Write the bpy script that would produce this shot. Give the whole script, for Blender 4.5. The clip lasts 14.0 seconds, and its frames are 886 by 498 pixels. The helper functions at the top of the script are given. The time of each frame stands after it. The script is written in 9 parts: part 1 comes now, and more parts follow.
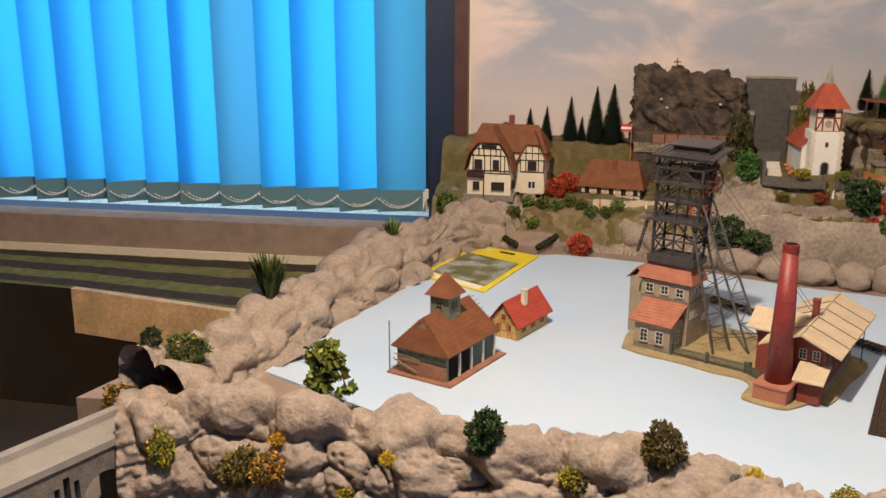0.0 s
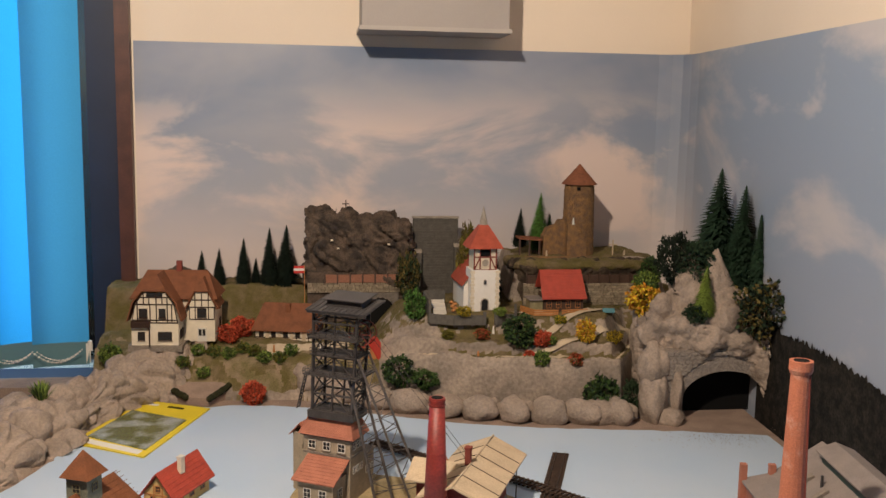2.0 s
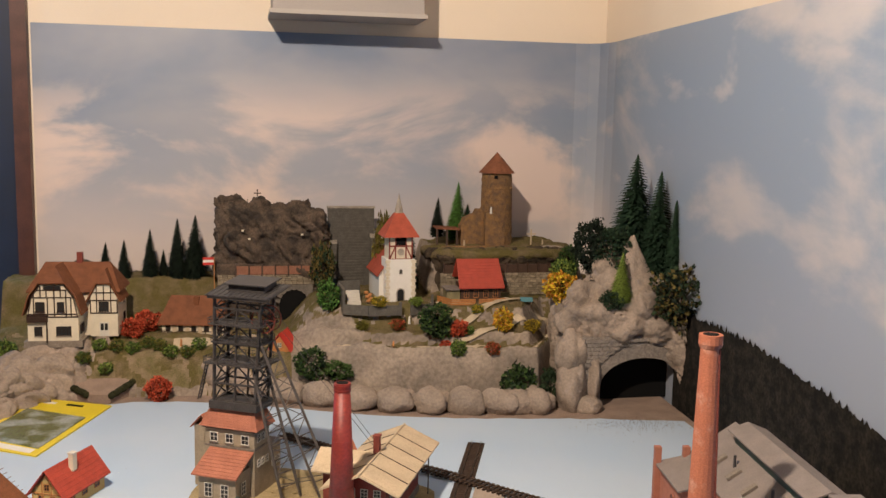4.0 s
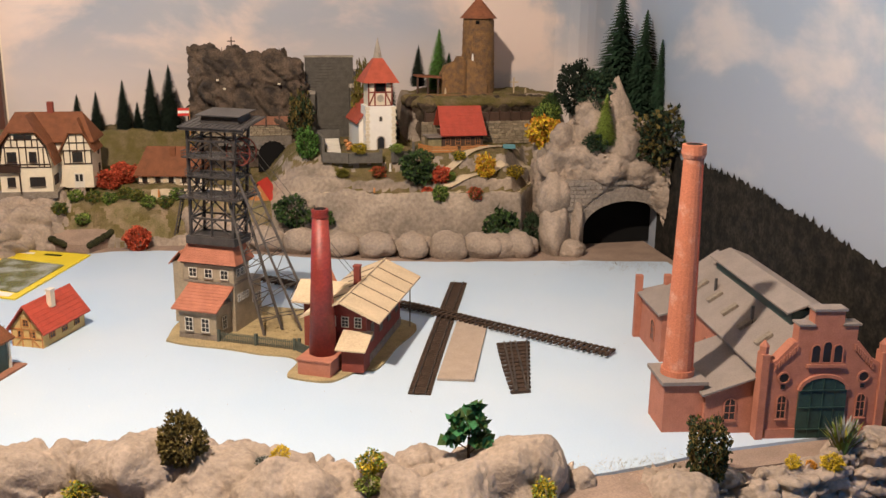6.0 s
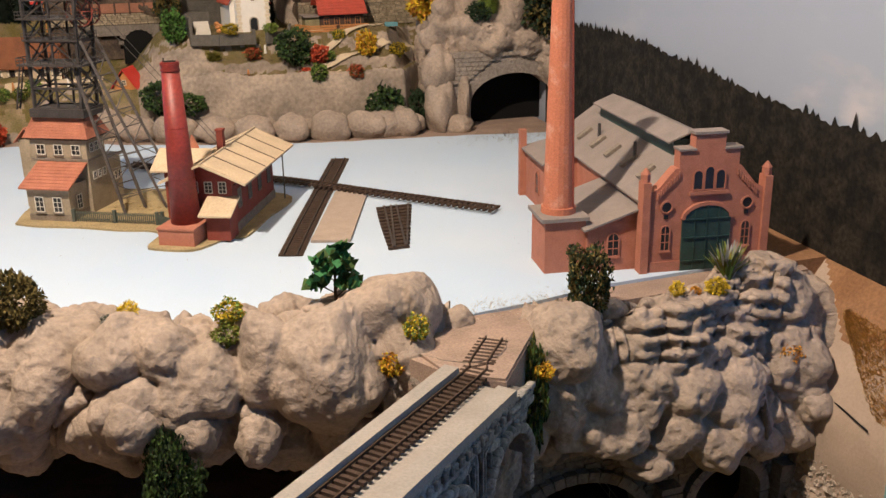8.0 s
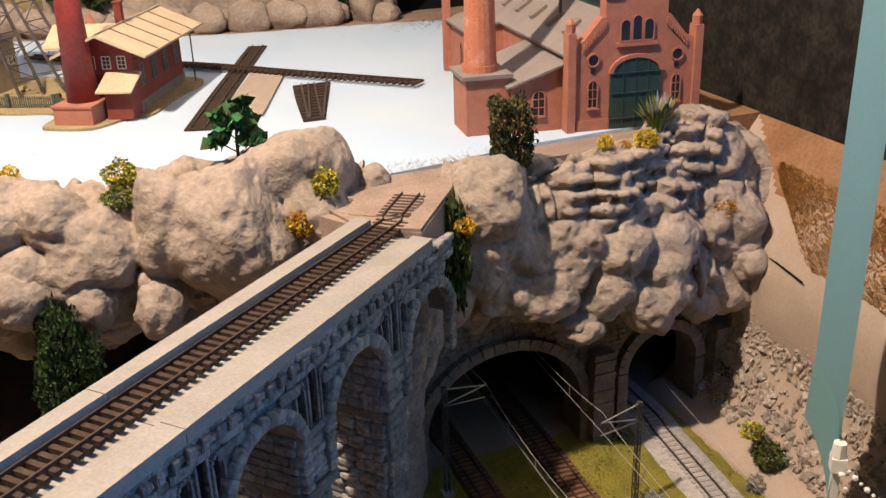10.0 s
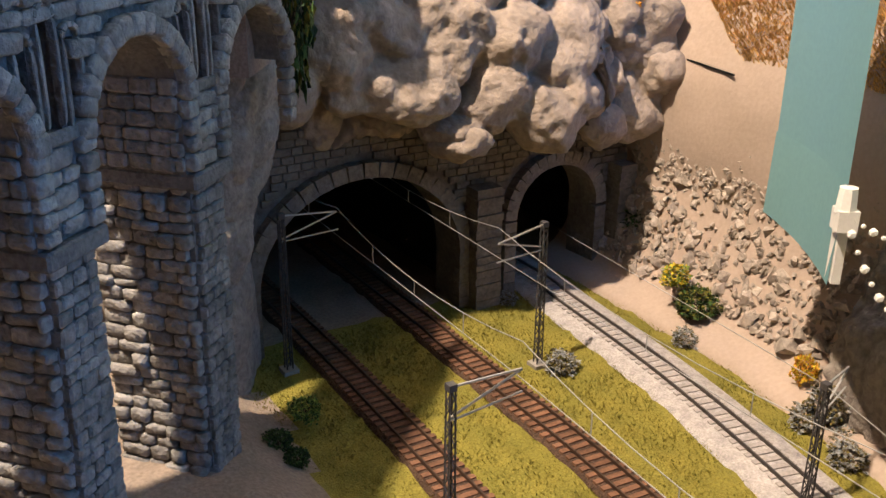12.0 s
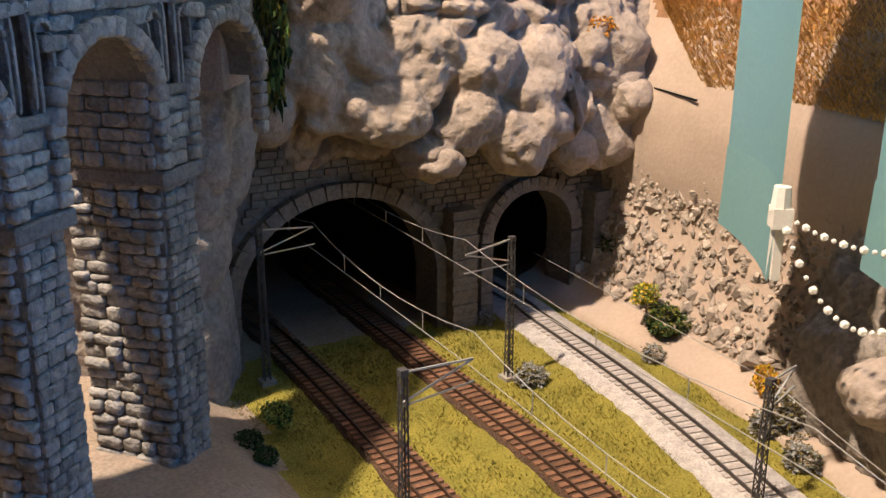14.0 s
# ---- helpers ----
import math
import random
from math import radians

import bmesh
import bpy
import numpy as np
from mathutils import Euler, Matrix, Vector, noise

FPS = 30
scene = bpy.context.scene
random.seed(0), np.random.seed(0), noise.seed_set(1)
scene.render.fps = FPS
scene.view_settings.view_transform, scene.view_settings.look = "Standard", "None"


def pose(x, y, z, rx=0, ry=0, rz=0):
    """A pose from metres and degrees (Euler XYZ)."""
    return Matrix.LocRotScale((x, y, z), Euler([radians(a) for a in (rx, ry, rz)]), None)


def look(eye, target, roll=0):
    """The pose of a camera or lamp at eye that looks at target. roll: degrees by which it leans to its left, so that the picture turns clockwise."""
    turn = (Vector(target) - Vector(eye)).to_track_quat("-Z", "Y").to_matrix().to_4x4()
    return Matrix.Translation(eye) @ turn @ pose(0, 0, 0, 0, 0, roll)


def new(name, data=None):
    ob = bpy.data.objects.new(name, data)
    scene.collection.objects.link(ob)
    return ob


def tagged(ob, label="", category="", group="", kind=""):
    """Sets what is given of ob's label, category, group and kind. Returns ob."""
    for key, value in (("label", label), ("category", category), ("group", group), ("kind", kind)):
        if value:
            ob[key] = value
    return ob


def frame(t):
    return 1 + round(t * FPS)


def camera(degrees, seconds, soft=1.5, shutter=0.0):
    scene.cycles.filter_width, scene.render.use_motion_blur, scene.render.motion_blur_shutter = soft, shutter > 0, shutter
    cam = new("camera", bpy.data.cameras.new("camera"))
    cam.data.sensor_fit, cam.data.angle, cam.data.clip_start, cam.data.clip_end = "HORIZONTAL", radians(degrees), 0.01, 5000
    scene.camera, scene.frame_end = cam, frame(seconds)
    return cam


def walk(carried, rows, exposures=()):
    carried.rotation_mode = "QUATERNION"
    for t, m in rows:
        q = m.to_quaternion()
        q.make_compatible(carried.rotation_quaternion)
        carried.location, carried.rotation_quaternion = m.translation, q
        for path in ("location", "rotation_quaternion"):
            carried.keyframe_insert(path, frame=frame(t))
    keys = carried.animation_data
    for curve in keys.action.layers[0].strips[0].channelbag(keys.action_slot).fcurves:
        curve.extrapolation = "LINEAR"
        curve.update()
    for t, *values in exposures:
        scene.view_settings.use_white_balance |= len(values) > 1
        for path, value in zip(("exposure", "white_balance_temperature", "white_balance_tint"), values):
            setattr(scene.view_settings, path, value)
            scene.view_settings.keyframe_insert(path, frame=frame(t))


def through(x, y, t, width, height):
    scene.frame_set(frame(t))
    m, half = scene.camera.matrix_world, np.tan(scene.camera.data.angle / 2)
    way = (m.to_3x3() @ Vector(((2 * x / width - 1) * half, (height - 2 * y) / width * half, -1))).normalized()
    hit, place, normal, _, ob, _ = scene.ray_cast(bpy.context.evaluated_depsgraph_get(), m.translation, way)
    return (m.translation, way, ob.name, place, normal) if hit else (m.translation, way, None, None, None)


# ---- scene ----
cam = camera(50.0, 14.0)
PATH = [
    (0, (0.049, 0.012, 0.573), (-0.272, 1.916, 0.053), 0.1),
    (0.5, (0.083, 0.028, 0.611), (-0.038, 1.976, 0.174), 0.6),
    (1, (0.104, 0.037, 0.626), (0.138, 2.002, 0.256), 0.4),
    (1.5, (0.125, 0.048, 0.637), (0.283, 2.016, 0.32), 0.7),
    (2, (0.145, 0.059, 0.635), (0.411, 2.022, 0.356), 1.0),
    (2.5, (0.165, 0.06, 0.642), (0.493, 2.016, 0.383), 1.0),
    (2.7, (0.172, 0.068, 0.638), (0.519, 2.021, 0.382), 0.8),
    (4.8, (0.187, 0.1, 0.56), (0.622, 2.029, 0.259), 1.2),
    (5, (0.188, 0.098, 0.551), (0.626, 2.022, 0.226), 1.0),
    (5.5, (0.201, 0.104, 0.517), (0.629, 2.011, 0.094), 0.9),
    (6, (0.2, 0.108, 0.505), (0.633, 1.995, 0.002), 0.6),
    (6.5, (0.219, 0.113, 0.485), (0.643, 1.985, -0.078), -0.0),
    (7, (0.238, 0.124, 0.446), (0.729, 1.965, -0.162), -0.4),
    (9.3, (0.292, 0.144, 0.328), (0.929, 1.911, -0.359), -1.6),
    (9.5, (0.297, 0.145, 0.321), (0.932, 1.897, -0.404), -1.7),
    (10, (0.303, 0.156, 0.288), (0.976, 1.876, -0.48), -1.9),
    (10.5, (0.297, 0.213, 0.18), (1.076, 1.871, -0.622), -0.7),
    (11, (0.316, 0.246, 0.118), (1.155, 1.898, -0.633), -0.4),
    (11.5, (0.346, 0.282, 0.064), (1.24, 1.902, -0.695), -0.6),
    (12, (0.354, 0.313, 0.022), (1.347, 1.89, -0.706), 0.5),
    (12.5, (0.35, 0.306, 0.018), (1.387, 1.861, -0.694), 1.1),
    (13, (0.339, 0.28, 0.035), (1.367, 1.849, -0.658), 1.0),
    (13.5, (0.339, 0.266, 0.018), (1.369, 1.87, -0.586), 1.0),
    (14, (0.362, 0.261, -0.003), (1.349, 1.893, -0.606), 0.2),
]
EXPOSURES = [(0, 0.3), (0.5, 0.1), (1.0, 0.08), (1.5, 0.05), (2.5, -0.08), (5, 0.42), (7, 0.52), (9.5, 0.68), (10.5, 1.0), (11.5, 1.35), (12.5, 1.45), (14, 1.5)]
walk(cam, [(t, look(eye, target, roll)) for t, eye, target, roll in PATH], EXPOSURES)

# ---- light ----
world = bpy.data.worlds.new("sky")
scene.world = world
world.use_nodes = True
sky = world.node_tree.nodes.new("ShaderNodeTexSky")
sky.sky_type, sky.sun_disc = "NISHITA", False
sky.sun_elevation, sky.sun_rotation = radians(35), radians(200)
world.node_tree.links.new(sky.outputs[0], world.node_tree.nodes["Background"].inputs[0])
world.node_tree.nodes["Background"].inputs[1].default_value = 0.015


def lamp(name, kind, place, target, power, colour, size, size_y=0):
    data = bpy.data.lights.new(name, kind)
    data.energy, data.color = power, colour
    if kind == "AREA":
        data.size = size
        if size_y:
            data.shape, data.size_y = "RECTANGLE", size_y
    else:
        data.shadow_soft_size = size
    ob = new(name, data)
    ob.matrix_world = look(place, target)
    return ob


LAMP = (-0.12, 0.70, 1.45)
lamp("room_lamp_light", "POINT", LAMP, (0.4, 1.2, 0), 128, (1.0, 0.82, 0.655), 0.032)
lamp("window_light_left", "AREA", (-1.6, 2.62, 0.75), (-1.6, 0, 0.7), 37, (0.5, 0.76, 1.0), 2.4, 1.5)
lamp("window_light_right", "AREA", (1.13, -0.1, 0.35), (0.3, 0.3, -0.1), 6.8, (0.03, 0.33, 1.0), 1.4, 1.4)

# ---- materials ----


def material(name, colour, rough=0.8, vary=0.25, scale=40, bump=0.3, fine=400, metal=0.0, second=None, where=0.5, soft=0.15, depth=0.0015, island=0.0, thing=0.0):
    """A surface with two scales of variation: broad stains between two colours and a fine grain with relief."""
    m = bpy.data.materials.new(name)
    m.use_nodes = True
    t = m.node_tree
    p = t.nodes["Principled BSDF"]
    p.inputs["Roughness"].default_value, p.inputs["Metallic"].default_value = rough, metal
    p.inputs["Specular IOR Level"].default_value = 0.5 if rough < 0.65 else 0.2
    co = t.nodes.new("ShaderNodeNewGeometry").outputs["Position"]

    def noise_at(s, detail=4):
        n = t.nodes.new("ShaderNodeTexNoise")
        n.inputs["Scale"].default_value, n.inputs["Detail"].default_value = s, detail
        t.links.new(co, n.inputs["Vector"])
        return n.outputs["Fac"]

    big, small = noise_at(scale), noise_at(fine, 4)
    ramp = t.nodes.new("ShaderNodeMapRange")
    ramp.inputs[1].default_value, ramp.inputs[2].default_value = where - soft, where + soft
    t.links.new(big, ramp.inputs[0])
    mix = t.nodes.new("ShaderNodeMix")
    mix.data_type = "RGBA"
    second = second or tuple(c * (1 - vary) for c in colour)
    mix.inputs[6].default_value, mix.inputs[7].default_value = (*colour, 1), (*second, 1)
    t.links.new(ramp.outputs[0], mix.inputs[0])
    out = mix.outputs[2]
    grain = t.nodes.new("ShaderNodeMapRange")
    grain.inputs[1].default_value, grain.inputs[2].default_value = 0.3, 0.7
    grain.inputs[3].default_value, grain.inputs[4].default_value = 1 - vary, 1 + vary * 0.6
    t.links.new(small, grain.inputs[0])
    value = grain.outputs[0]
    for amount, kind in ((island, "geo"), (thing, "obj")):
        if amount:
            r = t.nodes.new("ShaderNodeNewGeometry").outputs["Random Per Island"] if kind == "geo" else t.nodes.new("ShaderNodeObjectInfo").outputs["Random"]
            span = t.nodes.new("ShaderNodeMapRange")
            span.inputs[3].default_value, span.inputs[4].default_value = 1 - amount, 1 + amount
            t.links.new(r, span.inputs[0])
            mul = t.nodes.new("ShaderNodeMath")
            mul.operation = "MULTIPLY"
            t.links.new(value, mul.inputs[0])
            t.links.new(span.outputs[0], mul.inputs[1])
            value = mul.outputs[0]
    tint = t.nodes.new("ShaderNodeVectorMath")
    tint.operation = "SCALE"
    t.links.new(out, tint.inputs[0])
    t.links.new(value, tint.inputs["Scale"])
    t.links.new(tint.outputs[0], p.inputs["Base Color"])
    if bump:
        b = t.nodes.new("ShaderNodeBump")
        b.inputs["Strength"].default_value, b.inputs["Distance"].default_value = bump, depth
        t.links.new(small, b.inputs["Height"])
        t.links.new(b.outputs[0], p.inputs["Normal"])
    return m


M = {}
M["plaster"] = material("cream_wall_paint", (0.78, 0.68, 0.56), 0.9, 0.05, 3, 0.1)
# for walls out of view, kept dark so they reflect little warm fill
M["farwall"] = material("unseen_dim_wall", (0.13, 0.095, 0.07), 0.8, 0.2, 4, 0.1)
# ceiling is out of view; its dark colour only weakens the lamp's bounce
M["ceiling"] = material("unseen_dim_ceiling", (0.13, 0.105, 0.085), 0.9, 0.04, 3, 0.1)
M["carpet"] = material("dark_floor", (0.06, 0.05, 0.045), 0.95, 0.3, 6)
M["blue"] = material("light_blue_board", (0.405, 0.51, 0.63), 0.75, 0.03, 5, 0.08, second=(0.44, 0.53, 0.63))
M["sand"] = material("brown_sand_glue", (0.32, 0.235, 0.185), 0.95, 0.22, 25, 0.5, 500)
M["rock"] = material("grey_tan_rock", (0.36, 0.288, 0.231), 0.92, 0.19, 22, 1.0, 190, second=(0.27, 0.217, 0.174), depth=0.0022)
M["rockgrey"] = material("grey_rock", (0.30, 0.255, 0.215), 0.92, 0.28, 26, 1.0, 200, second=(0.25, 0.215, 0.185), depth=0.003)
M["darkrock"] = material("dark_climbing_rock", (0.135, 0.098, 0.072), 0.9, 0.35, 34, 1.0, 260, second=(0.045, 0.036, 0.030), depth=0.003)
M["cream"] = material("cream_stucco", (0.68, 0.60, 0.46), 0.85, 0.08, 60, 0.15)
M["redroof"] = material("red_tile_roof", (0.42, 0.06, 0.035), 0.6, 0.18, 80, 0.3, 600)
M["brownroof"] = material("brown_tile_roof", (0.205, 0.078, 0.036), 0.7, 0.25, 60, 0.35, 600)
M["salmonroof"] = material("salmon_tile_roof", (0.42, 0.165, 0.105), 0.7, 0.2, 60, 0.35, 600)
M["greyroof"] = material("grey_slate_roof", (0.24, 0.205, 0.185), 0.75, 0.12, 40, 0.3, 500)
M["brick"] = material("orange_brick", (0.41, 0.165, 0.11), 0.8, 0.15, 70, 0.3, 700)
M["redbrick"] = material("dark_red_brick", (0.22, 0.055, 0.04), 0.75, 0.15, 60, 0.2, 500)
M["greywall"] = material("grey_beige_wall", (0.34, 0.28, 0.20), 0.85, 0.15, 60, 0.2)
M["timber"] = material("pale_timber", (0.54, 0.43, 0.295), 0.75, 0.15, 30, 0.2)
M["darkwood"] = material("dark_brown_wood", (0.075, 0.04, 0.025), 0.6, 0.25, 40, 0.2)
M["grass"] = material("yellow_green_flock", (0.27, 0.225, 0.042), 0.95, 0.3, 30, 0.7, 700, second=(0.21, 0.185, 0.035), depth=0.003)
M["hillgrass"] = material("olive_flock", (0.13, 0.108, 0.036), 0.95, 0.4, 35, 0.9, 600, second=(0.20, 0.15, 0.085), where=0.54, depth=0.003)
M["viaduct"] = material("grey_mortar_stone", (0.175, 0.165, 0.154), 0.85, 0.25, 40, 0.7, 350, second=(0.13, 0.122, 0.115), depth=0.002)
M["stonewarm"] = material("cream_grey_stone", (0.42, 0.375, 0.31), 0.85, 0.25, 50, 0.6, 400, second=(0.28, 0.24, 0.2), thing=0.2)
M["deck"] = material("cream_concrete", (0.30, 0.272, 0.24), 0.85, 0.12, 30, 0.3)
M["rust"] = material("brown_sleepers", (0.062, 0.040, 0.029), 0.8, 0.3, 80, 0.3)
M["steel"] = material("dark_steel_paint", (0.062, 0.058, 0.06), 0.55, 0.2, 60, 0.1, metal=0.2)
M["railsteel"] = material("rusty_rail", (0.105, 0.068, 0.048), 0.45, 0.2, 90, 0.1, metal=0.6)
# near-black; on the tunnel mouth sheets it paints the unlit depth
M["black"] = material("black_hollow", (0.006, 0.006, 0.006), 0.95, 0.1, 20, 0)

# ---- building helpers ----


def box(bm, x0, y0, z0, x1, y1, z1, turn=None):
    m = Matrix.Translation(((x0 + x1) / 2, (y0 + y1) / 2, (z0 + z1) / 2)) @ Matrix.Diagonal((abs(x1 - x0), abs(y1 - y0), abs(z1 - z0), 1))
    bmesh.ops.create_cube(bm, size=1, matrix=(turn or Matrix()) @ m)
    return bm


def prism(bm, outline, z0, z1):
    """An upright block over a plan outline."""
    low = [bm.verts.new((x, y, z0)) for x, y in outline]
    top = [bm.verts.new((x, y, z1)) for x, y in outline]
    bm.faces.new(top)
    bm.faces.new(low[::-1])
    for a in range(len(outline)):
        b = (a + 1) % len(outline)
        bm.faces.new((low[a], low[b], top[b], top[a]))
    return bm


def slab(bm, outline, y0, y1):
    """A plate over an outline in the x-z plane, from y0 to y1."""
    front = [bm.verts.new((x, y0, z)) for x, z in outline]
    back = [bm.verts.new((x, y1, z)) for x, z in outline]
    bm.faces.new(front)
    bm.faces.new(back[::-1])
    for a in range(len(outline)):
        b = (a + 1) % len(outline)
        bm.faces.new((front[b], front[a], back[a], back[b]))
    return bm


def beam(bm, a, b, w, h=None):
    """A straight bar of square section from a to b."""
    a, b = Vector(a), Vector(b)
    d = b - a
    m = Matrix.Translation((a + b) / 2) @ d.to_track_quat("Z", "X").to_matrix().to_4x4() @ Matrix.Diagonal((w, h or w, d.length, 1))
    bmesh.ops.create_cube(bm, size=1, matrix=m)
    return bm


def cone(bm, x, y, z0, z1, r0, r1, n=16):
    bmesh.ops.create_cone(bm, cap_ends=True, segments=n, radius1=r0, radius2=max(r1, 1e-4), depth=z1 - z0, matrix=Matrix.Translation((x, y, (z0 + z1) / 2)))
    return bm


def mesh(name, bm, mat, smooth=False):
    bmesh.ops.recalc_face_normals(bm, faces=bm.faces)
    data = bpy.data.meshes.new(name)
    bm.to_mesh(data)
    bm.free()
    for m in (mat if isinstance(mat, (list, tuple)) else [mat]):
        data.materials.append(m)
    if smooth:
        data.polygons.foreach_set("use_smooth", [True] * len(data.polygons))
    return data


def part(name, bm, mat, parent=None, label="", smooth=False):
    ob = new(name, bm if isinstance(bm, bpy.types.Mesh) else mesh(name, bm, mat, smooth))
    ob.parent = parent
    if label:
        ob["label"] = label
    return ob


def structure(name, bm, mat, label, category, smooth=False, kind="structure"):
    return tagged(part(name, bm, mat, None, "", smooth), label, category, "", kind)


def thing(name, label, category, place, turn=0, group=""):
    ob = new(name)
    ob.empty_display_size = 0.02
    ob.matrix_world = pose(*place, 0, 0, turn)
    return tagged(ob, label, category, group)


B = bmesh.new

# ---- rock and terrain helpers ----


def scatter(cell, seed):
    """Three even random numbers for each lattice cell."""
    c = cell.astype(np.int64)
    h = (c[..., 0] * 73856093) ^ (c[..., 1] * 19349663) ^ (c[..., 2] * 83492791) ^ (seed * 2654435761)
    out = []
    for k in range(3):
        h = (h * 6364136223846793005 + 1442695040888963407 + k) & 0x7FFFFFFFFFFF
        out.append(((h >> 16) & 0xFFFFF) / 0xFFFFF)
    return np.stack(out, -1)


def cells(p, freq, seed=1):
    """The distances to the nearest and the second nearest of scattered points, in cells, and a number for the nearest."""
    q = p * freq
    base = np.floor(q)
    best = np.full(q.shape[:-1], 9.0)
    other = best.copy()
    which = best.copy()
    for i in (-1, 0, 1):
        for j in (-1, 0, 1):
            for k in (-1, 0, 1):
                c = base + (i, j, k)
                r = scatter(c, seed)
                d = np.linalg.norm(c + 0.15 + 0.7 * r - q, axis=-1)
                near = d < best
                other = np.where(near, best, np.minimum(other, d))
                which = np.where(near, r[..., 0], which)
                best = np.minimum(best, d)
    return best, other, which


def value_noise(p, freq, seed=1):
    q = p * freq
    base = np.floor(q)
    w = q - base
    w = w * w * (3 - 2 * w)
    total = 0
    for i in (0, 1):
        for j in (0, 1):
            for k in (0, 1):
                r = scatter(base + (i, j, k), seed)[..., 0]
                total = total + r * abs(1 - i - w[..., 0]) * abs(1 - j - w[..., 1]) * abs(1 - k - w[..., 2])
    return total * 2 - 1


def fractal(p, freq, octaves=4, seed=1):
    return sum(value_noise(p, freq * 2 ** n, seed + n) * 0.5 ** n for n in range(octaves))


def step(v, lo, hi):
    v = np.clip((v - lo) / (hi - lo), 0, 1)
    return v * v * (3 - 2 * v)


def spline(points, n):
    """n points along a smooth line through the given ones."""
    p = np.array(points, float)
    p = np.vstack([2 * p[0] - p[1], p, 2 * p[-1] - p[-2]])
    out = []
    for t in np.linspace(0, len(points) - 1 - 1e-9, n):
        i, f = int(t), t - int(t)
        a, b, c, d = p[i:i + 4]
        out.append(0.5 * (2 * b + (c - a) * f + (2 * a - 5 * b + 4 * c - d) * f * f + (3 * b - a - 3 * c + d) * f ** 3))
    return np.array(out)


def grid_mesh(name, p, mats, smooth=True, index=None):
    nu, nv = p.shape[:2]
    i = np.arange(nu * nv).reshape(nu, nv)
    f = np.stack([i[:-1, :-1], i[1:, :-1], i[1:, 1:], i[:-1, 1:]], -1).reshape(-1, 4)
    data = bpy.data.meshes.new(name)
    data.from_pydata(p.reshape(-1, 3).tolist(), [], f.tolist())
    for m in mats:
        data.materials.append(m)
    if index is not None:
        data.polygons.foreach_set("material_index", index.astype(np.int32).ravel())
    if smooth:
        data.polygons.foreach_set("use_smooth", [True] * len(data.polygons))
    data.update()
    return data


def normals_of(p):
    n = np.cross(np.gradient(p, axis=0), np.gradient(p, axis=1))
    return n / np.maximum(np.linalg.norm(n, axis=-1, keepdims=True), 1e-9)


def craggy(p, amp, freq, seed=1, flip=1, strata=0.0, pits=0.12, crag=0.75, level=1.0):
    """Pushes a surface out into lumps with creases between them, pits and, if wanted, layers."""
    n = normals_of(p) * flip
    warp = p + 0.42 / freq * np.stack([value_noise(p, freq * 0.8, seed + k) for k in (11, 12, 13)], -1)
    f1, f2, which = cells(warp, freq, seed)
    lump = np.sqrt(np.clip(1 - (f1 / 0.98) ** 2, 0, 1)) * (0.6 + 0.7 * which)
    g1, g2, gw = cells(warp, freq * 1.8, seed + 21)
    fine_lump = np.sqrt(np.clip(1 - (g1 / 0.98) ** 2, 0, 1)) * (0.5 + 0.7 * gw) - 0.5 * np.exp(-np.clip(g2 - g1, 0, 9) / 0.10)
    pick = step(value_noise(p, freq * 0.3, seed + 25), 0.0, 0.25)
    f1b, _, _ = cells(warp, freq * 2.3, seed + 5)
    small = np.sqrt(np.clip(1 - (f1b / 0.95) ** 2, 0, 1))
    crease = np.exp(-np.clip(f2 - f1, 0, 9) / 0.11)
    f1c, f2c, whichc = cells(warp, freq * 0.5, seed + 9)
    large = np.sqrt(np.clip(1 - (f1c / 1.0) ** 2, 0, 1)) * (0.3 + 1.1 * whichc) - 0.4 * np.exp(-np.clip(f2c - f1c, 0, 9) / 0.07)
    f1d, _, whichd = cells(p, freq * 5.5, seed + 15)
    dents = np.exp(-(f1d / 0.25) ** 2) * (whichd > 0.72)
    d = amp * (crag * ((lump - 0.4 * crease) * (1 - pick) + (0.62 * fine_lump + 0.2) * pick) + 0.85 * large + 0.18 * small + pits * fractal(p, freq * 4, 3, seed + 7) - 0.3 * dents - level)
    if strata:
        z = p[..., 2] + 0.006 * value_noise(p, 18, seed + 3)
        d += strata * np.abs(((z / 0.016) % 1) - 0.5) * 2
    return p + n * d[..., None]


def faceted(p, amp, freq, seed=1, flip=1, lean=0.0):
    """Breaks a surface into flat angular blocks with cracks between them, leaning if wanted."""
    n = normals_of(p) * flip
    q = (p + p[..., 2:] * (lean, 0, 0)) * (1.0, 1.0, 0.75 if not lean else 0.5) + 0.012 * np.stack([value_noise(p, 20, seed + k) for k in (1, 2, 3)], -1)
    f1, f2, w = cells(q, freq, seed)
    g1, g2, u = cells(q, freq * 2.4, seed + 5)
    slant = ((q * freq) % 1)[..., 0] - ((q * freq) % 1)[..., 2]
    d = amp * (w + 0.42 * u + 0.10 * slant * (w > 0.4) - 0.5 * np.exp(-(f2 - f1) / 0.05) - 0.22 * np.exp(-(g2 - g1) / 0.06) + 0.16 * fractal(p, freq * 4, 3, seed + 9) - 0.6)
    return p + n * d[..., None]


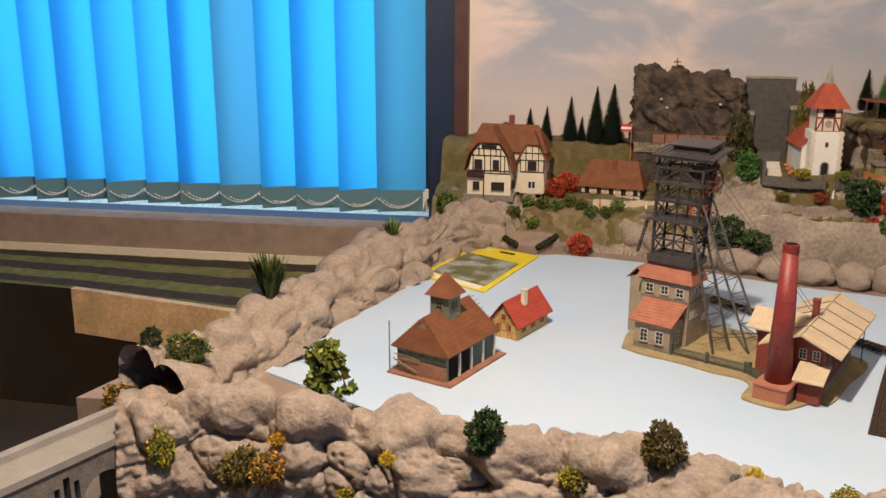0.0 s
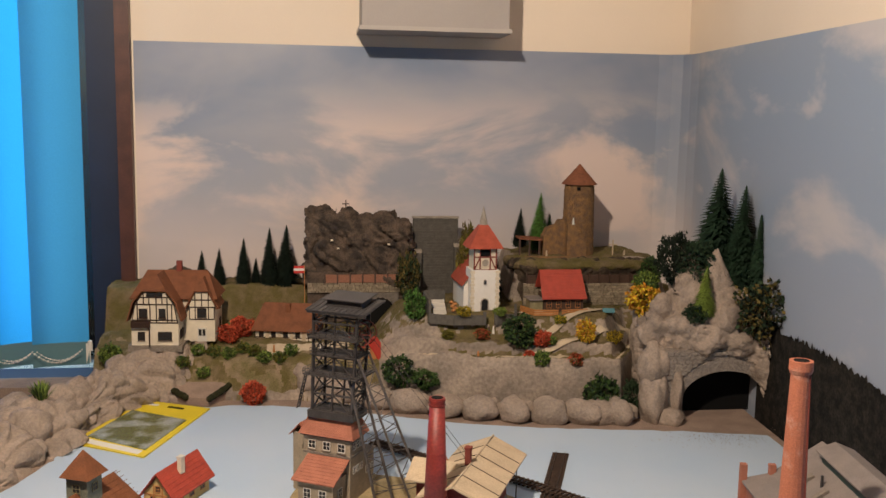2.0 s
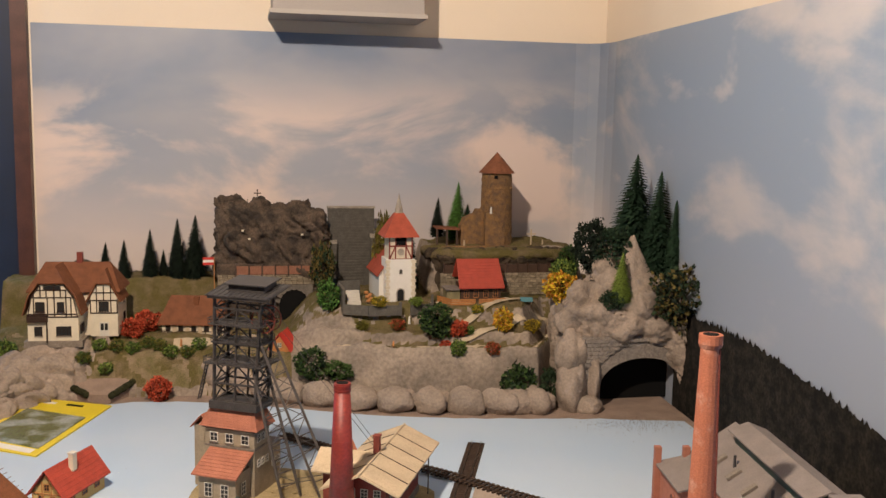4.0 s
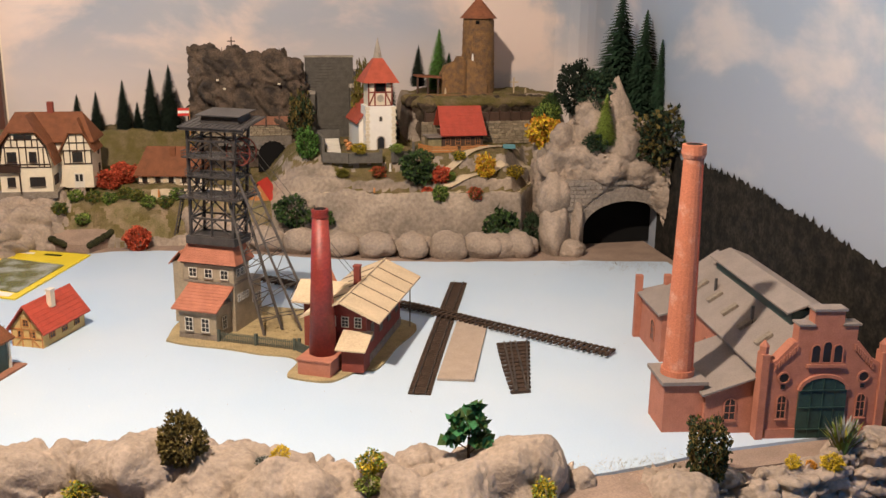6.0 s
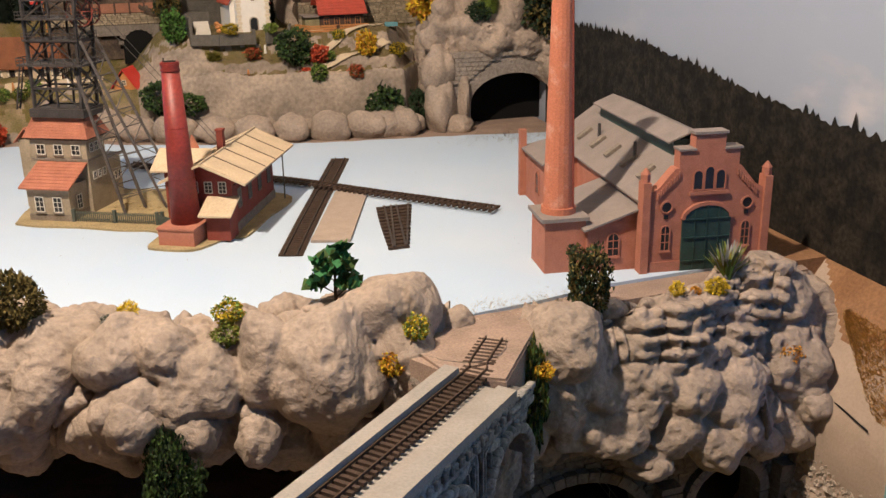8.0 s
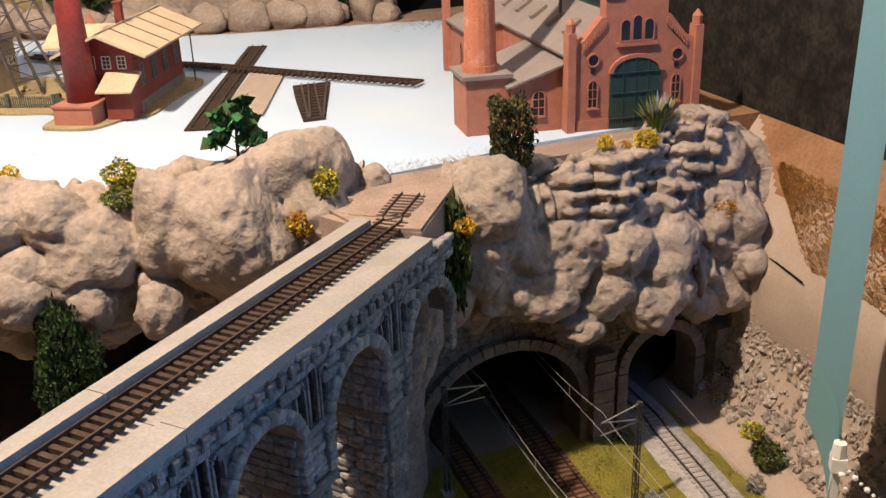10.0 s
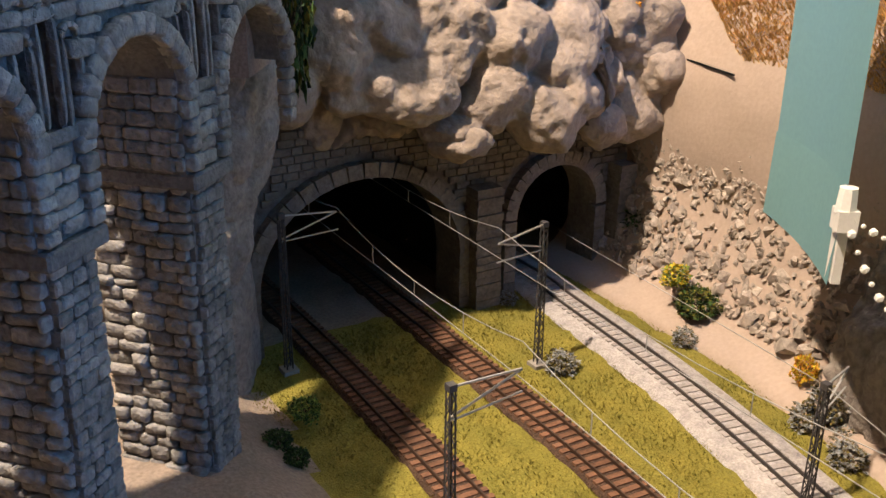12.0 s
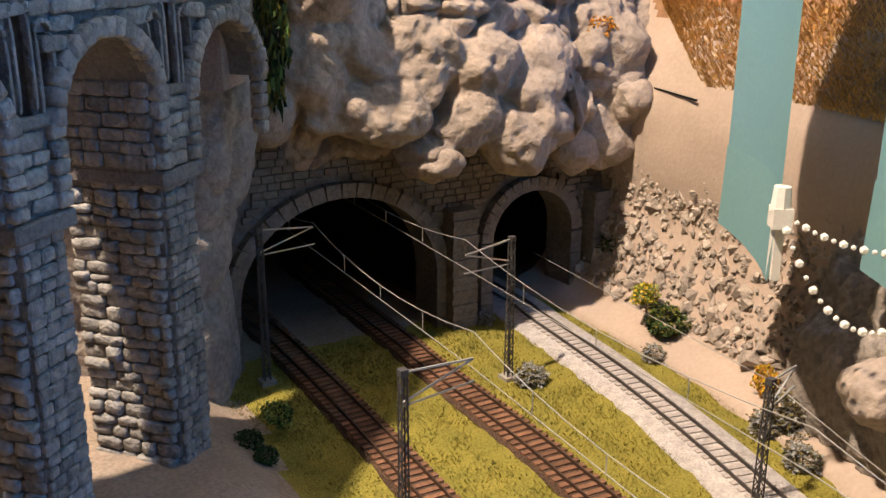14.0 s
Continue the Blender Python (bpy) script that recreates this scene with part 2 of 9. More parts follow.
def swell(p, rough, lumps, flip=1, seed=1, blend=0.0035, flat=0.9):
    """Merges a rough rock face with rounded lumps (x, y, z, half width, half height) into one foam-like skin."""
    n = normals_of(p) * flip
    d = ((rough - p) * n).sum(-1)
    wob = p + 0.013 * np.stack([value_noise(p, 24, seed + k) for k in (1, 2, 3)], -1)
    wob += 0.004 * np.stack([value_noise(p, 60, seed + k) for k in (4, 5, 6)], -1)
    total = np.exp(np.clip(d / blend, -40, 40))
    for x, y, z, a, c, *_ in lumps:
        r = np.array((a, flat * 0.5 * (a + c), c)) * 1.06
        o, v = (wob - (x, y, z)) / r, n / r
        qa, qb, qc = (v * v).sum(-1), (o * v).sum(-1), (o * o).sum(-1) - 1
        disc = qb * qb - qa * qc
        t = (-qb + np.sqrt(np.clip(disc, 0, None))) / qa
        t = np.where(disc > 0, t, -0.2)
        total = total + np.exp(np.clip(t / blend, -40, 40))
    d = blend * np.log(total)
    q = p + n * d[..., None]
    f1, _, pick = cells(q, 70, seed + 31)
    g1, _, _ = cells(q, 34, seed + 37)
    fine = 0.0040 * fractal(q, 38, 3, seed + 41) + 0.0014 * fractal(q, 130, 2, seed + 43) - 0.0042 * np.exp(-(f1 / 0.26) ** 2) * (pick > 0.66) + 0.0030 * (0.5 - g1)
    return q + n * fine[..., None]


def sweep(path, profiles, nu, nv):
    """A surface along a plan path; each profile lists (how far out to the path's right hand, height)."""
    c = spline(path, nu)
    d = np.gradient(c, axis=0)
    d /= np.linalg.norm(d, axis=1, keepdims=True)
    out = np.stack([d[:, 1], -d[:, 0]], -1)
    prof = np.stack([spline(q, nv) for q in profiles])
    at = np.linspace(0, len(profiles) - 1 - 1e-9, nu)
    i = at.astype(int)
    w = (at - i)[:, None, None]
    i1 = np.minimum(i + 1, len(profiles) - 1)
    q = prof[i] * (1 - w) + prof[i1] * w
    p = np.empty((nu, nv, 3))
    p[..., :2] = c[:, None, :2] + out[:, None, :] * q[..., :1]
    p[..., 2] = q[..., 1]
    return p


def boulder_mesh(name, seed, mat, level=3, rough=0.16, size=(1, 1, 1)):
    bm = B()
    bmesh.ops.create_icosphere(bm, subdivisions=level, radius=1)
    p = np.array([v.co[:] for v in bm.verts])
    f1, _, _ = cells(p + seed * 7.3, 1.1, seed)
    f2, _, _ = cells(p + seed * 3.1, 2.6, seed + 2)
    k = 1 + rough * fractal(p + seed, 1.3, 3, seed) + 0.30 * (0.5 - f1) + 0.10 * (0.5 - f2) + 0.035 * fractal(p, 6, 3, seed)
    f3, _, pick = cells(p + seed * 1.7, 5.5, seed + 4)
    k -= 0.06 * np.exp(-(f3 / 0.24) ** 2) * (pick > 0.7)
    for v, q in zip(bm.verts, p * k[:, None] * np.array(size)):
        v.co = q
    return mesh(name, bm, mat, True)


# ---- room ----
BACK = 2.56
FLOOR, TOP = -1.0, 1.72
structure("floor", box(B(), -2.2, -2.6, FLOOR - 0.04, 1.6, 3.0, FLOOR), M["carpet"], "dark floor of the model railway room", "floor")
structure("ceiling", box(B(), -2.2, -2.6, TOP, 1.6, 3.0, TOP + 0.05), M["ceiling"], "unseen ceiling, coloured dark to cut bounced light", "ceiling")
structure("wall_north", box(B(), -0.318, BACK, FLOOR, 1.6, BACK + 0.12, TOP), M["plaster"], "cream painted wall behind the sky backdrop", "wall")
bm = box(B(), -2.2, BACK, FLOOR, -0.318, BACK + 0.12, -0.03)
box(bm, -2.2, BACK, 1.55, -0.318, BACK + 0.12, TOP)
structure("wall_north_window", bm, M["plaster"], "cream wall round the wide window", "wall")
structure("wall_east", box(B(), 1.145, 0.78, FLOOR, 1.25, BACK, TOP), M["plaster"], "cream side wall behind the backdrop", "wall")
bm = box(B(), 1.145, -2.6, FLOOR, 1.25, 0.78, -0.45)
box(bm, 1.145, -2.6, 1.4, 1.25, 0.78, TOP)
box(bm, 1.145, -2.6, -0.45, 1.25, -0.9, 1.4)
structure("wall_east_window", bm, M["farwall"], "unseen wall round the side window, brown to cut bounced light", "wall")
structure("wall_south", box(B(), -2.2, -2.72, FLOOR, 1.6, -2.6, TOP), M["farwall"], "unseen room wall, brown to cut bounced light", "wall")
structure("wall_west", box(B(), -2.32, -2.72, FLOOR, -2.2, 3.0, TOP), M["farwall"], "unseen room wall, brown to cut bounced light", "wall")

# wall box high on the back wall, a plain grey casing
cab = thing("wall_cabinet", "light grey casing mounted high on the cream wall", "cabinet", (0.437, BACK, 0.846))
part("casing", box(B(), -0.180, -0.158, 0, 0.180, -0.002, 0.33), material("grey_casing", (0.36, 0.33, 0.31), 0.6, 0.06, 8, 0.05), cab)
part("base_rim", box(B(), -0.187, -0.165, -0.010, 0.187, -0.002, 0), material("grey_casing_rim", (0.42, 0.385, 0.36), 0.6, 0.06, 8, 0.05), cab)


def sky_print():
    m = bpy.data.materials.new("printed_sky")
    m.use_nodes = True
    t = m.node_tree
    p = t.nodes["Principled BSDF"]
    p.inputs["Roughness"].default_value = 0.42
    co = t.nodes.new("ShaderNodeTexCoord").outputs["Object"]
    sep = t.nodes.new("ShaderNodeSeparateXYZ")
    t.links.new(co, sep.inputs[0])
    grade = t.nodes.new("ShaderNodeValToRGB")
    cr = grade.color_ramp
    stops = [(0.0, (0.70, 0.595, 0.525)), (0.36, (0.62, 0.545, 0.515)), (0.55, (0.34, 0.37, 0.43)), (0.75, (0.225, 0.28, 0.37)), (1.0, (0.16, 0.21, 0.305))]
    cr.elements[0].position, cr.elements[0].color = stops[0][0], (*stops[0][1], 1)
    cr.elements[1].position, cr.elements[1].color = stops[-1][0], (*stops[-1][1], 1)
    for at, c in stops[1:-1]:
        cr.elements.new(at).color = (*c, 1)
    span = t.nodes.new("ShaderNodeMapRange")
    span.inputs[1].default_value, span.inputs[2].default_value = 0.0, 0.82
    t.links.new(sep.outputs["Z"], span.inputs[0])
    t.links.new(span.outputs[0], grade.inputs[0])
    shape = t.nodes.new("ShaderNodeMapping")
    shape.inputs["Scale"].default_value = (0.75, 0.75, 1.7)
    t.links.new(co, shape.inputs[0])

    def ramp_of(socket, lo, hi):
        r = t.nodes.new("ShaderNodeMapRange")
        r.interpolation_type = "SMOOTHSTEP"
        r.inputs[1].default_value, r.inputs[2].default_value = min(lo, hi), max(lo, hi)
        if lo > hi:
            r.inputs[3].default_value, r.inputs[4].default_value = 1, 0
        t.links.new(socket, r.inputs[0])
        return r.outputs[0]

    def times(a, b):
        m2 = t.nodes.new("ShaderNodeMath")
        m2.operation = "MULTIPLY"
        for k, v in enumerate((a, b)):
            if isinstance(v, float):
                m2.inputs[k].default_value = v
            else:
                t.links.new(v, m2.inputs[k])
        return m2.outputs[0]

    side = ramp_of(sep.outputs["Y"], 2.54, 2.36)
    front = ramp_of(sep.outputs["Y"], 2.40, 2.54)
    band = times(ramp_of(sep.outputs["Z"], 0.20, 0.40), ramp_of(sep.outputs["Z"], 0.74, 0.52))

    def clouds(scale, lo, hi, colour, below, mask, detail=7, bend=0.4):
        n = t.nodes.new("ShaderNodeTexNoise")
        n.inputs["Scale"].default_value, n.inputs["Detail"].default_value, n.inputs["Roughness"].default_value = scale, detail, 0.55
        n.inputs["Distortion"].default_value = bend
        t.links.new(shape.outputs[0], n.inputs["Vector"])
        r = t.nodes.new("ShaderNodeMapRange")
        r.interpolation_type = "SMOOTHSTEP"
        r.inputs[1].default_value, r.inputs[2].default_value = lo, hi
        t.links.new(n.outputs["Fac"], r.inputs[0])
        mix = t.nodes.new("ShaderNodeMix")
        mix.data_type = "RGBA"
        mix.inputs[7].default_value = (*colour, 1)
        t.links.new(below, mix.inputs[6])
        t.links.new(times(r.outputs[0], mask), mix.inputs[0])
        return mix.outputs[2]

    blue = t.nodes.new("ShaderNodeMix")
    blue.data_type = "RGBA"
    blue.inputs[7].default_value = (0.25, 0.32, 0.42, 1)
    t.links.new(grade.outputs[0], blue.inputs[6])
    t.links.new(times(side, 0.85), blue.inputs[0])
    out = clouds(2.2, 0.40, 0.75, (0.40, 0.395, 0.42), blue.outputs[2], times(front, 0.6), 4, 0.2)
    out = clouds(2.7, 0.45, 0.59, (0.70, 0.575, 0.515), out, times(front, band), 8, 0.5)
    out = clouds(2.4, 0.50, 0.66, (0.50, 0.48, 0.49), out, times(side, 0.9), 6, 0.3)
    out = clouds(5.0, 0.58, 0.74, (0.60, 0.56, 0.55), out, times(side, 0.6), 4, 0.2)
    t.links.new(out, p.inputs["Base Color"])
    return m


def wall_x(y):
    """The plan of the side backdrop, which leans a little."""
    return 1.03 + 0.105 * ((y - 0.85) / 1.65) if y < 2.5 else 1.135


corner = [(1.135, 2.46), (1.13, 2.50), (1.118, 2.53), (1.095, 2.548), (1.06, 2.556)]
line = [(-0.305, BACK - 0.004), (0.4, BACK - 0.004)] + corner[::-1] + [(wall_x(y), y) for y in (2.3, 2.0, 1.6, 1.2, 0.95, 0.78)]
bm = B()
rows = [[bm.verts.new((x, y, z)) for x, y in line] for z in (-0.02, 0.25, 0.55, 0.806)]
for a, b in zip(rows, rows[1:]):
    for k in range(len(line) - 1):
        bm.faces.new((a[k], a[k + 1], b[k + 1], b[k]))
back = structure("backdrop", bm, sky_print(), "printed paper backdrop of a cloudy blue sky", "backdrop")

# the printed wooded hill along the side
M["forest"] = material("printed_forest", (0.026, 0.022, 0.017), 0.9, 0.6, 45, 0, 170, second=(0.009, 0.008, 0.007), where=0.5, soft=0.12)
random.seed(5)
bm = B()
prev = None
n = 230
for k in range(n + 1):
    y = 1.96 - (1.96 - 0.79) * k / n
    top = float(np.interp(y, [0.78, 0.885, 1.0, 1.18, 1.34, 1.6, 1.72, 1.96], [0.150, 0.157, 0.158, 0.167, 0.186, 0.207, 0.208, 0.20]))
    top += random.uniform(-0.003, 0.003) + 0.011 * random.random() ** 4 * (1 + (y < 1.05) * 2)
    v = [bm.verts.new((wall_x(y) - 0.003, y, z)) for z in (-0.03, top)]
    if prev:
        bm.faces.new((prev[0], v[0], v[1], prev[1]))
    prev = v
structure("backdrop_forest", bm, M["forest"], "printed dark wooded hillside on the side backdrop", "backdrop")
bm = B()
prev = None
for k in range(81):
    x = -0.30 + 0.62 * k / 80
    top = 0.205 + 0.035 * math.exp(-((x + 0.2) / 0.05) ** 2) + random.uniform(-0.004, 0.004)
    v = [bm.verts.new((x, BACK - 0.008, z)) for z in (0.05, top)]
    if prev:
        bm.faces.new((prev[0], v[0], v[1], prev[1]))
    prev = v
structure("backdrop_hills", bm, material("printed_hills", (0.10, 0.075, 0.055), 0.6, 0.3, 30, 0, 200), "printed brown distant hills on the backdrop", "backdrop")

# ---- the wide window with its blinds ----
M["frame"] = material("dark_brown_window_frame", (0.10, 0.035, 0.022), 0.45, 0.3, 25, 0.15)
M["navy"] = material("navy_window_reveal", (0.012, 0.016, 0.035), 0.5, 0.2, 10, 0.05)
win = tagged(new("window_1"), "wide window with dark brown frame behind vertical blinds", "window", "", "structure")
part("window_frame", box(B(), -0.345, BACK - 0.03, -0.03, -0.310, BACK + 0.02, 1.55), M["frame"], win)
part("reveal", box(B(), -0.42, BACK - 0.005, -0.03, -0.345, BACK + 0.03, 1.55), M["navy"], win)
glass = bpy.data.materials.new("window_glass")
glass.use_nodes = True
glass.node_tree.nodes["Principled BSDF"].inputs["Transmission Weight"].default_value = 1
glass.node_tree.nodes["Principled BSDF"].inputs["Roughness"].default_value = 0.02
pane = part("pane", box(B(), -2.2, BACK + 0.09, -0.03, -0.40, BACK + 0.095, 1.55), glass, win)
pane.visible_shadow = False
part("window_sill", box(B(), -2.2, BACK - 0.22, -0.05, -0.40, BACK + 0.09, -0.03), material("dark_blue_sill", (0.005, 0.012, 0.04), 0.7, 0.1, 6, 0.05), win)


def cloth(name, colour, through):
    m = bpy.data.materials.new(name)
    m.use_nodes = True
    t = m.node_tree
    t.nodes.remove(t.nodes["Principled BSDF"])
    d, s, mix = t.nodes.new("ShaderNodeBsdfDiffuse"), t.nodes.new("ShaderNodeBsdfTranslucent"), t.nodes.new("ShaderNodeMixShader")
    co = t.nodes.new("ShaderNodeTexCoord")
    n = t.nodes.new("ShaderNodeTexNoise")
    n.inputs["Scale"].default_value = 300
    t.links.new(co.outputs["Object"], n.inputs["Vector"])
    tone = t.nodes.new("ShaderNodeMix")
    tone.data_type = "RGBA"
    tone.inputs[6].default_value, tone.inputs[7].default_value = (*colour, 1), (*(c * 0.86 for c in colour), 1)
    t.links.new(n.outputs["Fac"], tone.inputs[0])
    for b in (d, s):
        t.links.new(tone.outputs[2], b.inputs["Color"])
    mix.inputs[0].default_value = through
    t.links.new(d.outputs[0], mix.inputs[1])
    t.links.new(s.outputs[0], mix.inputs[2])
    t.links.new(mix.outputs[0], t.nodes["Material Output"].inputs["Surface"])
    return m


M["blind"] = cloth("blue_blind_cloth", (0.04, 0.36, 0.70), 0.6)
M["dullblind"] = cloth("dull_blue_blind_cloth", (0.07, 0.32, 0.52), 0.4)
M["pocket"] = cloth("blue_grey_blind_pocket", (0.13, 0.24, 0.27), 0.12)
M["tealblind"] = cloth("teal_blind_cloth", (0.20, 0.36, 0.37), 0.25)
M["whiteplastic"] = material("white_plastic", (0.72, 0.69, 0.63), 0.4, 0.06, 40, 0.05)


def hung_chain(bm, a, b, sag, n, r):
    for k in range(n + 1):
        t = k / n
        p = Vector(a).lerp(Vector(b), t) - Vector((0, 0, sag * 4 * t * (1 - t)))
        bmesh.ops.create_icosphere(bm, subdivisions=1, radius=r * (1 if k % 2 else 0.6), matrix=Matrix.Translation(p))
    return bm


def blind_slat(place, turn, width, z0, z1, cloth_mat, pocket_mat, group, label):
    slat = thing("blind_slat", label, "blind", (place[0], place[1], z0), turn, group)
    bm = B()
    cols = 7
    rows = []
    for z in (0.055, z1 - z0):
        rows.append([bm.verts.new((width * (k / (cols - 1) - 0.5), 0.008 * (1 - (2 * k / (cols - 1) - 1) ** 2), z)) for k in range(cols)])
    for k in range(cols - 1):
        bm.faces.new((rows[0][k], rows[0][k + 1], rows[1][k + 1], rows[1][k]))
    part("cloth", bm, cloth_mat, slat, "", True)
    bm = B()
    for side in (0.0025, -0.0025):
        low = [bm.verts.new((width * (k / (cols - 1) - 0.5), 0.008 * (1 - (2 * k / (cols - 1) - 1) ** 2) * 0.6 + side, 0)) for k in range(cols)]
        top = [bm.verts.new((width * (k / (cols - 1) - 0.5), 0.008 * (1 - (2 * k / (cols - 1) - 1) ** 2) + side * 0.3, 0.056)) for k in range(cols)]
        for k in range(cols - 1):
            bm.faces.new((low[k], low[k + 1], top[k + 1], top[k]))
    pocket = part("pocket", bm, pocket_mat, slat, "weighted pocket at the slat's foot", True)
    bm = box(B(), width * 0.44, -0.0015, 0.002, width * 0.52, 0.0035, 0.052)
    box(bm, width * 0.47, -0.005, 0.034, width * 0.56, 0.006, 0.046)
    cone(bm, width * 0.515, 0, 0.044, 0.058, 0.006, 0.005, 8)
    part("weight", bm, M["whiteplastic"], pocket, "white plastic weight clip")
    return slat


SLATS = [(-0.462 - 0.108 * k, BACK - 0.17) for k in range(15)]
for k, (x, y) in enumerate(SLATS):
    blind_slat((x + (k * 29 % 11 - 5) * 0.002 * (k > 0), y), 22 + (k * 37 % 13) * 1.5 - 9, 0.127, 0.02, 1.5, M["dullblind"] if k in (0, 4) else M["blind"], M["pocket"], "blind slats of the wide window", "backlit blue cloth slat of the vertical blind")
bm = B()
for (x0, y0), (x1, y1) in zip(SLATS, SLATS[1:]):
    for off in (0.0, 0.02):
        hung_chain(bm, (x0 + 0.05, y0 - 0.03 + off, 0.062), (x1 + 0.05, y1 - 0.03 + off, 0.062), 0.026, 22, 0.0028)
tagged(part("bead_chain", bm, M["whiteplastic"]), "white plastic bead chain linking the blind slats", "chain")

# ---- the side window with teal blinds ----
win = tagged(new("window_2"), "side window behind teal vertical blinds", "window", "", "structure")
bm = box(B(), 1.16, -0.9, -0.45, 1.20, -0.86, 1.4)
box(bm, 1.16, 0.74, -0.45, 1.20, 0.78, 1.4)
part("window_frame", bm, M["frame"], win)
pane = part("pane", box(B(), 1.18, -0.86, -0.45, 1.185, 0.74, 1.4), glass, win)
pane.visible_shadow = False

# ---- the table: board, sand, banks ----
BOARD = [(-0.455, 1.335), (-0.42, 1.50), (-0.385, 1.62), (-0.34, 1.76), (-0.31, 1.86), (-0.20, 2.04), (-0.08, 2.10), (0.09, 2.09), (0.26, 2.03), (0.42, 1.955), (0.58, 1.91), (0.73, 1.885), (0.88, 1.86), (1.06, 1.82), (1.03, 1.04), (0.86, 1.035), (0.74, 1.03), (0.66, 1.012), (0.56, 1.0), (0.42, 1.05), (0.31, 1.06), (0.1, 1.16), (-0.2, 1.19)]
edge = spline(BOARD[:14], 70)
random.seed(3)
outline = [(x + random.uniform(-0.004, 0.004), y + random.uniform(-0.004, 0.004)) for x, y in edge] + BOARD[14:]
structure("board", prism(B(), outline[::-1], -0.02, 0.0), M["blue"], "flat light blue painted baseboard of the layout", "board")
bed = [(-0.70, 1.2), (-0.62, 1.45), (-0.50, 1.80), (-0.36, BACK - 0.01), (1.12, BACK - 0.06), (1.045, 1.2), (1.0, 1.0), (0.655, 0.985), (0.63, 0.95), (0.556, 0.85), (0.513, 0.885), (0.45, 1.0), (0.0, 1.16), (-0.45, 1.22)]
structure("sand_ground", prism(B(), bed[::-1], -0.045, -0.004), M["sand"], "brown sanded ground along the edges of the board", "ground")

# curved rock bank at the window end
bank = sweep([(-0.57, 1.19), (-0.505, 1.38), (-0.47, 1.55), (-0.41, 1.74), (-0.36, 1.90), (-0.30, 2.08), (-0.20, 2.20), (-0.11, 2.26)],
             [[(0.055, -0.01), (0.035, 0.03), (0.0, 0.05), (-0.05, 0.03), (-0.09, -0.08), (-0.10, -0.22)],
              [(0.05, -0.01), (0.025, 0.03), (-0.01, 0.045), (-0.07, 0.03), (-0.12, -0.08), (-0.13, -0.22)],
              [(0.05, -0.01), (0.03, 0.02), (0.0, 0.045), (-0.06, 0.05), (-0.13, -0.03), (-0.16, -0.22)],
              [(0.045, -0.01), (0.03, 0.035), (0.0, 0.065), (-0.05, 0.075), (-0.12, 0.0), (-0.16, -0.22)],
              [(0.05, -0.01), (0.03, 0.05), (0.0, 0.09), (-0.04, 0.10), (-0.08, 0.04), (-0.12, -0.2)]], 240, 90)
rock = thing("rock_bank", "curved bank of lumpy tan foam rock along the blue board", "rock", (-0.45, 1.6, 0))
for k, (x, y, z, r) in enumerate(((-0.575, 1.185, -0.02, 0.055), (-0.60, 1.215, -0.03, 0.05), (-0.545, 1.17, -0.035, 0.045), (-0.53, 1.29, 0.012, 0.028), (-0.475, 1.44, 0.012, 0.026), (-0.375, 1.80, 0.018, 0.032), (-0.40, 1.70, 0.012, 0.026))):
    ob = part("boulder", boulder_mesh("boulder", 110 + k, M["rock"], 4, 0.2, (r, r * 0.85, r * 0.8)), None, rock)
    ob.matrix_local = Matrix.Translation((x + 0.45, y - 1.6, z))
ob = part("rock_face", grid_mesh("rock_face", craggy(bank, 0.034, 14, 3, 1, crag=0.95, pits=0.07) - (-0.45, 1.6, 0), [M["rock"]]), None, rock)


def boulder_row(name, label, spots, mat, seed):
    """Rounded boulders, each a piece of one edging."""
    row = thing(name, label, "rock", (*spots[0][:2], 0))
    shapes = [boulder_mesh("boulder", seed + k, M[mat]) for k in range(4)]
    random.seed(seed)
    for k, (x, y, z, a, b, c) in enumerate(spots):
        ob = new("boulder", shapes[k % 4])
        ob.parent = row
        ob.matrix_local = Matrix.Translation(Vector((x, y, z)) - Vector((*spots[0][:2], 0))) @ Euler((random.uniform(-.3, .3), random.uniform(-.2, .2), -0.32 + random.uniform(-.35, .35))).to_matrix().to_4x4() @ Matrix.Diagonal((a, b, c, 1))
    return row


random.seed(8)
spots = []
for k, (x, y) in enumerate(spline([(0.275, 2.075), (0.42, 2.005), (0.56, 1.965), (0.70, 1.94), (0.775, 1.935)], 9)):
    spots.append((x, y, 0.018, random.uniform(0.034, 0.044), random.uniform(0.023, 0.029), random.uniform(0.026, 0.034)))
    spots.append((x + 0.03, y + 0.012, 0.014, random.uniform(0.014, 0.022), random.uniform(0.014, 0.02), random.uniform(0.014, 0.024)))
for x, y, z, r in ((0.135, 2.165, 0.035, 0.035), (0.18, 2.145, 0.03, 0.035), (0.225, 2.115, 0.025, 0.032), (0.11, 2.19, 0.05, 0.03), (0.16, 2.185, 0.06, 0.03)):
    spots.append((x, y, z, r, r * 0.8, r * 0.9))
boulder_row("boulder_edging", "row of rounded tan boulders along the back of the board", spots, "rock", 20)
boulder_row("loose_boulders", "few loose tan boulders beside the rock bank", [(-0.42, 1.60, 0.008, 0.018, 0.014, 0.012), (-0.47, 1.515, 0.012, 0.025, 0.02, 0.018), (-0.44, 1.535, 0.006, 0.012, 0.012, 0.01), (-0.39, 1.66, 0.004, 0.012, 0.01, 0.009)], "rock", 31)

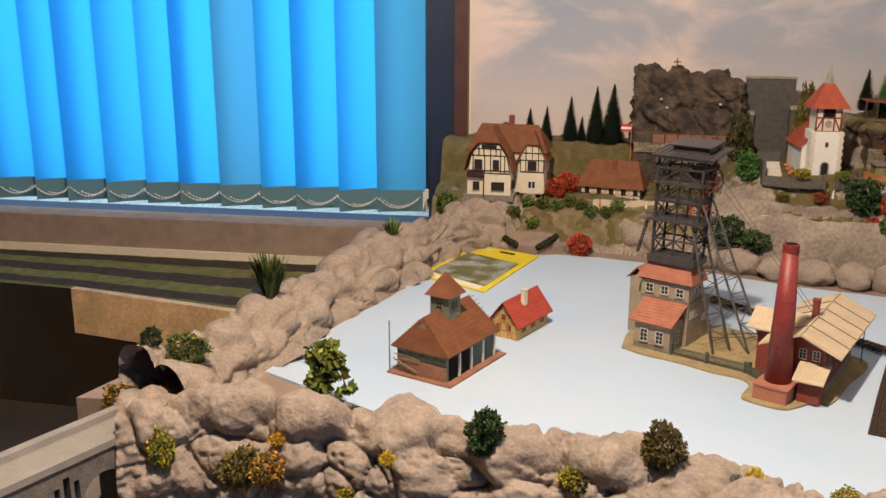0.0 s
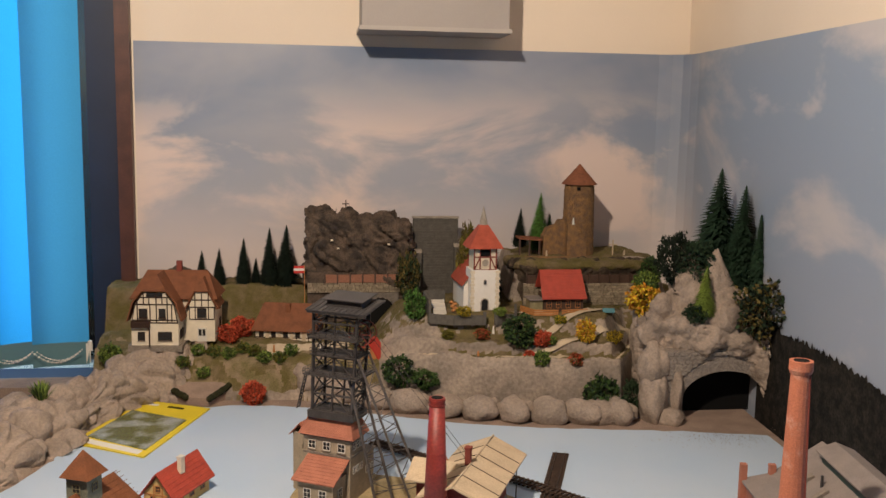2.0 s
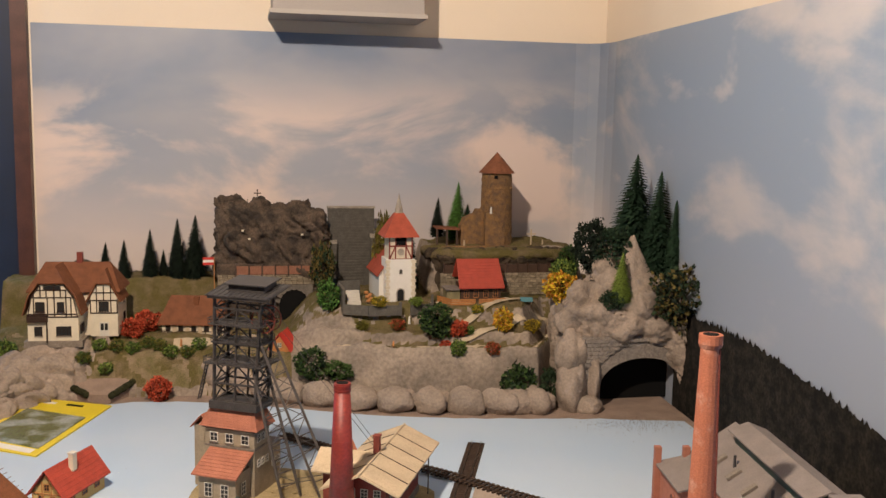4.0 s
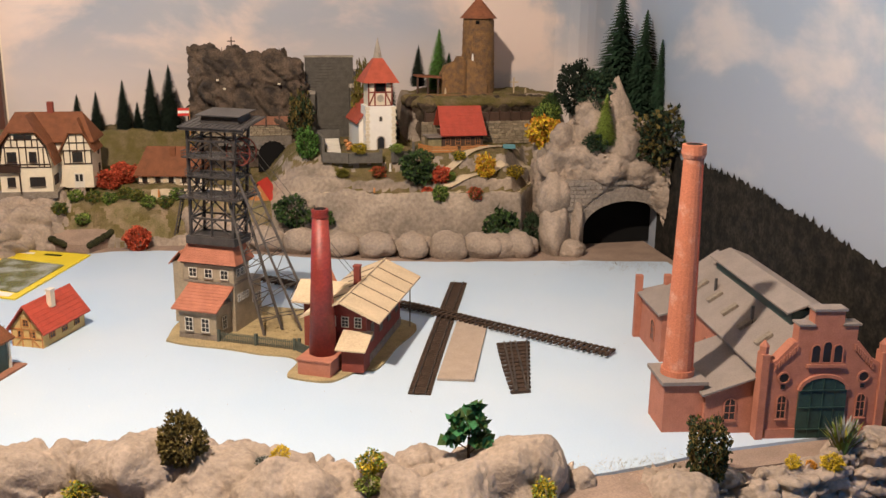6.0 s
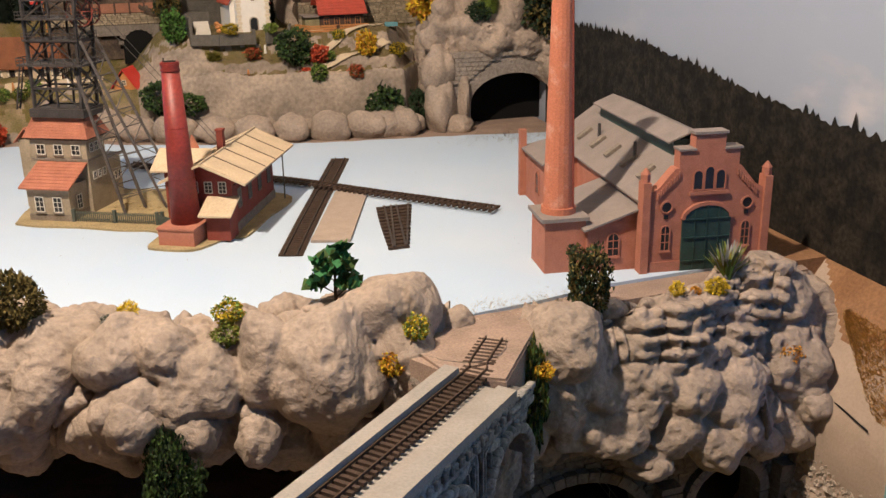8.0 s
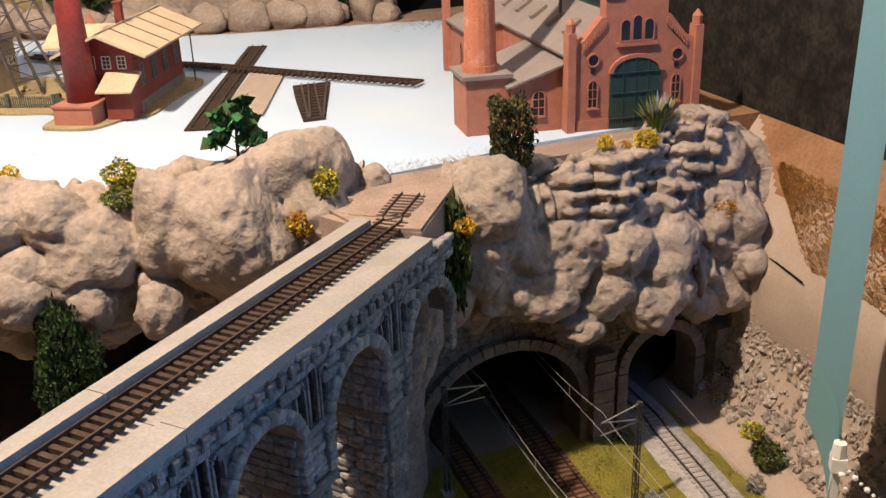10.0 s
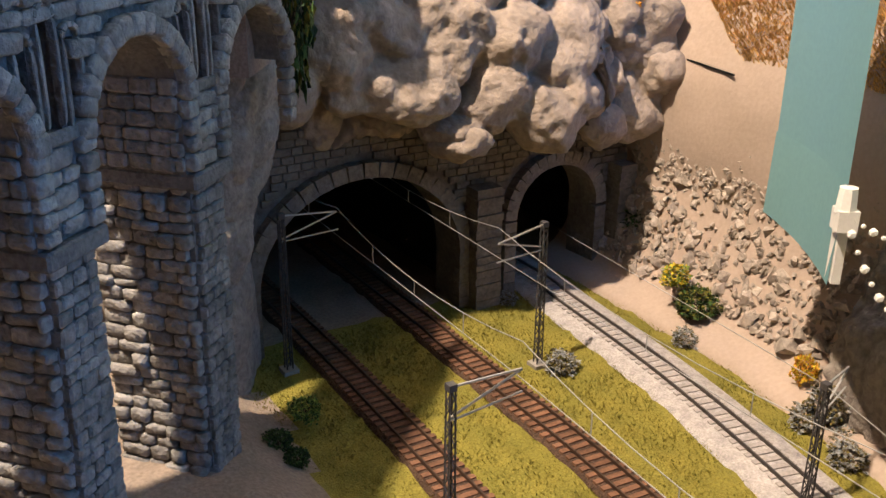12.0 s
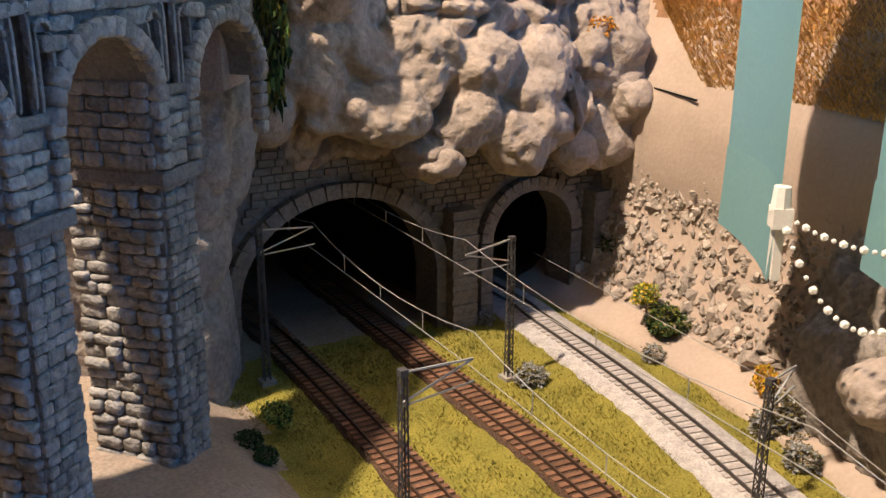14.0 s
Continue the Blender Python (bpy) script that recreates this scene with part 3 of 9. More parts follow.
# front bank over the cave
front = sweep([(-0.60, 1.15), (-0.46, 1.20), (-0.33, 1.19), (-0.2, 1.175), (0.0, 1.165), (0.1, 1.155), (0.2, 1.115), (0.31, 1.066), (0.42, 1.05), (0.47, 1.042), (0.51, 1.03), (0.555, 1.005)],
              [[(-0.022, -0.02), (0.0, 0.015), (0.04, 0.03), (0.075, 0.0), (0.09, -0.06), (0.085, -0.14), (0.07, -0.22), (0.06, -0.34)],
               [(-0.022, -0.02), (0.0, 0.02), (0.04, 0.035), (0.085, 0.0), (0.10, -0.06), (0.09, -0.14), (0.07, -0.22), (0.06, -0.34)],
               [(-0.022, -0.02), (0.0, 0.012), (0.035, 0.02), (0.075, -0.01), (0.09, -0.05), (0.075, -0.10), (0.045, -0.13), (0.02, -0.16)],
               [(-0.022, -0.02), (0.0, 0.010), (0.035, 0.018), (0.075, -0.01), (0.09, -0.05), (0.075, -0.10), (0.045, -0.13), (0.0, -0.15)],
               [(-0.022, -0.02), (0.0, 0.008), (0.03, 0.012), (0.06, -0.01), (0.08, -0.05), (0.075, -0.09), (0.05, -0.12), (0.0, -0.15)],
               [(-0.022, -0.02), (-0.005, 0.012), (0.03, 0.025), (0.06, 0.0), (0.075, -0.05), (0.07, -0.10), (0.05, -0.16), (0.04, -0.3)],
               [(-0.02, -0.02), (-0.01, 0.012), (0.008, 0.024), (0.025, 0.0), (0.03, -0.05), (0.03, -0.10), (0.02, -0.16), (0.01, -0.3)]], 620, 170)
rock = thing("front_rock_bank", "long overhanging bank of tan foam rock before the board", "rock", (0, 1.1, 0))
LUMPS = ((0.419, 0.972, -0.017, 0.054, 0.058), (0.495, 0.985, 0.022, 0.046, 0.035), (0.366, 0.985, -0.003, 0.025, 0.048), (0.499, 0.955, -0.008, 0.022, 0.026), (0.317, 0.995, -0.024, 0.026, 0.03), (0.274, 1.015, 0, 0.032, 0.034), (0.222, 1.03, 0.006, 0.04, 0.03), (0.353, 0.985, -0.066, 0.022, 0.03), (0.228, 1.01, -0.045, 0.03, 0.028), (0.29, 1, -0.06, 0.024, 0.024), (0.547, 0.985, 0, 0.018, 0.016), (0.073, 1.105, 0.006, 0.05, 0.036), (0.165, 1.085, -0.012, 0.058, 0.038), (-0.055, 1.12, -0.004, 0.046, 0.04), (-0.32, 1.135, 0.026, 0.052, 0.032), (-0.2, 1.14, 0.016, 0.056, 0.032), (0.1, 1.06, -0.058, 0.04, 0.036), (-0.44, 1.16, 0.02, 0.06, 0.038))
part("rock_face", grid_mesh("rock_face", swell(front, craggy(front, 0.030, 13, 9, -1, crag=0.85, level=1.3, pits=0.12), LUMPS, -1, 9) - (0, 1.1, 0), [M["rock"]]), None, rock)
for k, (x, y, z, a, c) in enumerate(((0.560, 0.990, 0.0, 0.017, 0.015), (0.345, 0.962, -0.080, 0.021, 0.030), (0.290, 0.975, -0.070, 0.022, 0.024), (0.499, 0.945, -0.016, 0.021, 0.026), (0.232, 0.985, -0.055, 0.026, 0.026))):
    ob = part("boulder", boulder_mesh("boulder", 41 + k, M["rock"], 4, 0.12, (a, 0.9 * a, c)), None, rock)
    ob.matrix_local = Matrix.Translation((x, y - 1.1, z))

# bluff over the tunnel mouths
bluff = sweep([(0.632, 0.985), (0.66, 0.962), (0.72, 0.955), (0.80, 0.955), (0.88, 0.955), (0.94, 0.96), (0.98, 0.985), (0.99, 1.05)],
              [[(-0.06, -0.012), (-0.02, 0.004), (0.012, -0.01), (0.025, -0.05), (0.03, -0.09), (0.015, -0.14), (0.0, -0.18), (-0.04, -0.185)],
               [(-0.06, -0.008), (-0.02, 0.016), (0.012, 0.006), (0.025, -0.04), (0.036, -0.09), (0.034, -0.138), (0.014, -0.17), (-0.04, -0.185)],
               [(-0.06, -0.008), (-0.02, 0.008), (0.008, 0.0), (0.02, -0.04), (0.036, -0.10), (0.034, -0.15), (0.014, -0.185), (-0.04, -0.20)],
               [(-0.06, -0.035), (-0.02, -0.03), (0.002, -0.045), (0.014, -0.07), (0.027, -0.11), (0.02, -0.17), (0.0, -0.205), (-0.04, -0.21)]], 380, 220)
rock = thing("rock_bluff", "overhanging bluff of layered tan rock above two tunnel mouths", "rock", (0.8, 0.95, 0))
LUMPS = ((0.663, 0.95, -0.031, 0.047, 0.04), (0.643, 0.945, -0.087, 0.034, 0.034), (0.692, 0.942, -0.078, 0.031, 0.03), (0.742, 0.94, -0.084, 0.036, 0.031), (0.8, 0.94, -0.097, 0.036, 0.034), (0.861, 0.94, -0.107, 0.036, 0.038), (0.945, 0.945, -0.103, 0.036, 0.048), (0.962, 0.918, -0.133, 0.023, 0.022), (0.859, 0.933, -0.151, 0.052, 0.036), (0.787, 0.933, -0.141, 0.03, 0.031), (0.71, 0.93, -0.129, 0.038, 0.032), (0.752, 0.926, -0.169, 0.026, 0.016), (0.669, 0.938, -0.117, 0.026, 0.029), (0.943, 0.935, -0.167, 0.034, 0.028), (0.618, 0.948, -0.112, 0.026, 0.038))
p = swell(bluff, craggy(bluff, 0.030, 13, 17, -1, crag=0.8, level=1.2, pits=0.2), LUMPS, -1, 17)
layers = step(p[..., 2], -0.06, -0.04) * step(p[..., 0], 0.71, 0.76) * step(value_noise(p, 17, 77), -0.35, 0.25)
p = p + normals_of(p) * (layers * 0.0045 * np.sin((p[..., 2] + 0.08 * p[..., 0] + 0.007 * value_noise(p, 20, 4)) * 2 * np.pi / 0.017))[..., None]
part("rock_face", grid_mesh("rock_face", p - (0.8, 0.95, 0), [M["rock"]]), None, rock)
for k, (x, y, z, a, c) in enumerate(((0.962, 0.914, -0.133, 0.022, 0.021), (0.752, 0.922, -0.170, 0.026, 0.016), (0.655, 0.936, -0.098, 0.026, 0.026), (0.905, 0.930, -0.178, 0.022, 0.020))):
    ob = part("boulder", boulder_mesh("boulder", 51 + k, M["rock"], 4, 0.14, (a, 0.9 * a, c)), None, rock)
    ob.matrix_local = Matrix.Translation((x - 0.8, y - 0.95, z))

# dark rock under the bridge end
side = sweep([(0.47, 0.95), (0.525, 0.90), (0.565, 0.90), (0.60, 0.945)], [[(0, 0.0), (0.01, -0.08), (0.012, -0.16), (0.014, -0.25), (0.0, -0.34)], [(0.0, 0.0), (0.012, -0.08), (0.0, -0.16), (-0.02, -0.22), (-0.02, -0.34)]], 90, 90)
rock = thing("abutment_rock", "smooth grey rock face under the bridge end", "rock", (0.56, 0.93, 0))
part("rock_face", grid_mesh("rock_face", craggy(side, 0.012, 16, 23, -1) - (0.56, 0.93, 0), [M["rockgrey"]]), None, rock)
structure("ramp", prism(B(), [(0.56, 1.0), (0.655, 1.0), (0.63, 0.952), (0.556, 0.852), (0.512, 0.88), (0.5, 0.93)][::-1], -0.09, -0.001), M["sand"], "brown sanded ramp from the bridge to the board", "ground")

# ---- back hills ----
xs, ys = np.linspace(-0.36, 1.125, 330), np.linspace(1.9, BACK - 0.012, 150)
X, Y = np.meshgrid(xs, ys, indexing="ij")
foot = np.interp(X, [-0.36, -0.2, 0.0, 0.1, 0.25, 0.42, 0.80, 0.89, 1.13], [2.26, 2.20, 2.17, 2.17, 2.11, 2.03, 1.975, 2.12, 2.12])
D = Y - foot
left = 0.085 * step(D, -0.03, 0.03) + 0.02 * step(D, 0.02, 0.12) + 0.10 * step(Y, 2.385, 2.44)
right = 0.118 * step(D, -0.005, 0.028) - 0.012 * step(D, 0.03, 0.05) + 0.03 * step(D, 0.075, 0.095) + 0.045 * step(D, 0.11, 0.16)
castle = step(X, 0.615, 0.645) * step(-X, -1.04, -0.98) * step(Y, 2.315, 2.335) * 0.105
blend = step(X, 0.27, 0.36)
Z = left * (1 - blend) + right * blend + castle
P = np.stack([X, Y, Z - 0.02 * (D < -0.02)], -1)
Z2 = P[..., 2] + 0.006 * fractal(P, 18, 4, 5) + 0.003 * fractal(P, 70, 3, 8)
P[..., 2] = Z2
slope = normals_of(P)[..., 2]
steep = (np.abs(slope[:-1, :-1]) < np.where(X[:-1, :-1] < 0.30, 0.33, 0.60)) & ~((X[:-1, :-1] < 0.34) & (Y[:-1, :-1] > 2.36))
path = (np.abs(D - 0.055 - 0.006 * np.sin(X * 30))[:-1, :-1] < 0.013) & (X[:-1, :-1] > 0.36) | (np.abs(Y - 2.195 - 0.03 * (X - 0.6))[:-1, :-1] < 0.012) & (X[:-1, :-1] > 0.60) | (np.abs(Y - 2.235)[:-1, :-1] < 0.02) & (X[:-1, :-1] < 0.22) & (X[:-1, :-1] > 0.03)
apron = (X > 0.285) & (X < 0.44 - 0.3 * (Y - 2.1)) & (D < 0.13)
garden = (X < 0.27) & (D < 0.085) & (fractal(P, 26, 3, 12) > -0.18)
index = np.where(path, 2, np.where(steep | apron[:-1, :-1], 1, np.where(garden[:-1, :-1], 3, 0)))
M["cliff"] = material("smooth_grey_cliff", (0.35, 0.285, 0.225), 0.92, 0.25, 16, 0.8, 130, second=(0.20, 0.165, 0.135), depth=0.004)
M["soil"] = material("brown_garden_soil", (0.27, 0.20, 0.13), 0.95, 0.35, 30, 0.7, 500, second=(0.16, 0.135, 0.06), depth=0.002)
M["pathsand"] = material("pale_path_sand", (0.54, 0.44, 0.31), 0.95, 0.15, 40, 0.4, 500)
hill = structure("back_hills", grid_mesh("back_hills", P, [M["hillgrass"], M["cliff"], M["pathsand"], M["soil"]], True, index), None, "olive flocked hill terraces with grey rock cliffs and sandy paths", "ground")

# ---- valley ----
GZ = -0.335
M["valleysoil"] = material("grey_brown_soil", (0.30, 0.235, 0.18), 0.95, 0.25, 25, 0.5, 400)
xs, ys = np.linspace(-0.95, 1.02, 230), np.linspace(0.28, 1.9, 150)
X, Y = np.meshgrid(xs, ys, indexing="ij")
P = np.stack([X, Y, np.full_like(X, GZ)], -1)
P[..., 2] += 0.002 * fractal(P, 60, 3, 2) + 0.033 * step(-X, -0.57, -0.50) * step(Y, 0.5, 0.7) - 0.05 * step(-X, 0.2, 0.4)
grassy = (X[:-1, :-1] > 0.535 + 0.03 * np.sin(Y[:-1, :-1] * 9)) & (Y[:-1, :-1] < 0.97)
structure("valley_floor", grid_mesh("valley_floor", P, [M["valleysoil"], M["grass"]], True, grassy.astype(int)), None, "valley floor with yellow-green flock grass and bare soil", "ground")

# grass fibres on the flock, the stretch before the tunnels


def tufts(name, label, spots, size, mats, seed, lean=0.5):
    """Many short blades in one mesh."""
    rng = np.random.default_rng(seed)
    n = len(spots)
    a = rng.uniform(0, 2 * np.pi, n)
    h = size * rng.uniform(0.6, 1.4, n)
    w = size * 0.16
    tip = spots + np.stack([np.cos(a * 1.7) * h * lean, np.sin(a * 1.7) * h * lean, h], -1)
    s = np.stack([np.cos(a), np.sin(a), 0 * a], -1) * w
    v = np.stack([spots - s, spots + s, tip], 1).reshape(-1, 3)
    data = bpy.data.meshes.new(name)
    data.from_pydata(v.tolist(), [], np.arange(3 * n).reshape(-1, 3).tolist())
    for m in mats:
        data.materials.append(m)
    data.polygons.foreach_set("material_index", rng.integers(0, len(mats), n).astype(np.int32))
    return tagged(new(name, data), label, "grass", "", "stuff")


TRACK_A = [(0.640, 1.20), (0.637, 0.95), (0.632, 0.807), (0.627, 0.718), (0.617, 0.55), (0.60, 0.30), (0.575, 0.0)]
TRACK_B = [(0.735, 1.20), (0.730, 0.95), (0.726, 0.885), (0.722, 0.745), (0.716, 0.662), (0.70, 0.45), (0.67, 0.2), (0.63, -0.1)]
TRACK_C = [(0.875, 1.20), (0.872, 0.98), (0.864, 0.92), (0.843, 0.762), (0.808, 0.607), (0.76, 0.45), (0.68, 0.25), (0.58, 0.05)]


def off_track(p, line, clear):
    q = spline(line, 80)
    return np.min(np.linalg.norm(p[:, None, :2] - q[None], axis=-1), axis=1) > clear


M["grassA"] = material("yellow_grass_fibre", (0.30, 0.25, 0.05), 0.9, 0.2, 60, 0, island=0.2)
M["grassB"] = material("olive_grass_fibre", (0.24, 0.215, 0.045), 0.9, 0.2, 60, 0, island=0.2)
rng = np.random.default_rng(4)
spots = np.stack([rng.uniform(0.55, 0.915, 42000), rng.uniform(0.45, 0.965, 42000), np.full(42000, GZ)], -1)
keep = off_track(spots, TRACK_A, 0.0165) & off_track(spots, TRACK_B, 0.0165) & off_track(spots, TRACK_C, 0.027)
tufts("flock_grass", "short yellow-green static grass between the tracks", spots[keep], 0.0028, [M["grassA"], M["grassB"]], 5, 0.7)

# ---- track ----


def track(label, line, z, mats, ballast=None, width=0.030, pitch=0.0076, gauge=0.0165, n=None, tie=(0.0042, 0.0022), bed=0.022, group="railway tracks", rail_h=0.0026):
    q = spline(line, 200)
    seg = np.r_[0, np.cumsum(np.linalg.norm(np.diff(q, axis=0), axis=1))]
    total = seg[-1]
    t = thing("railway_track", label, "track", (q[0][0], q[0][1], z), 0, group)
    o = Vector((q[0][0], q[0][1], 0))

    def at(s):
        c = Vector((np.interp(s, seg, q[:, 0]), np.interp(s, seg, q[:, 1]), 0))
        e = Vector((np.interp(s + 0.002, seg, q[:, 0]), np.interp(s + 0.002, seg, q[:, 1]), 0))
        b = Vector((np.interp(s - 0.002, seg, q[:, 0]), np.interp(s - 0.002, seg, q[:, 1]), 0))
        d = (e - b).normalized()
        return c - o, d, Vector((-d.y, d.x, 0))

    if ballast:
        bm = B()
        prev = None
        for k in range(81):
            c, d, s = at(total * k / 80)
            row = [bm.verts.new(c + s * a + Vector((0, 0, h))) for a, h in ((-bed, -0.003), (-bed * 0.82, 0.0012), (bed * 0.82, 0.0012), (bed, -0.003))]
            if prev:
                for i in range(3):
                    bm.faces.new((prev[i], row[i], row[i + 1], prev[i + 1]))
            prev = row
        part("ballast", bm, ballast, t, "", True)
    shape = mesh("sleeper", box(B(), -tie[0] / 2, -width / 2, 0, tie[0] / 2, width / 2, tie[1]), mats[0])
    count = int(total / pitch)
    for k in range(count):
        c, d, s = at((k + 0.5) * total / count)
        ob = new("sleeper", shape)
        ob.parent = t
        ob.matrix_local = Matrix.Translation(c) @ Matrix.Rotation(math.atan2(d.y, d.x), 4, "Z")
    for side in (-1, 1):
        bm = B()
        prev = None
        steps = max(4, int(total / 0.012))
        for k in range(steps + 1):
            c, d, s = at(total * k / steps)
            row = [bm.verts.new(c + s * (side * gauge / 2 + a) + Vector((0, 0, h))) for a, h in ((-0.0006, 0.002), (0.0006, 0.002), (0.0006, 0.002 + rail_h), (-0.0006, 0.002 + rail_h))]
            if prev:
                for i in range(4):
                    bm.faces.new((prev[i], row[i], row[(i + 1) % 4], prev[(i + 1) % 4]))
            else:
                bm.faces.new(row)
            prev = row
        bm.faces.new(prev[::-1])
        part("rail", bm, mats[1], t, "")
    return t


M["rustballast"] = material("rust_brown_ballast", (0.10, 0.06, 0.04), 0.95, 0.35, 120, 0.9, 600, depth=0.003)
M["greyballast"] = material("pale_grey_ballast", (0.46, 0.42, 0.39), 0.95, 0.25, 120, 0.8, 600, depth=0.002)
M["rustsleeper"] = material("rust_brown_sleepers", (0.19, 0.095, 0.055), 0.85, 0.25, 90, 0.3, thing=0.25)
M["greysleeper"] = material("grey_buried_sleepers", (0.37, 0.33, 0.30), 0.9, 0.2, 90, 0.3)
M["darkrail"] = material("dark_rail", (0.07, 0.06, 0.055), 0.4, 0.2, 90, 0.05, metal=0.5)
track("rust-brown sleepered main line track through grass into the tunnel", TRACK_A, GZ + 0.003, (M["rustsleeper"], M["railsteel"]), M["rustballast"], bed=0.0175)
track("rust-brown sleepered main line track through grass into the tunnel", TRACK_B, GZ + 0.003, (M["rustsleeper"], M["railsteel"]), M["rustballast"], bed=0.0175)
track("branch track buried in pale grey ballast", TRACK_C, GZ + 0.003, (M["greysleeper"], M["darkrail"]), M["greyballast"], 0.026, 0.0085, bed=0.029)

# ---- tunnel wall under the bluff ----
PY = 0.965


def arch_hole(cx, half, spring, crown, n=18):
    """Left to right over the arch: points from foot to foot."""
    pts = [(cx - half, GZ - 0.01)]
    for k in range(n + 1):
        a = math.pi * (1 - k / n)
        pts.append((cx + half * math.cos(a), spring + (crown - spring) * math.sin(a)))
    return pts + [(cx + half, GZ - 0.01)]


def portal_wall(bm, x0, x1, top, holes, y0, y1):
    """A wall with arched openings through it, from strips beside and above each hole."""
    edges = [x0] + [v for cx, half, *_ in holes for v in (cx - half, cx + half)] + [x1]
    for a, b in zip(edges[0::2], edges[1::2]):
        box(bm, a, y0, GZ - 0.01, b, y1, top)
    for hole in holes:
        pts = arch_hole(*hole)[1:-1]
        for (xa, za), (xb, zb) in zip(pts, pts[1:]):
            slab(bm, [(xa, za), (xb, zb), (xb, top), (xa, top)], y0, y1)
    return bm


M["portal"] = material("dark_grey_masonry", (0.20, 0.175, 0.15), 0.9, 0.25, 60, 0.7, 300, depth=0.002)
M["portalring"] = material("grey_arch_stone", (0.27, 0.245, 0.22), 0.85, 0.2, 60, 0.5, 300, thing=0.15)
HOLES = [(0.684, 0.092, -0.282, -0.200), (0.882, 0.046, -0.262, -0.218)]
tun = tagged(new("tunnel_portals"), "twin grey stone tunnel mouths, a wide and a narrow one", "tunnel portal", "", "structure")
part("masonry", portal_wall(B(), 0.575, 0.985, -0.12, HOLES, PY, PY + 0.03), M["portal"], tun)
brick_shape = mesh("stone", box(B(), -0.5, -0.5, -0.5, 0.5, 0.5, 0.5), M["portal"])
random.seed(12)
for hole in HOLES:
    cx, half, spring, crown = hole
    n = 22 if half > 0.06 else 17
    for k in range(n):
        a = math.pi * (k + 0.5) / n
        rx, rz = half + 0.006, crown - spring + 0.006
        x, z = cx - rx * math.cos(a), spring + rz * math.sin(a)
        ob = new("arch_stone", brick_shape)
        ob.parent = tun
        ob.matrix_local = Matrix.Translation((x, PY - 0.004, z)) @ Matrix.Rotation(-math.atan2(rz * math.cos(a), rx * math.sin(a)), 4, "Y") @ Matrix.Diagonal((math.pi * (rx + rz) / 2 / n * 0.95, 0.012 + random.uniform(0, 0.001), 0.0125, 1))
    for sx in (-1, 1):
        z = GZ
        while z < spring - 0.004:
            ob = new("arch_stone", brick_shape)
            ob.parent = tun
            h = random.uniform(0.010, 0.014)
            ob.matrix_local = Matrix.Translation((cx + sx * (half + 0.006), PY - 0.004, z + h / 2)) @ Matrix.Diagonal((0.0125, 0.012, h * 0.94, 1))
            z += h
# buttress between the mouths and at the end
for x0, x1, top in ((0.785, 0.812, -0.225), (0.945, 0.965, -0.23)):
    z = GZ
    while z < top:
        h = random.uniform(0.006, 0.009)
        ob = new("stone", brick_shape)
        ob.parent = tun
        ob.matrix_local = Matrix.Translation(((x0 + x1) / 2, PY - 0.010 + random.uniform(-0.001, 0.001), z + h / 2)) @ Matrix.Diagonal((x1 - x0 - random.uniform(0, 0.002), 0.024, h * 0.92, 1))
        z += h
# courses of small stones on the wall
z = -0.245
while z < -0.135:
    x = 0.60 + random.uniform(0, 0.01)
    while x < 0.975:
        w = random.uniform(0.009, 0.017)
        inside = any(((x + w / 2 - cx) / (half + 0.017)) ** 2 + (max(z + 0.004 - spring, 0) / (crown - spring + 0.017)) ** 2 < 1 for cx, half, spring, crown in HOLES)
        if not inside:
            ob = new("stone", brick_shape)
            ob.parent = tun
            ob.matrix_local = Matrix.Translation((x + w / 2, PY - 0.001, z + 0.003)) @ Matrix.Diagonal((w * 0.92, 0.004 + random.uniform(0, 0.002), 0.0056, 1))
        x += w
    z += 0.0064
# near-black colour paints the shade deep in the tunnels and the cave
M["tunnelwall"] = material("shade_black_lining", (0.03, 0.027, 0.025), 0.95, 0.2, 30, 0.3)
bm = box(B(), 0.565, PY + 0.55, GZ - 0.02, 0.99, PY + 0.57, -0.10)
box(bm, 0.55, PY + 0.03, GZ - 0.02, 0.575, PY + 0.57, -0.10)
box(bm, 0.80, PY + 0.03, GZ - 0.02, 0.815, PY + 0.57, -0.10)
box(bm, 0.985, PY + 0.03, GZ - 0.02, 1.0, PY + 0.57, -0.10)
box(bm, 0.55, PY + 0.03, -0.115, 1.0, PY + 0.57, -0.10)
part("lining", bm, M["tunnelwall"], tun, "lining inside the tunnels, near-black to paint their darkness")

# ---- the slope below the side backdrop ----
M["kraft"] = material("brown_painted_slope", (0.40, 0.31, 0.245), 0.9, 0.08, 12, 0.25, 300)
M["oak"] = material("varnished_wood_strip", (0.34, 0.17, 0.07), 0.5, 0.3, 15, 0.1, 120)
ys = np.linspace(1.02, 0.30, 100)
prof = spline([(1.034, 0.002), (1.018, -0.022), (1.0, -0.05), (0.978, -0.10), (0.967, -0.14), (0.968, -0.19), (0.972, -0.235), (0.955, -0.285), (0.935, -0.318), (0.912, -0.328), (0.903, -0.342)], 76)
P = np.empty((100, 76, 3))
bow = np.interp(ys, [0.3, 0.6, 0.75, 1.02], [-0.12, -0.045, -0.012, 0.0])
rim = np.array([wall_x(y) for y in ys]) - 0.002 - 1.034
fade = np.linspace(1, 0, 30)
P[..., 0] = prof[None, :, 0] + bow[:, None]
P[:, :30, 0] = prof[None, :30, 0] + bow[:, None] * (1 - fade) + rim[:, None] * fade
P[..., 1] = ys[:, None]
P[..., 2] = prof[None, :, 1]
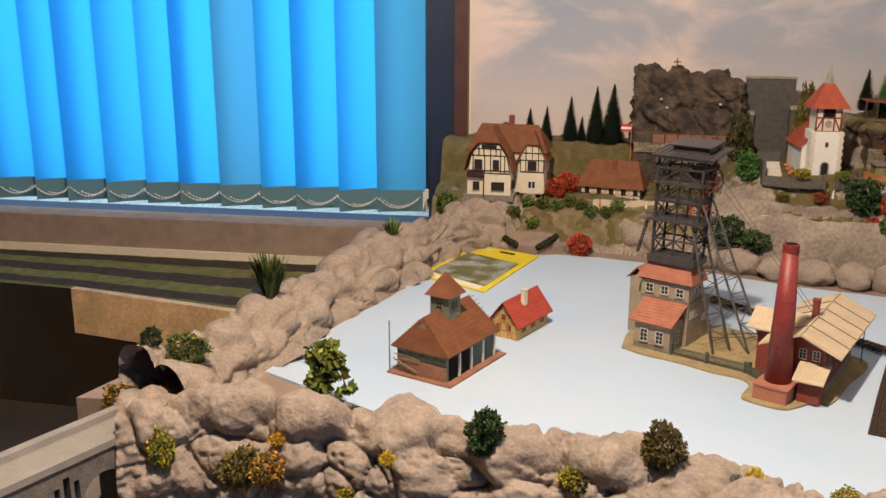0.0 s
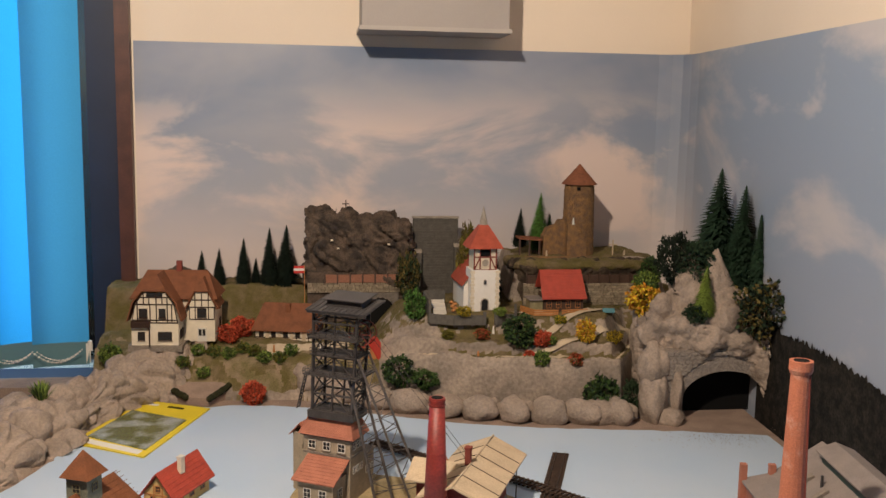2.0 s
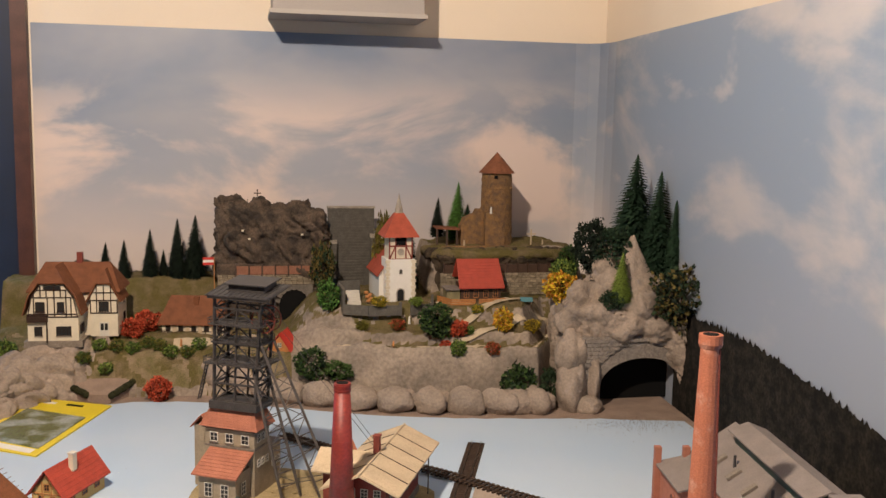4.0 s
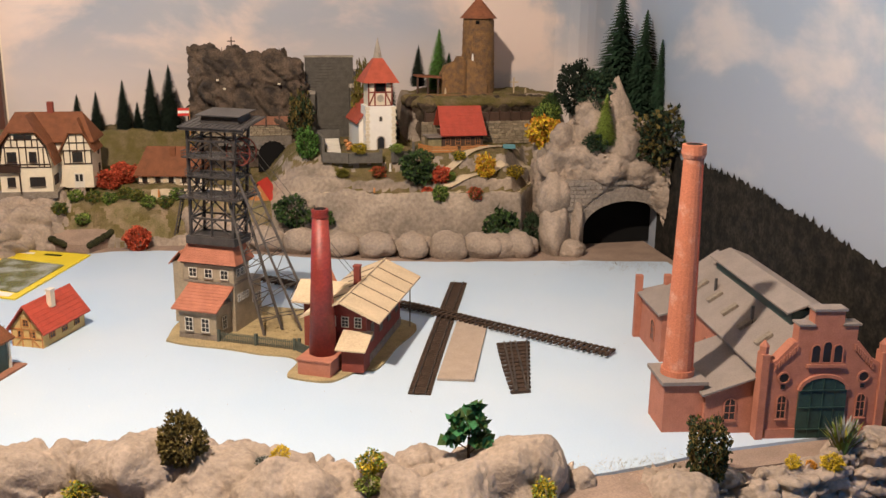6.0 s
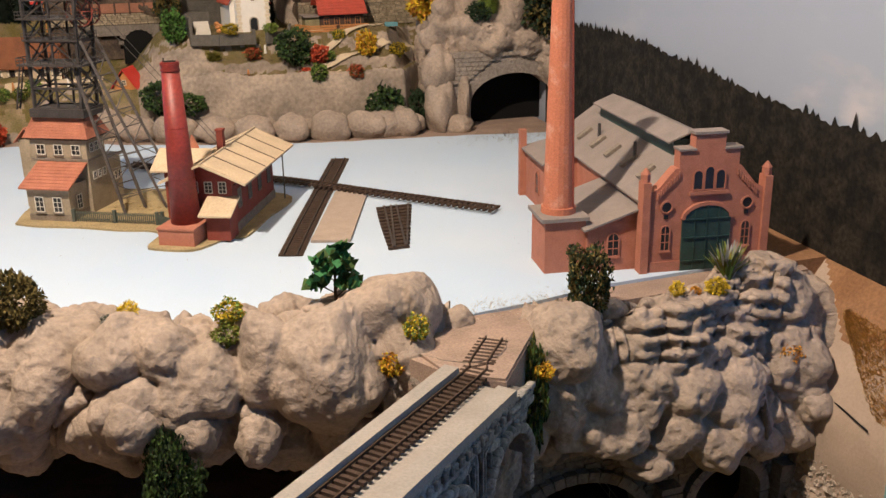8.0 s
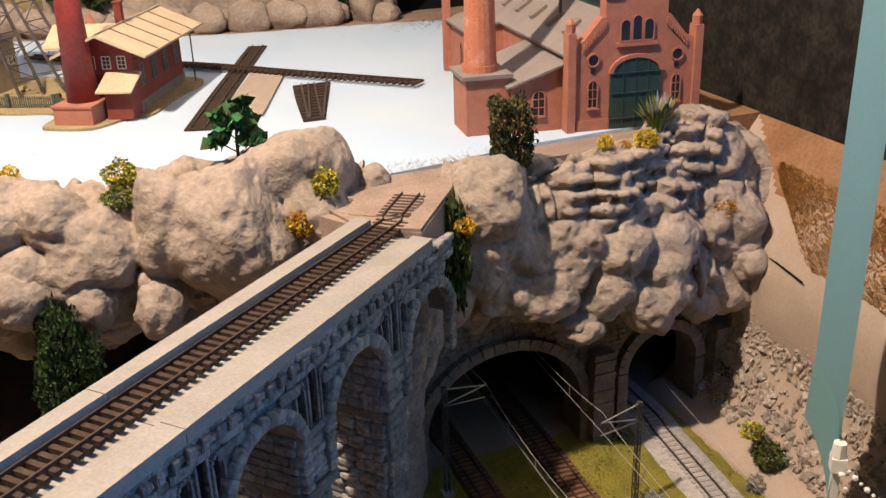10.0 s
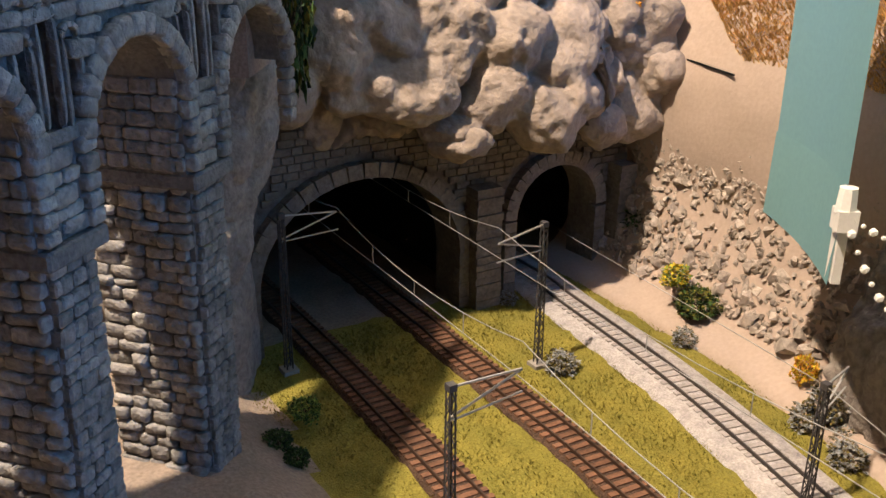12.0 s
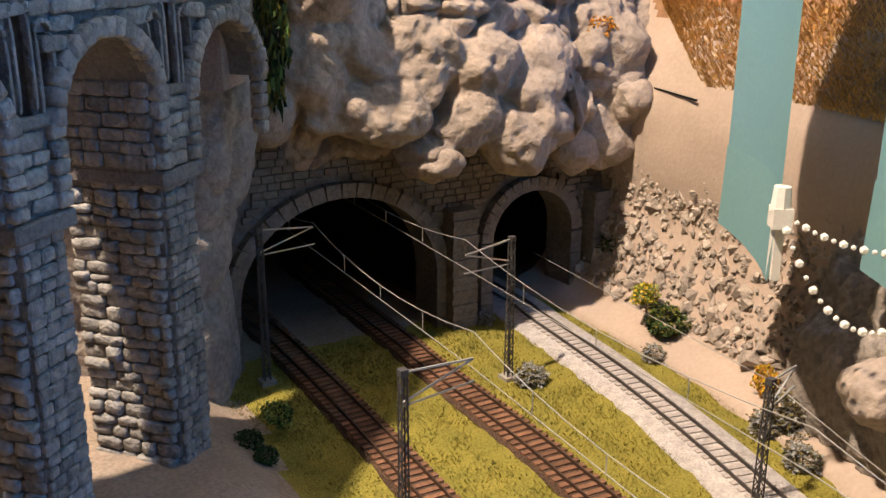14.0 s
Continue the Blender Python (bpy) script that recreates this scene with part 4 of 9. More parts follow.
P[..., 0] += 0.0015 * fractal(P, 40, 3, 3) * (P[..., 2] < -0.01)
M["brownearth"] = material("orange_brown_earth", (0.27, 0.15, 0.08), 0.8, 0.2, 18, 0.3, 260, second=(0.21, 0.11, 0.055))
edge = -0.058 + 0.01 * np.sin(ys * 31) - 0.0
brown = (P[:-1, :-1, 2] > edge[:-1, None]) & (P[:-1, :-1, 1] < 0.985 + 1.6 * (P[:-1, :-1, 2] + 0.02))
structure("side_slope", grid_mesh("side_slope", P, [M["kraft"], M["brownearth"]], True, brown.astype(int)), None, "smooth brown painted slope below the side backdrop", "ground")
structure("earth_strip", prism(B(), [(0.965, 1.015), (wall_x(1.02) - 0.002, 1.015), (wall_x(1.3) - 0.004, 1.30), (1.0, 1.30)], -0.03, 0.0022), M["brownearth"], "orange-brown earth strip along the foot of the backdrop", "trim")
bm = B()
for y0, y1, z0, z1 in ((0.905, 0.835, -0.121, -0.124), (0.83, 0.72, -0.128, -0.133)):
    beam(bm, (0.968, y0, z0), (0.958, y1, z1), 0.0015, 0.0015)
structure("slope_joint", bm, M["black"], "thin dark joint across the slope", "trim")

random.seed(21)
rub = thing("rubble_slope", "scree of small pale broken stones on the slope", "rubble", (0.95, 0.82, -0.28))
M["scree"] = material("pale_scree_stone", (0.42, 0.352, 0.29), 0.92, 0.25, 60, 0.8, 300, thing=0.13, island=0.13)


def chip(seed):
    """A small angular broken stone."""
    rnd = random.Random(seed)
    bm = B()
    for _ in range(11):
        bm.verts.new(Vector((rnd.gauss(0, 1), rnd.gauss(0, 1), rnd.gauss(0, 1))).normalized() * rnd.uniform(0.75, 1.15))
    bmesh.ops.convex_hull(bm, input=list(bm.verts))
    return mesh("stone", bm, M["scree"])


shapes = [chip(70 + k) for k in range(8)]
heap = []
for k in range(1500):
    y = random.uniform(0.62, 0.955)
    t = random.random()
    x = float(np.interp(t, [0, 0.45, 0.75, 1], [0.972, 0.972, 0.955, 0.938])) + float(np.interp(y, [0.3, 0.6, 0.75, 1.02], [-0.12, -0.045, -0.012, 0.0]))
    z = float(np.interp(t, [0, 0.45, 0.75, 1], [-0.185, -0.235, -0.285, -0.312]))
    r = random.uniform(0.002, 0.0045) + (0.0065 * random.random() ** 2 * (0.3 + t) if k < 420 else 0.0005)
    local = Matrix.Translation((x - 0.95, y - 0.82, z + 0.28)) @ Euler((random.uniform(-3, 3), random.uniform(-3, 3), random.uniform(-3, 3))).to_matrix().to_4x4() @ Matrix.Diagonal((r, r * random.uniform(0.7, 1.2), r * random.uniform(0.5, 0.9), 1))
    if k < 300:
        ob = new("stone", shapes[k % 8])
        ob.parent = rub
        ob.matrix_local = local
    else:
        heap.append((shapes[k % 8], local))
verts, faces = [], []
for shape, local in heap:
    at = len(verts)
    verts.extend((local @ v.co)[:] for v in shape.vertices)
    faces.extend([tuple(at + i for i in p.vertices) for p in shape.polygons])
data = bpy.data.meshes.new("gravel")
data.from_pydata(verts, [], faces)
data.materials.append(M["scree"])
part("gravel", data, None, rub, "fine broken gravel between the stones")["kind"] = "stuff"
# straw on the upper slope
M["straw"] = material("dry_straw", (0.66, 0.40, 0.13), 0.8, 0.25, 80, 0, island=0.4)
rng = np.random.default_rng(9)
n = 20000
y = rng.uniform(0.45, 0.935, n)
t = rng.uniform(0, 1, n) ** 0.8
hi = np.clip((0.945 - y) * 9, 0, 1)
zz = -0.033 - t * 0.080 * hi
xx = np.interp(-zz, [0.022, 0.05, 0.10, 0.14], [1.018, 1.0, 0.978, 0.967]) + np.interp(y, [0.3, 0.6, 0.75, 1.02], [-0.12, -0.045, -0.012, 0.0])
tufts("straw_patch", "patch of dry orange straw on the slope", np.stack([xx - 0.001, y, zz], -1), 0.0042, [M["straw"]], 6, 0.9)

# dark rock beyond the slope, near the blinds
rock = thing("side_rocks", "grey lumpy rock at the end of the slope", "rock", (0.86, 0.58, GZ))
P = sweep([(0.91, 0.66), (0.885, 0.60), (0.85, 0.52), (0.80, 0.40)], [[(0.0, -0.34), (0.01, -0.30), (0.0, -0.24), (-0.03, -0.18), (-0.08, -0.14)], [(-0.02, -0.34), (0.0, -0.30), (-0.01, -0.23), (-0.04, -0.16), (-0.1, -0.12)]], 80, 60)
part("rock_face", grid_mesh("rock_face", craggy(P, 0.016, 24, 33, 1) - (0.86, 0.58, GZ), [M["rockgrey"]]), None, rock)
ob = part("boulder", boulder_mesh("boulder", 81, M["rock"], 4, 0.2), None, rock, "pale speckled boulder")
ob.matrix_local = Matrix.Translation((0.0, -0.01, 0.075)) @ Matrix.Diagonal((0.024, 0.024, 0.022, 1))

# teal slats before the side window
S1 = (0.812, 0.640)
for k, (x, y, turn) in enumerate(((0.832, 0.662, 56), (0.826, 0.545, 54), (0.81, 0.43, 56))):
    blind_slat((x, y), turn + 180, 0.127, -0.188, 1.3, M["tealblind"], M["tealblind"], "teal blind slats", "teal cloth slat of the vertical blind with white weight")
bm = B()
hung_chain(bm, (0.795, 0.607, -0.145), (0.787, 0.491, -0.145), 0.05, 20, 0.0028)
hung_chain(bm, (0.797, 0.609, -0.145), (0.79, 0.493, -0.135), 0.012, 18, 0.0026)
tagged(part("bead_chain", bm, M["whiteplastic"]), "white plastic bead chain between the teal slats", "chain")

# ---- overhead line ----


def mast(x, y, top, arm, label, z0=GZ, armz=None):
    t = thing("catenary_mast", label, "mast", (x, y, z0), 0, "overhead line masts")
    h = top - z0
    bm = B()
    for a, b in ((-1, -1), (1, -1), (1, 1), (-1, 1)):
        beam(bm, (a * 0.0024, b * 0.0024, 0), (a * 0.0017, b * 0.0017, h), 0.0009)
    k = 0.006
    flip = 1
    while k < h - 0.008:
        for sx in (-1, 1):
            beam(bm, (sx * 0.0022, -flip * 0.0022, k), (sx * 0.0022, flip * 0.0022, k + 0.007), 0.0006)
            beam(bm, (-flip * 0.0022, sx * 0.0022, k), (flip * 0.0022, sx * 0.0022, k + 0.007), 0.0006)
        flip = -flip
        k += 0.007
    box(bm, -0.0024, -0.0024, h - 0.004, 0.0024, 0.0024, h)
    part("lattice_pole", bm, M["steel"], t)
    part("base", box(B(), -0.006, -0.006, -0.003, 0.006, 0.006, 0.004), M["deck"], t, "grey concrete base")
    ax, ay = arm
    bm = beam(B(), (0, 0, h - 0.002), (ax, ay, h - 0.004), 0.0011)
    beam(bm, (0, 0, h - 0.02), (ax, ay, h - 0.004), 0.0011)
    beam(bm, (0, 0, h - 0.022), (ax * 1.02, ay * 1.02, h - 0.018), 0.0009)
    part("bracket", bm, M["wire"], t, "pale metal bracket arm")
    return t


M["wire"] = material("bare_metal_wire", (0.46, 0.45, 0.43), 0.4, 0.1, 50, 0, metal=0.5)
MASTS = [(0.600, 0.925, -0.205, (0.042, -0.006)), (0.770, 0.833, -0.214, (-0.05, -0.012)), (0.585, 0.671, -0.218, (0.045, 0.0)), (0.800, 0.604, -0.248, (0.035, 0.01))]
for x, y, top, arm in MASTS:
    mast(x, y, top, arm, "dark lattice catenary mast with a metal bracket beside the track")
for name, pts in (("over track", [(0.655, 1.15), (0.642, 0.919), (0.630, 0.671), (0.61, 0.42)]), ("over second track", [(0.735, 1.1), (0.720, 0.821), (0.70, 0.5), (0.66, 0.2)])):
    w = thing("catenary_wire", "thin metal contact and carrier wires with droppers", "wire", (*pts[1], GZ), 0, "overhead wires")
    o = Vector((*pts[1], GZ))
    hi, lo = B(), B()
    for (xa, ya), (xb, yb) in zip(pts, pts[1:]):
        prev = None
        for k in range(9):
            t = k / 8
            x, y = xa + (xb - xa) * t, ya + (yb - ya) * t
            a = Vector((x, y, -0.206 - 0.012 * 4 * t * (1 - t))) - o
            b = Vector((x, y, -0.228)) - o
            if prev:
                beam(hi, prev[0], a, 0.00045)
                beam(lo, prev[1], b, 0.00045)
            if k in (2, 4, 6):
                part("dropper", beam(B(), a, b, 0.0004), M["wire"], w)
            prev = (a, b)
    part("upper_wire", hi, M["wire"], w)
    part("contact_wire", lo, M["wire"], w)
    
w = thing("guy_wire", "thin pale wire strung along the branch line", "wire", (0.8, 0.604, GZ))
bm = beam(B(), (0, 0, 0.085), (0.075, 0.34, 0.06), 0.00045)
beam(bm, (0, 0, 0.085), (-0.1, -0.3, 0.08), 0.00045)
part("wire", bm, M["wire"], w)

# ---- viaduct ----
PERIOD, HALF, RING = 0.114, 0.037, 0.0095
CROWN, LEDGE, FOOT = -0.041, -0.120, -0.335


def viaduct(arches, label):
    """Built along local +x from its end, one face at y = 0 (towards -y), the other at y = 0.067."""
    v = thing("viaduct", label, "bridge", (0, 0, 0), 0, "stone viaducts")
    length = PERIOD * arches + 0.02
    W = 0.067
    k = -0.012
    while k < length:
        e = min(k + 0.305, length)
        deck = B()
        shape = [(-0.003, -0.010), (0.0145, -0.014), (W - 0.0155, -0.014), (W + 0.003, -0.010), (W + 0.003, 0.0), (W - 0.0155, 0.0), (W - 0.0155, -0.004), (0.0145, -0.004), (0.0125, -0.001), (0.0115, 0.0085), (-0.003, 0.0085)]
        ends = [[deck.verts.new((x, y, z)) for y, z in shape] for x in (k + 0.0004, e - 0.0004)]
        deck.faces.new(ends[0])
        deck.faces.new(ends[1][::-1])
        for i in range(len(shape)):
            i2 = (i + 1) % len(shape)
            deck.faces.new((ends[0][i2], ends[0][i], ends[1][i], ends[1][i2]))
        part("deck_slab", deck, M["deck"], v, "cream concrete deck with raised kerb")
        k = e
    zc = CROWN - HALF
    steps = 14
    rim = [(-HALF * math.cos(math.pi * k / steps), zc + HALF * math.sin(math.pi * k / steps)) for k in range(steps + 1)]
    arch = slab(B(), rim + [(HALF, -0.011), (-HALF, -0.011)], 0.0, W)
    arch = mesh("arch", arch, M["viaduct"])
    # the upper pier with its three lancets
    h = PERIOD / 2 - HALF
    upper = box(B(), -h, 0.022, LEDGE, h, W - 0.022, -0.011)
    for y0, y1 in ((0.0, 0.022), (W - 0.022, W)):
        box(upper, -h, y0, LEDGE, h, y1, -0.072)
        box(upper, -h, y0, -0.026, h, y1, -0.011)
        for a, b in ((-h, -0.0185), (-0.0105, -0.005), (0.005, 0.0105), (0.0185, h)):
            box(upper, a, y0, -0.072, b, y1, -0.026)
        for x in (-0.0145, 0.0145):
            box(upper, x - 0.004, y0, -0.036, x + 0.004, y1, -0.026)
    upper = mesh("upper_pier", upper, M["viaduct"])
    w0, w1 = 0.0148, 0.0148
    pier = B()
    a = [pier.verts.new((x, y, FOOT)) for x, y in ((-w1, 0.004), (w1, 0.004), (w1, W - 0.004), (-w1, W - 0.004))]
    b = [pier.verts.new((x, y, LEDGE)) for x, y in ((-w0, 0.002), (w0, 0.002), (w0, W - 0.002), (-w0, W - 0.002))]
    pier.faces.new(b)
    for i in range(4):
        pier.faces.new((a[i], a[(i + 1) % 4], b[(i + 1) % 4], b[i]))
    pier = mesh("pier", pier, M["viaduct"])
    led = box(B(), -0.0205, -0.005, LEDGE - 0.006, 0.0205, W + 0.005, LEDGE + 0.003)
    box(led, -0.0195, -0.0035, -0.077, 0.0195, 0.0, -0.071)
    box(led, -0.0195, W, -0.077, 0.0195, W + 0.0035, -0.071)
    bmesh.ops.bevel(led, geom=list(led.edges), offset=0.0012, segments=1, affect="EDGES")
    led = mesh("ledge", led, M["viaduct"])
    for n in range(arches + 1):
        part("arch", arch, None, v).location = (PERIOD * n, 0, 0)
        for name, shape in (("upper_pier", upper), ("pier", pier), ("ledge", led)):
            part(name, shape, None, v).location = (PERIOD * (n + 0.5), 0, 0)
    return v, W


def rough_stone(seed):
    """A unit stone with uneven rounded edges, centred."""
    bm = B()
    bmesh.ops.create_cube(bm, size=1)
    rnd = random.Random(seed)
    for e in bm.verts:
        e.co += Vector((rnd.uniform(-0.07, 0.07), rnd.uniform(-0.05, 0.05), rnd.uniform(-0.1, 0.1)))
    bmesh.ops.bevel(bm, geom=list(bm.edges), offset=0.14, segments=1, affect="EDGES")
    return mesh("stone", bm, M["viaductstone"], True)


M["viaductstone"] = material("weathered_grey_stone", (0.30, 0.285, 0.262), 0.85, 0.3, 60, 1.0, 220, second=(0.20, 0.19, 0.175), thing=0.22, island=0.22, depth=0.003)
STONES = [rough_stone(k) for k in range(6)]
via, W = viaduct(5, "blue-grey stone viaduct with tall arches, ledged piers and a single track")
via.matrix_world = pose(0.557, 0.8345, -0.003, 0, 0, math.degrees(math.atan2(-0.664, -0.748))) @ Matrix.Translation((0.012, -0.067, 0))
random.seed(33)


def add_stone(parent, x, y, z, sx, sy, sz, turn=0.0, axis="Y", name="stone"):
    ob = new(name, STONES[random.randrange(6)])
    ob.parent = parent
    ob.matrix_local = Matrix.Translation((x, y, z)) @ Matrix.Rotation(turn, 4, axis) @ Matrix.Diagonal((sx, sy, sz, 1))
    return ob


def loose_stones(parent, spots, name, label):
    """Many stones joined into one mesh."""
    verts, faces = [], []
    src = []
    for s in STONES:
        src.append((np.array([v.co[:] for v in s.vertices]), [tuple(p.vertices) for p in s.polygons]))
    for x, y, z, sx, sy, sz, turn, axis in spots:
        v, f = src[random.randrange(6)]
        m = np.array((Matrix.Translation((x, y, z)) @ Matrix.Rotation(turn, 4, axis) @ Matrix.Diagonal((sx, sy, sz, 1))))
        base = len(verts)
        verts.extend((v @ m[:3, :3].T + m[:3, 3]).tolist())
        faces.extend([tuple(base + i for i in q) for q in f])
    data = bpy.data.meshes.new(name)
    data.from_pydata(verts, [], faces)
    data.materials.append(M["viaductstone"])
    ob = part(name, data, None, parent, label)
    ob["kind"] = "stuff"
    return ob


def face_stones(x0, x1, z0, z1, skip, hmin, hmax):
    """Random ashlar over a rectangle: (x, z, width, height)."""
    out = []
    z = z0
    while z < z1:
        h = random.uniform(hmin, hmax)
        x = x0 - random.uniform(0, 0.006)
        while x < x1:
            w = random.uniform(1.3, 2.8) * h
            if x + w > x0 and not skip(x + w / 2, z + h / 2, w, h):
                out.append((max(x, x0), z, min(x + w, x1) - max(x, x0), h))
            x += w
        z += h
    return out

# the visible long face of the viaduct carries single stones; local y grows away from that face
FACE = 0.067


def over_hole(x, z, w, h):
    zc = CROWN - HALF
    c = PERIOD * round(x / PERIOD)
    dx = abs(x - c)
    r = HALF + RING
    if z > zc and math.hypot(dx, z - zc) < r + h * 0.3:
        return True
    if z <= zc and dx < r:
        return True
    m = PERIOD * (math.floor(x / PERIOD) + 0.5)
    return abs(x - m) < 0.021 and -0.074 < z < -0.026


near, far = [], []
for x, z, w, h in face_stones(-0.05, 5.2 * PERIOD, LEDGE + 0.004, -0.012, over_hole, 0.0055, 0.0095):
    spot = (x + w / 2, FACE + 0.0005, z + h / 2, w * 0.96, random.uniform(0.002, 0.008), h * random.uniform(0.8, 0.96), random.uniform(-0.1, 0.1), "Y")
    near.append(spot)
count = 0
for spot in near:
    if spot[0] < 0.26 and count < 190:
        add_stone(via, *spot)
        count += 1
    else:
        far.append(spot)
# arch rings and jambs
for n in range(6):
    c, zc = PERIOD * n, CROWN - HALF
    for k in range(15):
        a = math.pi * (k + 0.5) / 15
        r = HALF + RING / 2
        spot = (c - r * math.cos(a), FACE + 0.002, zc + r * math.sin(a), 0.0094, 0.010, RING, a - math.pi / 2, "Y")
        (far if n > 2 else near).append(spot)
        if n <= 2:
            add_stone(via, *spot, name="arch_stone")
    for sx in (-1, 1):
        z = LEDGE + 0.004
        while z < zc - 0.003:
            h = random.uniform(0.007, 0.010)
            spot = (c + sx * (HALF + RING / 2), FACE + 0.001, z + h / 2, RING, 0.009, h * 0.95, 0, "Y")
            if n <= 2:
                add_stone(via, *spot, name="arch_stone")
            else:
                far.append(spot)
            z += h
# lancet heads and sides
for n in range(6):
    m = PERIOD * (n + 0.5)
    for x, top in ((m - 0.0145, -0.036), (m, -0.026), (m + 0.0145, -0.036)):
        for sx in (-1, 1):
            far.append((x + sx * 0.0052, FACE + 0.001, (top - 0.072) / 2, 0.0022, 0.004, abs(top + 0.072), 0, "Y"))
        for k in range(5):
            a = math.pi * (k + 0.5) / 5
            far.append((x - 0.0052 * math.cos(a), FACE + 0.001, top + 0.0052 * math.sin(a), 0.0032, 0.004, 0.0024, a - math.pi / 2, "Y"))
# little corbels under the deck
for k in range(46):
    far.append((0.006 + k * 0.0125, FACE + 0.002, -0.0165, 0.006, 0.008, 0.009, 0, "Y"))
# pier faces: the long faces and the two inner faces, leaning with the batter
for n in range(6):
    m = PERIOD * (n + 0.5)

    def lean(z):
        return (LEDGE - z) / (LEDGE - FOOT)

    z = FOOT + 0.03
    while z < LEDGE - 0.008:
        h = random.uniform(0.0055, 0.0095)
        t = lean(z + h / 2)
        half = 0.0148
        x = -half
        while x < half - 0.002:
            w = min(random.uniform(0.007, 0.013), half - x)
            far.append((m + x + w / 2, FACE - 0.002 - 0.002 * t, z + h / 2, w * 0.95, 0.007, h * 0.93, 0, "Y"))
            x += w
        for sx in (-1, 1):
            y0, y1 = 0.002 + 0.002 * t, FACE - 0.002 - 0.002 * t
            y = y0
            while y < y1 - 0.003:
                w = min(random.uniform(0.008, 0.022), y1 - y)
                spot = (m + sx * half, y + w / 2, z + h / 2, random.uniform(0.003, 0.012), w * random.uniform(0.84, 0.98), h * random.uniform(0.8, 0.98), random.uniform(-0.1, 0.1), "X")
                if n == 0 and sx == 1 or n == 1 and sx == 1 and len(via.children) < 420:
                    add_stone(via, *spot)
                else:
                    far.append(spot)
                y += w
        z += h
    # inner faces above the ledge
    z = LEDGE + 0.004
    while z < -0.075:
        h = random.uniform(0.006, 0.009)
        y = 0.0
        while y < FACE - 0.003:
            w = min(random.uniform(0.008, 0.018), FACE - y)
            for sx in (-1, 1):
                far.append((m + sx * (PERIOD / 2 - HALF), y + w / 2, z + h / 2, 0.005, w * 0.94, h * 0.9, 0, "X"))
            y += w
        z += h
loose_stones(via, far, "stonework", "uneven grey stones of the farther arches and piers")
t = track("dark brown track on the viaduct deck", [(0.579, 0.938), (0.545, 0.892), (0.5305, 0.8705), (0.382, 0.7385), (0.232, 0.6055), (0.08, 0.4705)], -0.0042, (M["rust"], M["railsteel"]), None, 0.030, 0.0076, tie=(0.0038, 0.0034), rail_h=0.0036)

# the second viaduct at the far end of the layout
v2, _ = viaduct(3, "second grey stone viaduct at the window end of the layout")
v2.matrix_world = pose(-0.545, 1.175, -0.003, 0, 0, math.degrees(math.atan2(-0.91, -0.41))) @ Matrix.Translation((0, -0.062, 0))
for ob in list(v2.children):
    if ob.name.startswith(("arch", "upper", "pier", "ledge")):
        ob.data.materials[0] = M["portal"]

# ---- buildings ----
M["glassdark"] = material("dark_window_pane", (0.014, 0.014, 0.014), 0.4, 0.2, 60, 0)
M["whitewood"] = material("white_window_wood", (0.62, 0.58, 0.50), 0.6, 0.05, 60, 0)
M["timberdark"] = material("black_brown_half_timber", (0.045, 0.025, 0.018), 0.7, 0.2, 90, 0.1)
M["stoneplinth"] = material("grey_stone_plinth", (0.25, 0.21, 0.17), 0.9, 0.25, 90, 0.4)
M["greenwood"] = material("grey_green_boards", (0.19, 0.20, 0.15), 0.75, 0.2, 60, 0.2)
M["olive"] = material("olive_planks", (0.27, 0.235, 0.13), 0.8, 0.25, 60, 0.3)
M["yellowwall"] = material("yellow_house_wall", (0.58, 0.40, 0.16), 0.8, 0.1, 80, 0.1)
M["greendoor"] = material("dark_green_gate_paint", (0.022, 0.055, 0.045), 0.5, 0.25, 60, 0.1)
M["plate"] = material("sandy_model_base", (0.36, 0.28, 0.15), 0.9, 0.25, 40, 0.4)
M["pinkplate"] = material("brown_red_model_base", (0.30, 0.14, 0.09), 0.9, 0.2, 40, 0.4)
M["castle"] = material("brown_castle_stone", (0.27, 0.15, 0.062), 0.9, 0.25, 80, 0.7, 350, second=(0.16, 0.10, 0.06), depth=0.002)
M["thatch"] = material("brown_castle_roof", (0.22, 0.085, 0.045), 0.8, 0.25, 80, 0.4)
M["wallgrey"] = material("grey_churchyard_wall", (0.125, 0.115, 0.10), 0.9, 0.2, 90, 0.5)
M["white"] = material("white_paint", (0.75, 0.72, 0.66), 0.6, 0.05, 60, 0)
M["redpaint"] = material("bright_red_paint", (0.55, 0.03, 0.02), 0.45, 0.1, 60, 0)
M["orangewood"] = material("orange_wood", (0.48, 0.20, 0.06), 0.6, 0.15, 80, 0.1)
M["tealroof"] = material("teal_paint", (0.08, 0.22, 0.26), 0.6, 0.1, 60, 0)


def facing(x, y, z, turn):
    """A frame on a wall: local x along the wall, local -y outwards, z up."""
    return pose(x, y, z, 0, 0, turn)


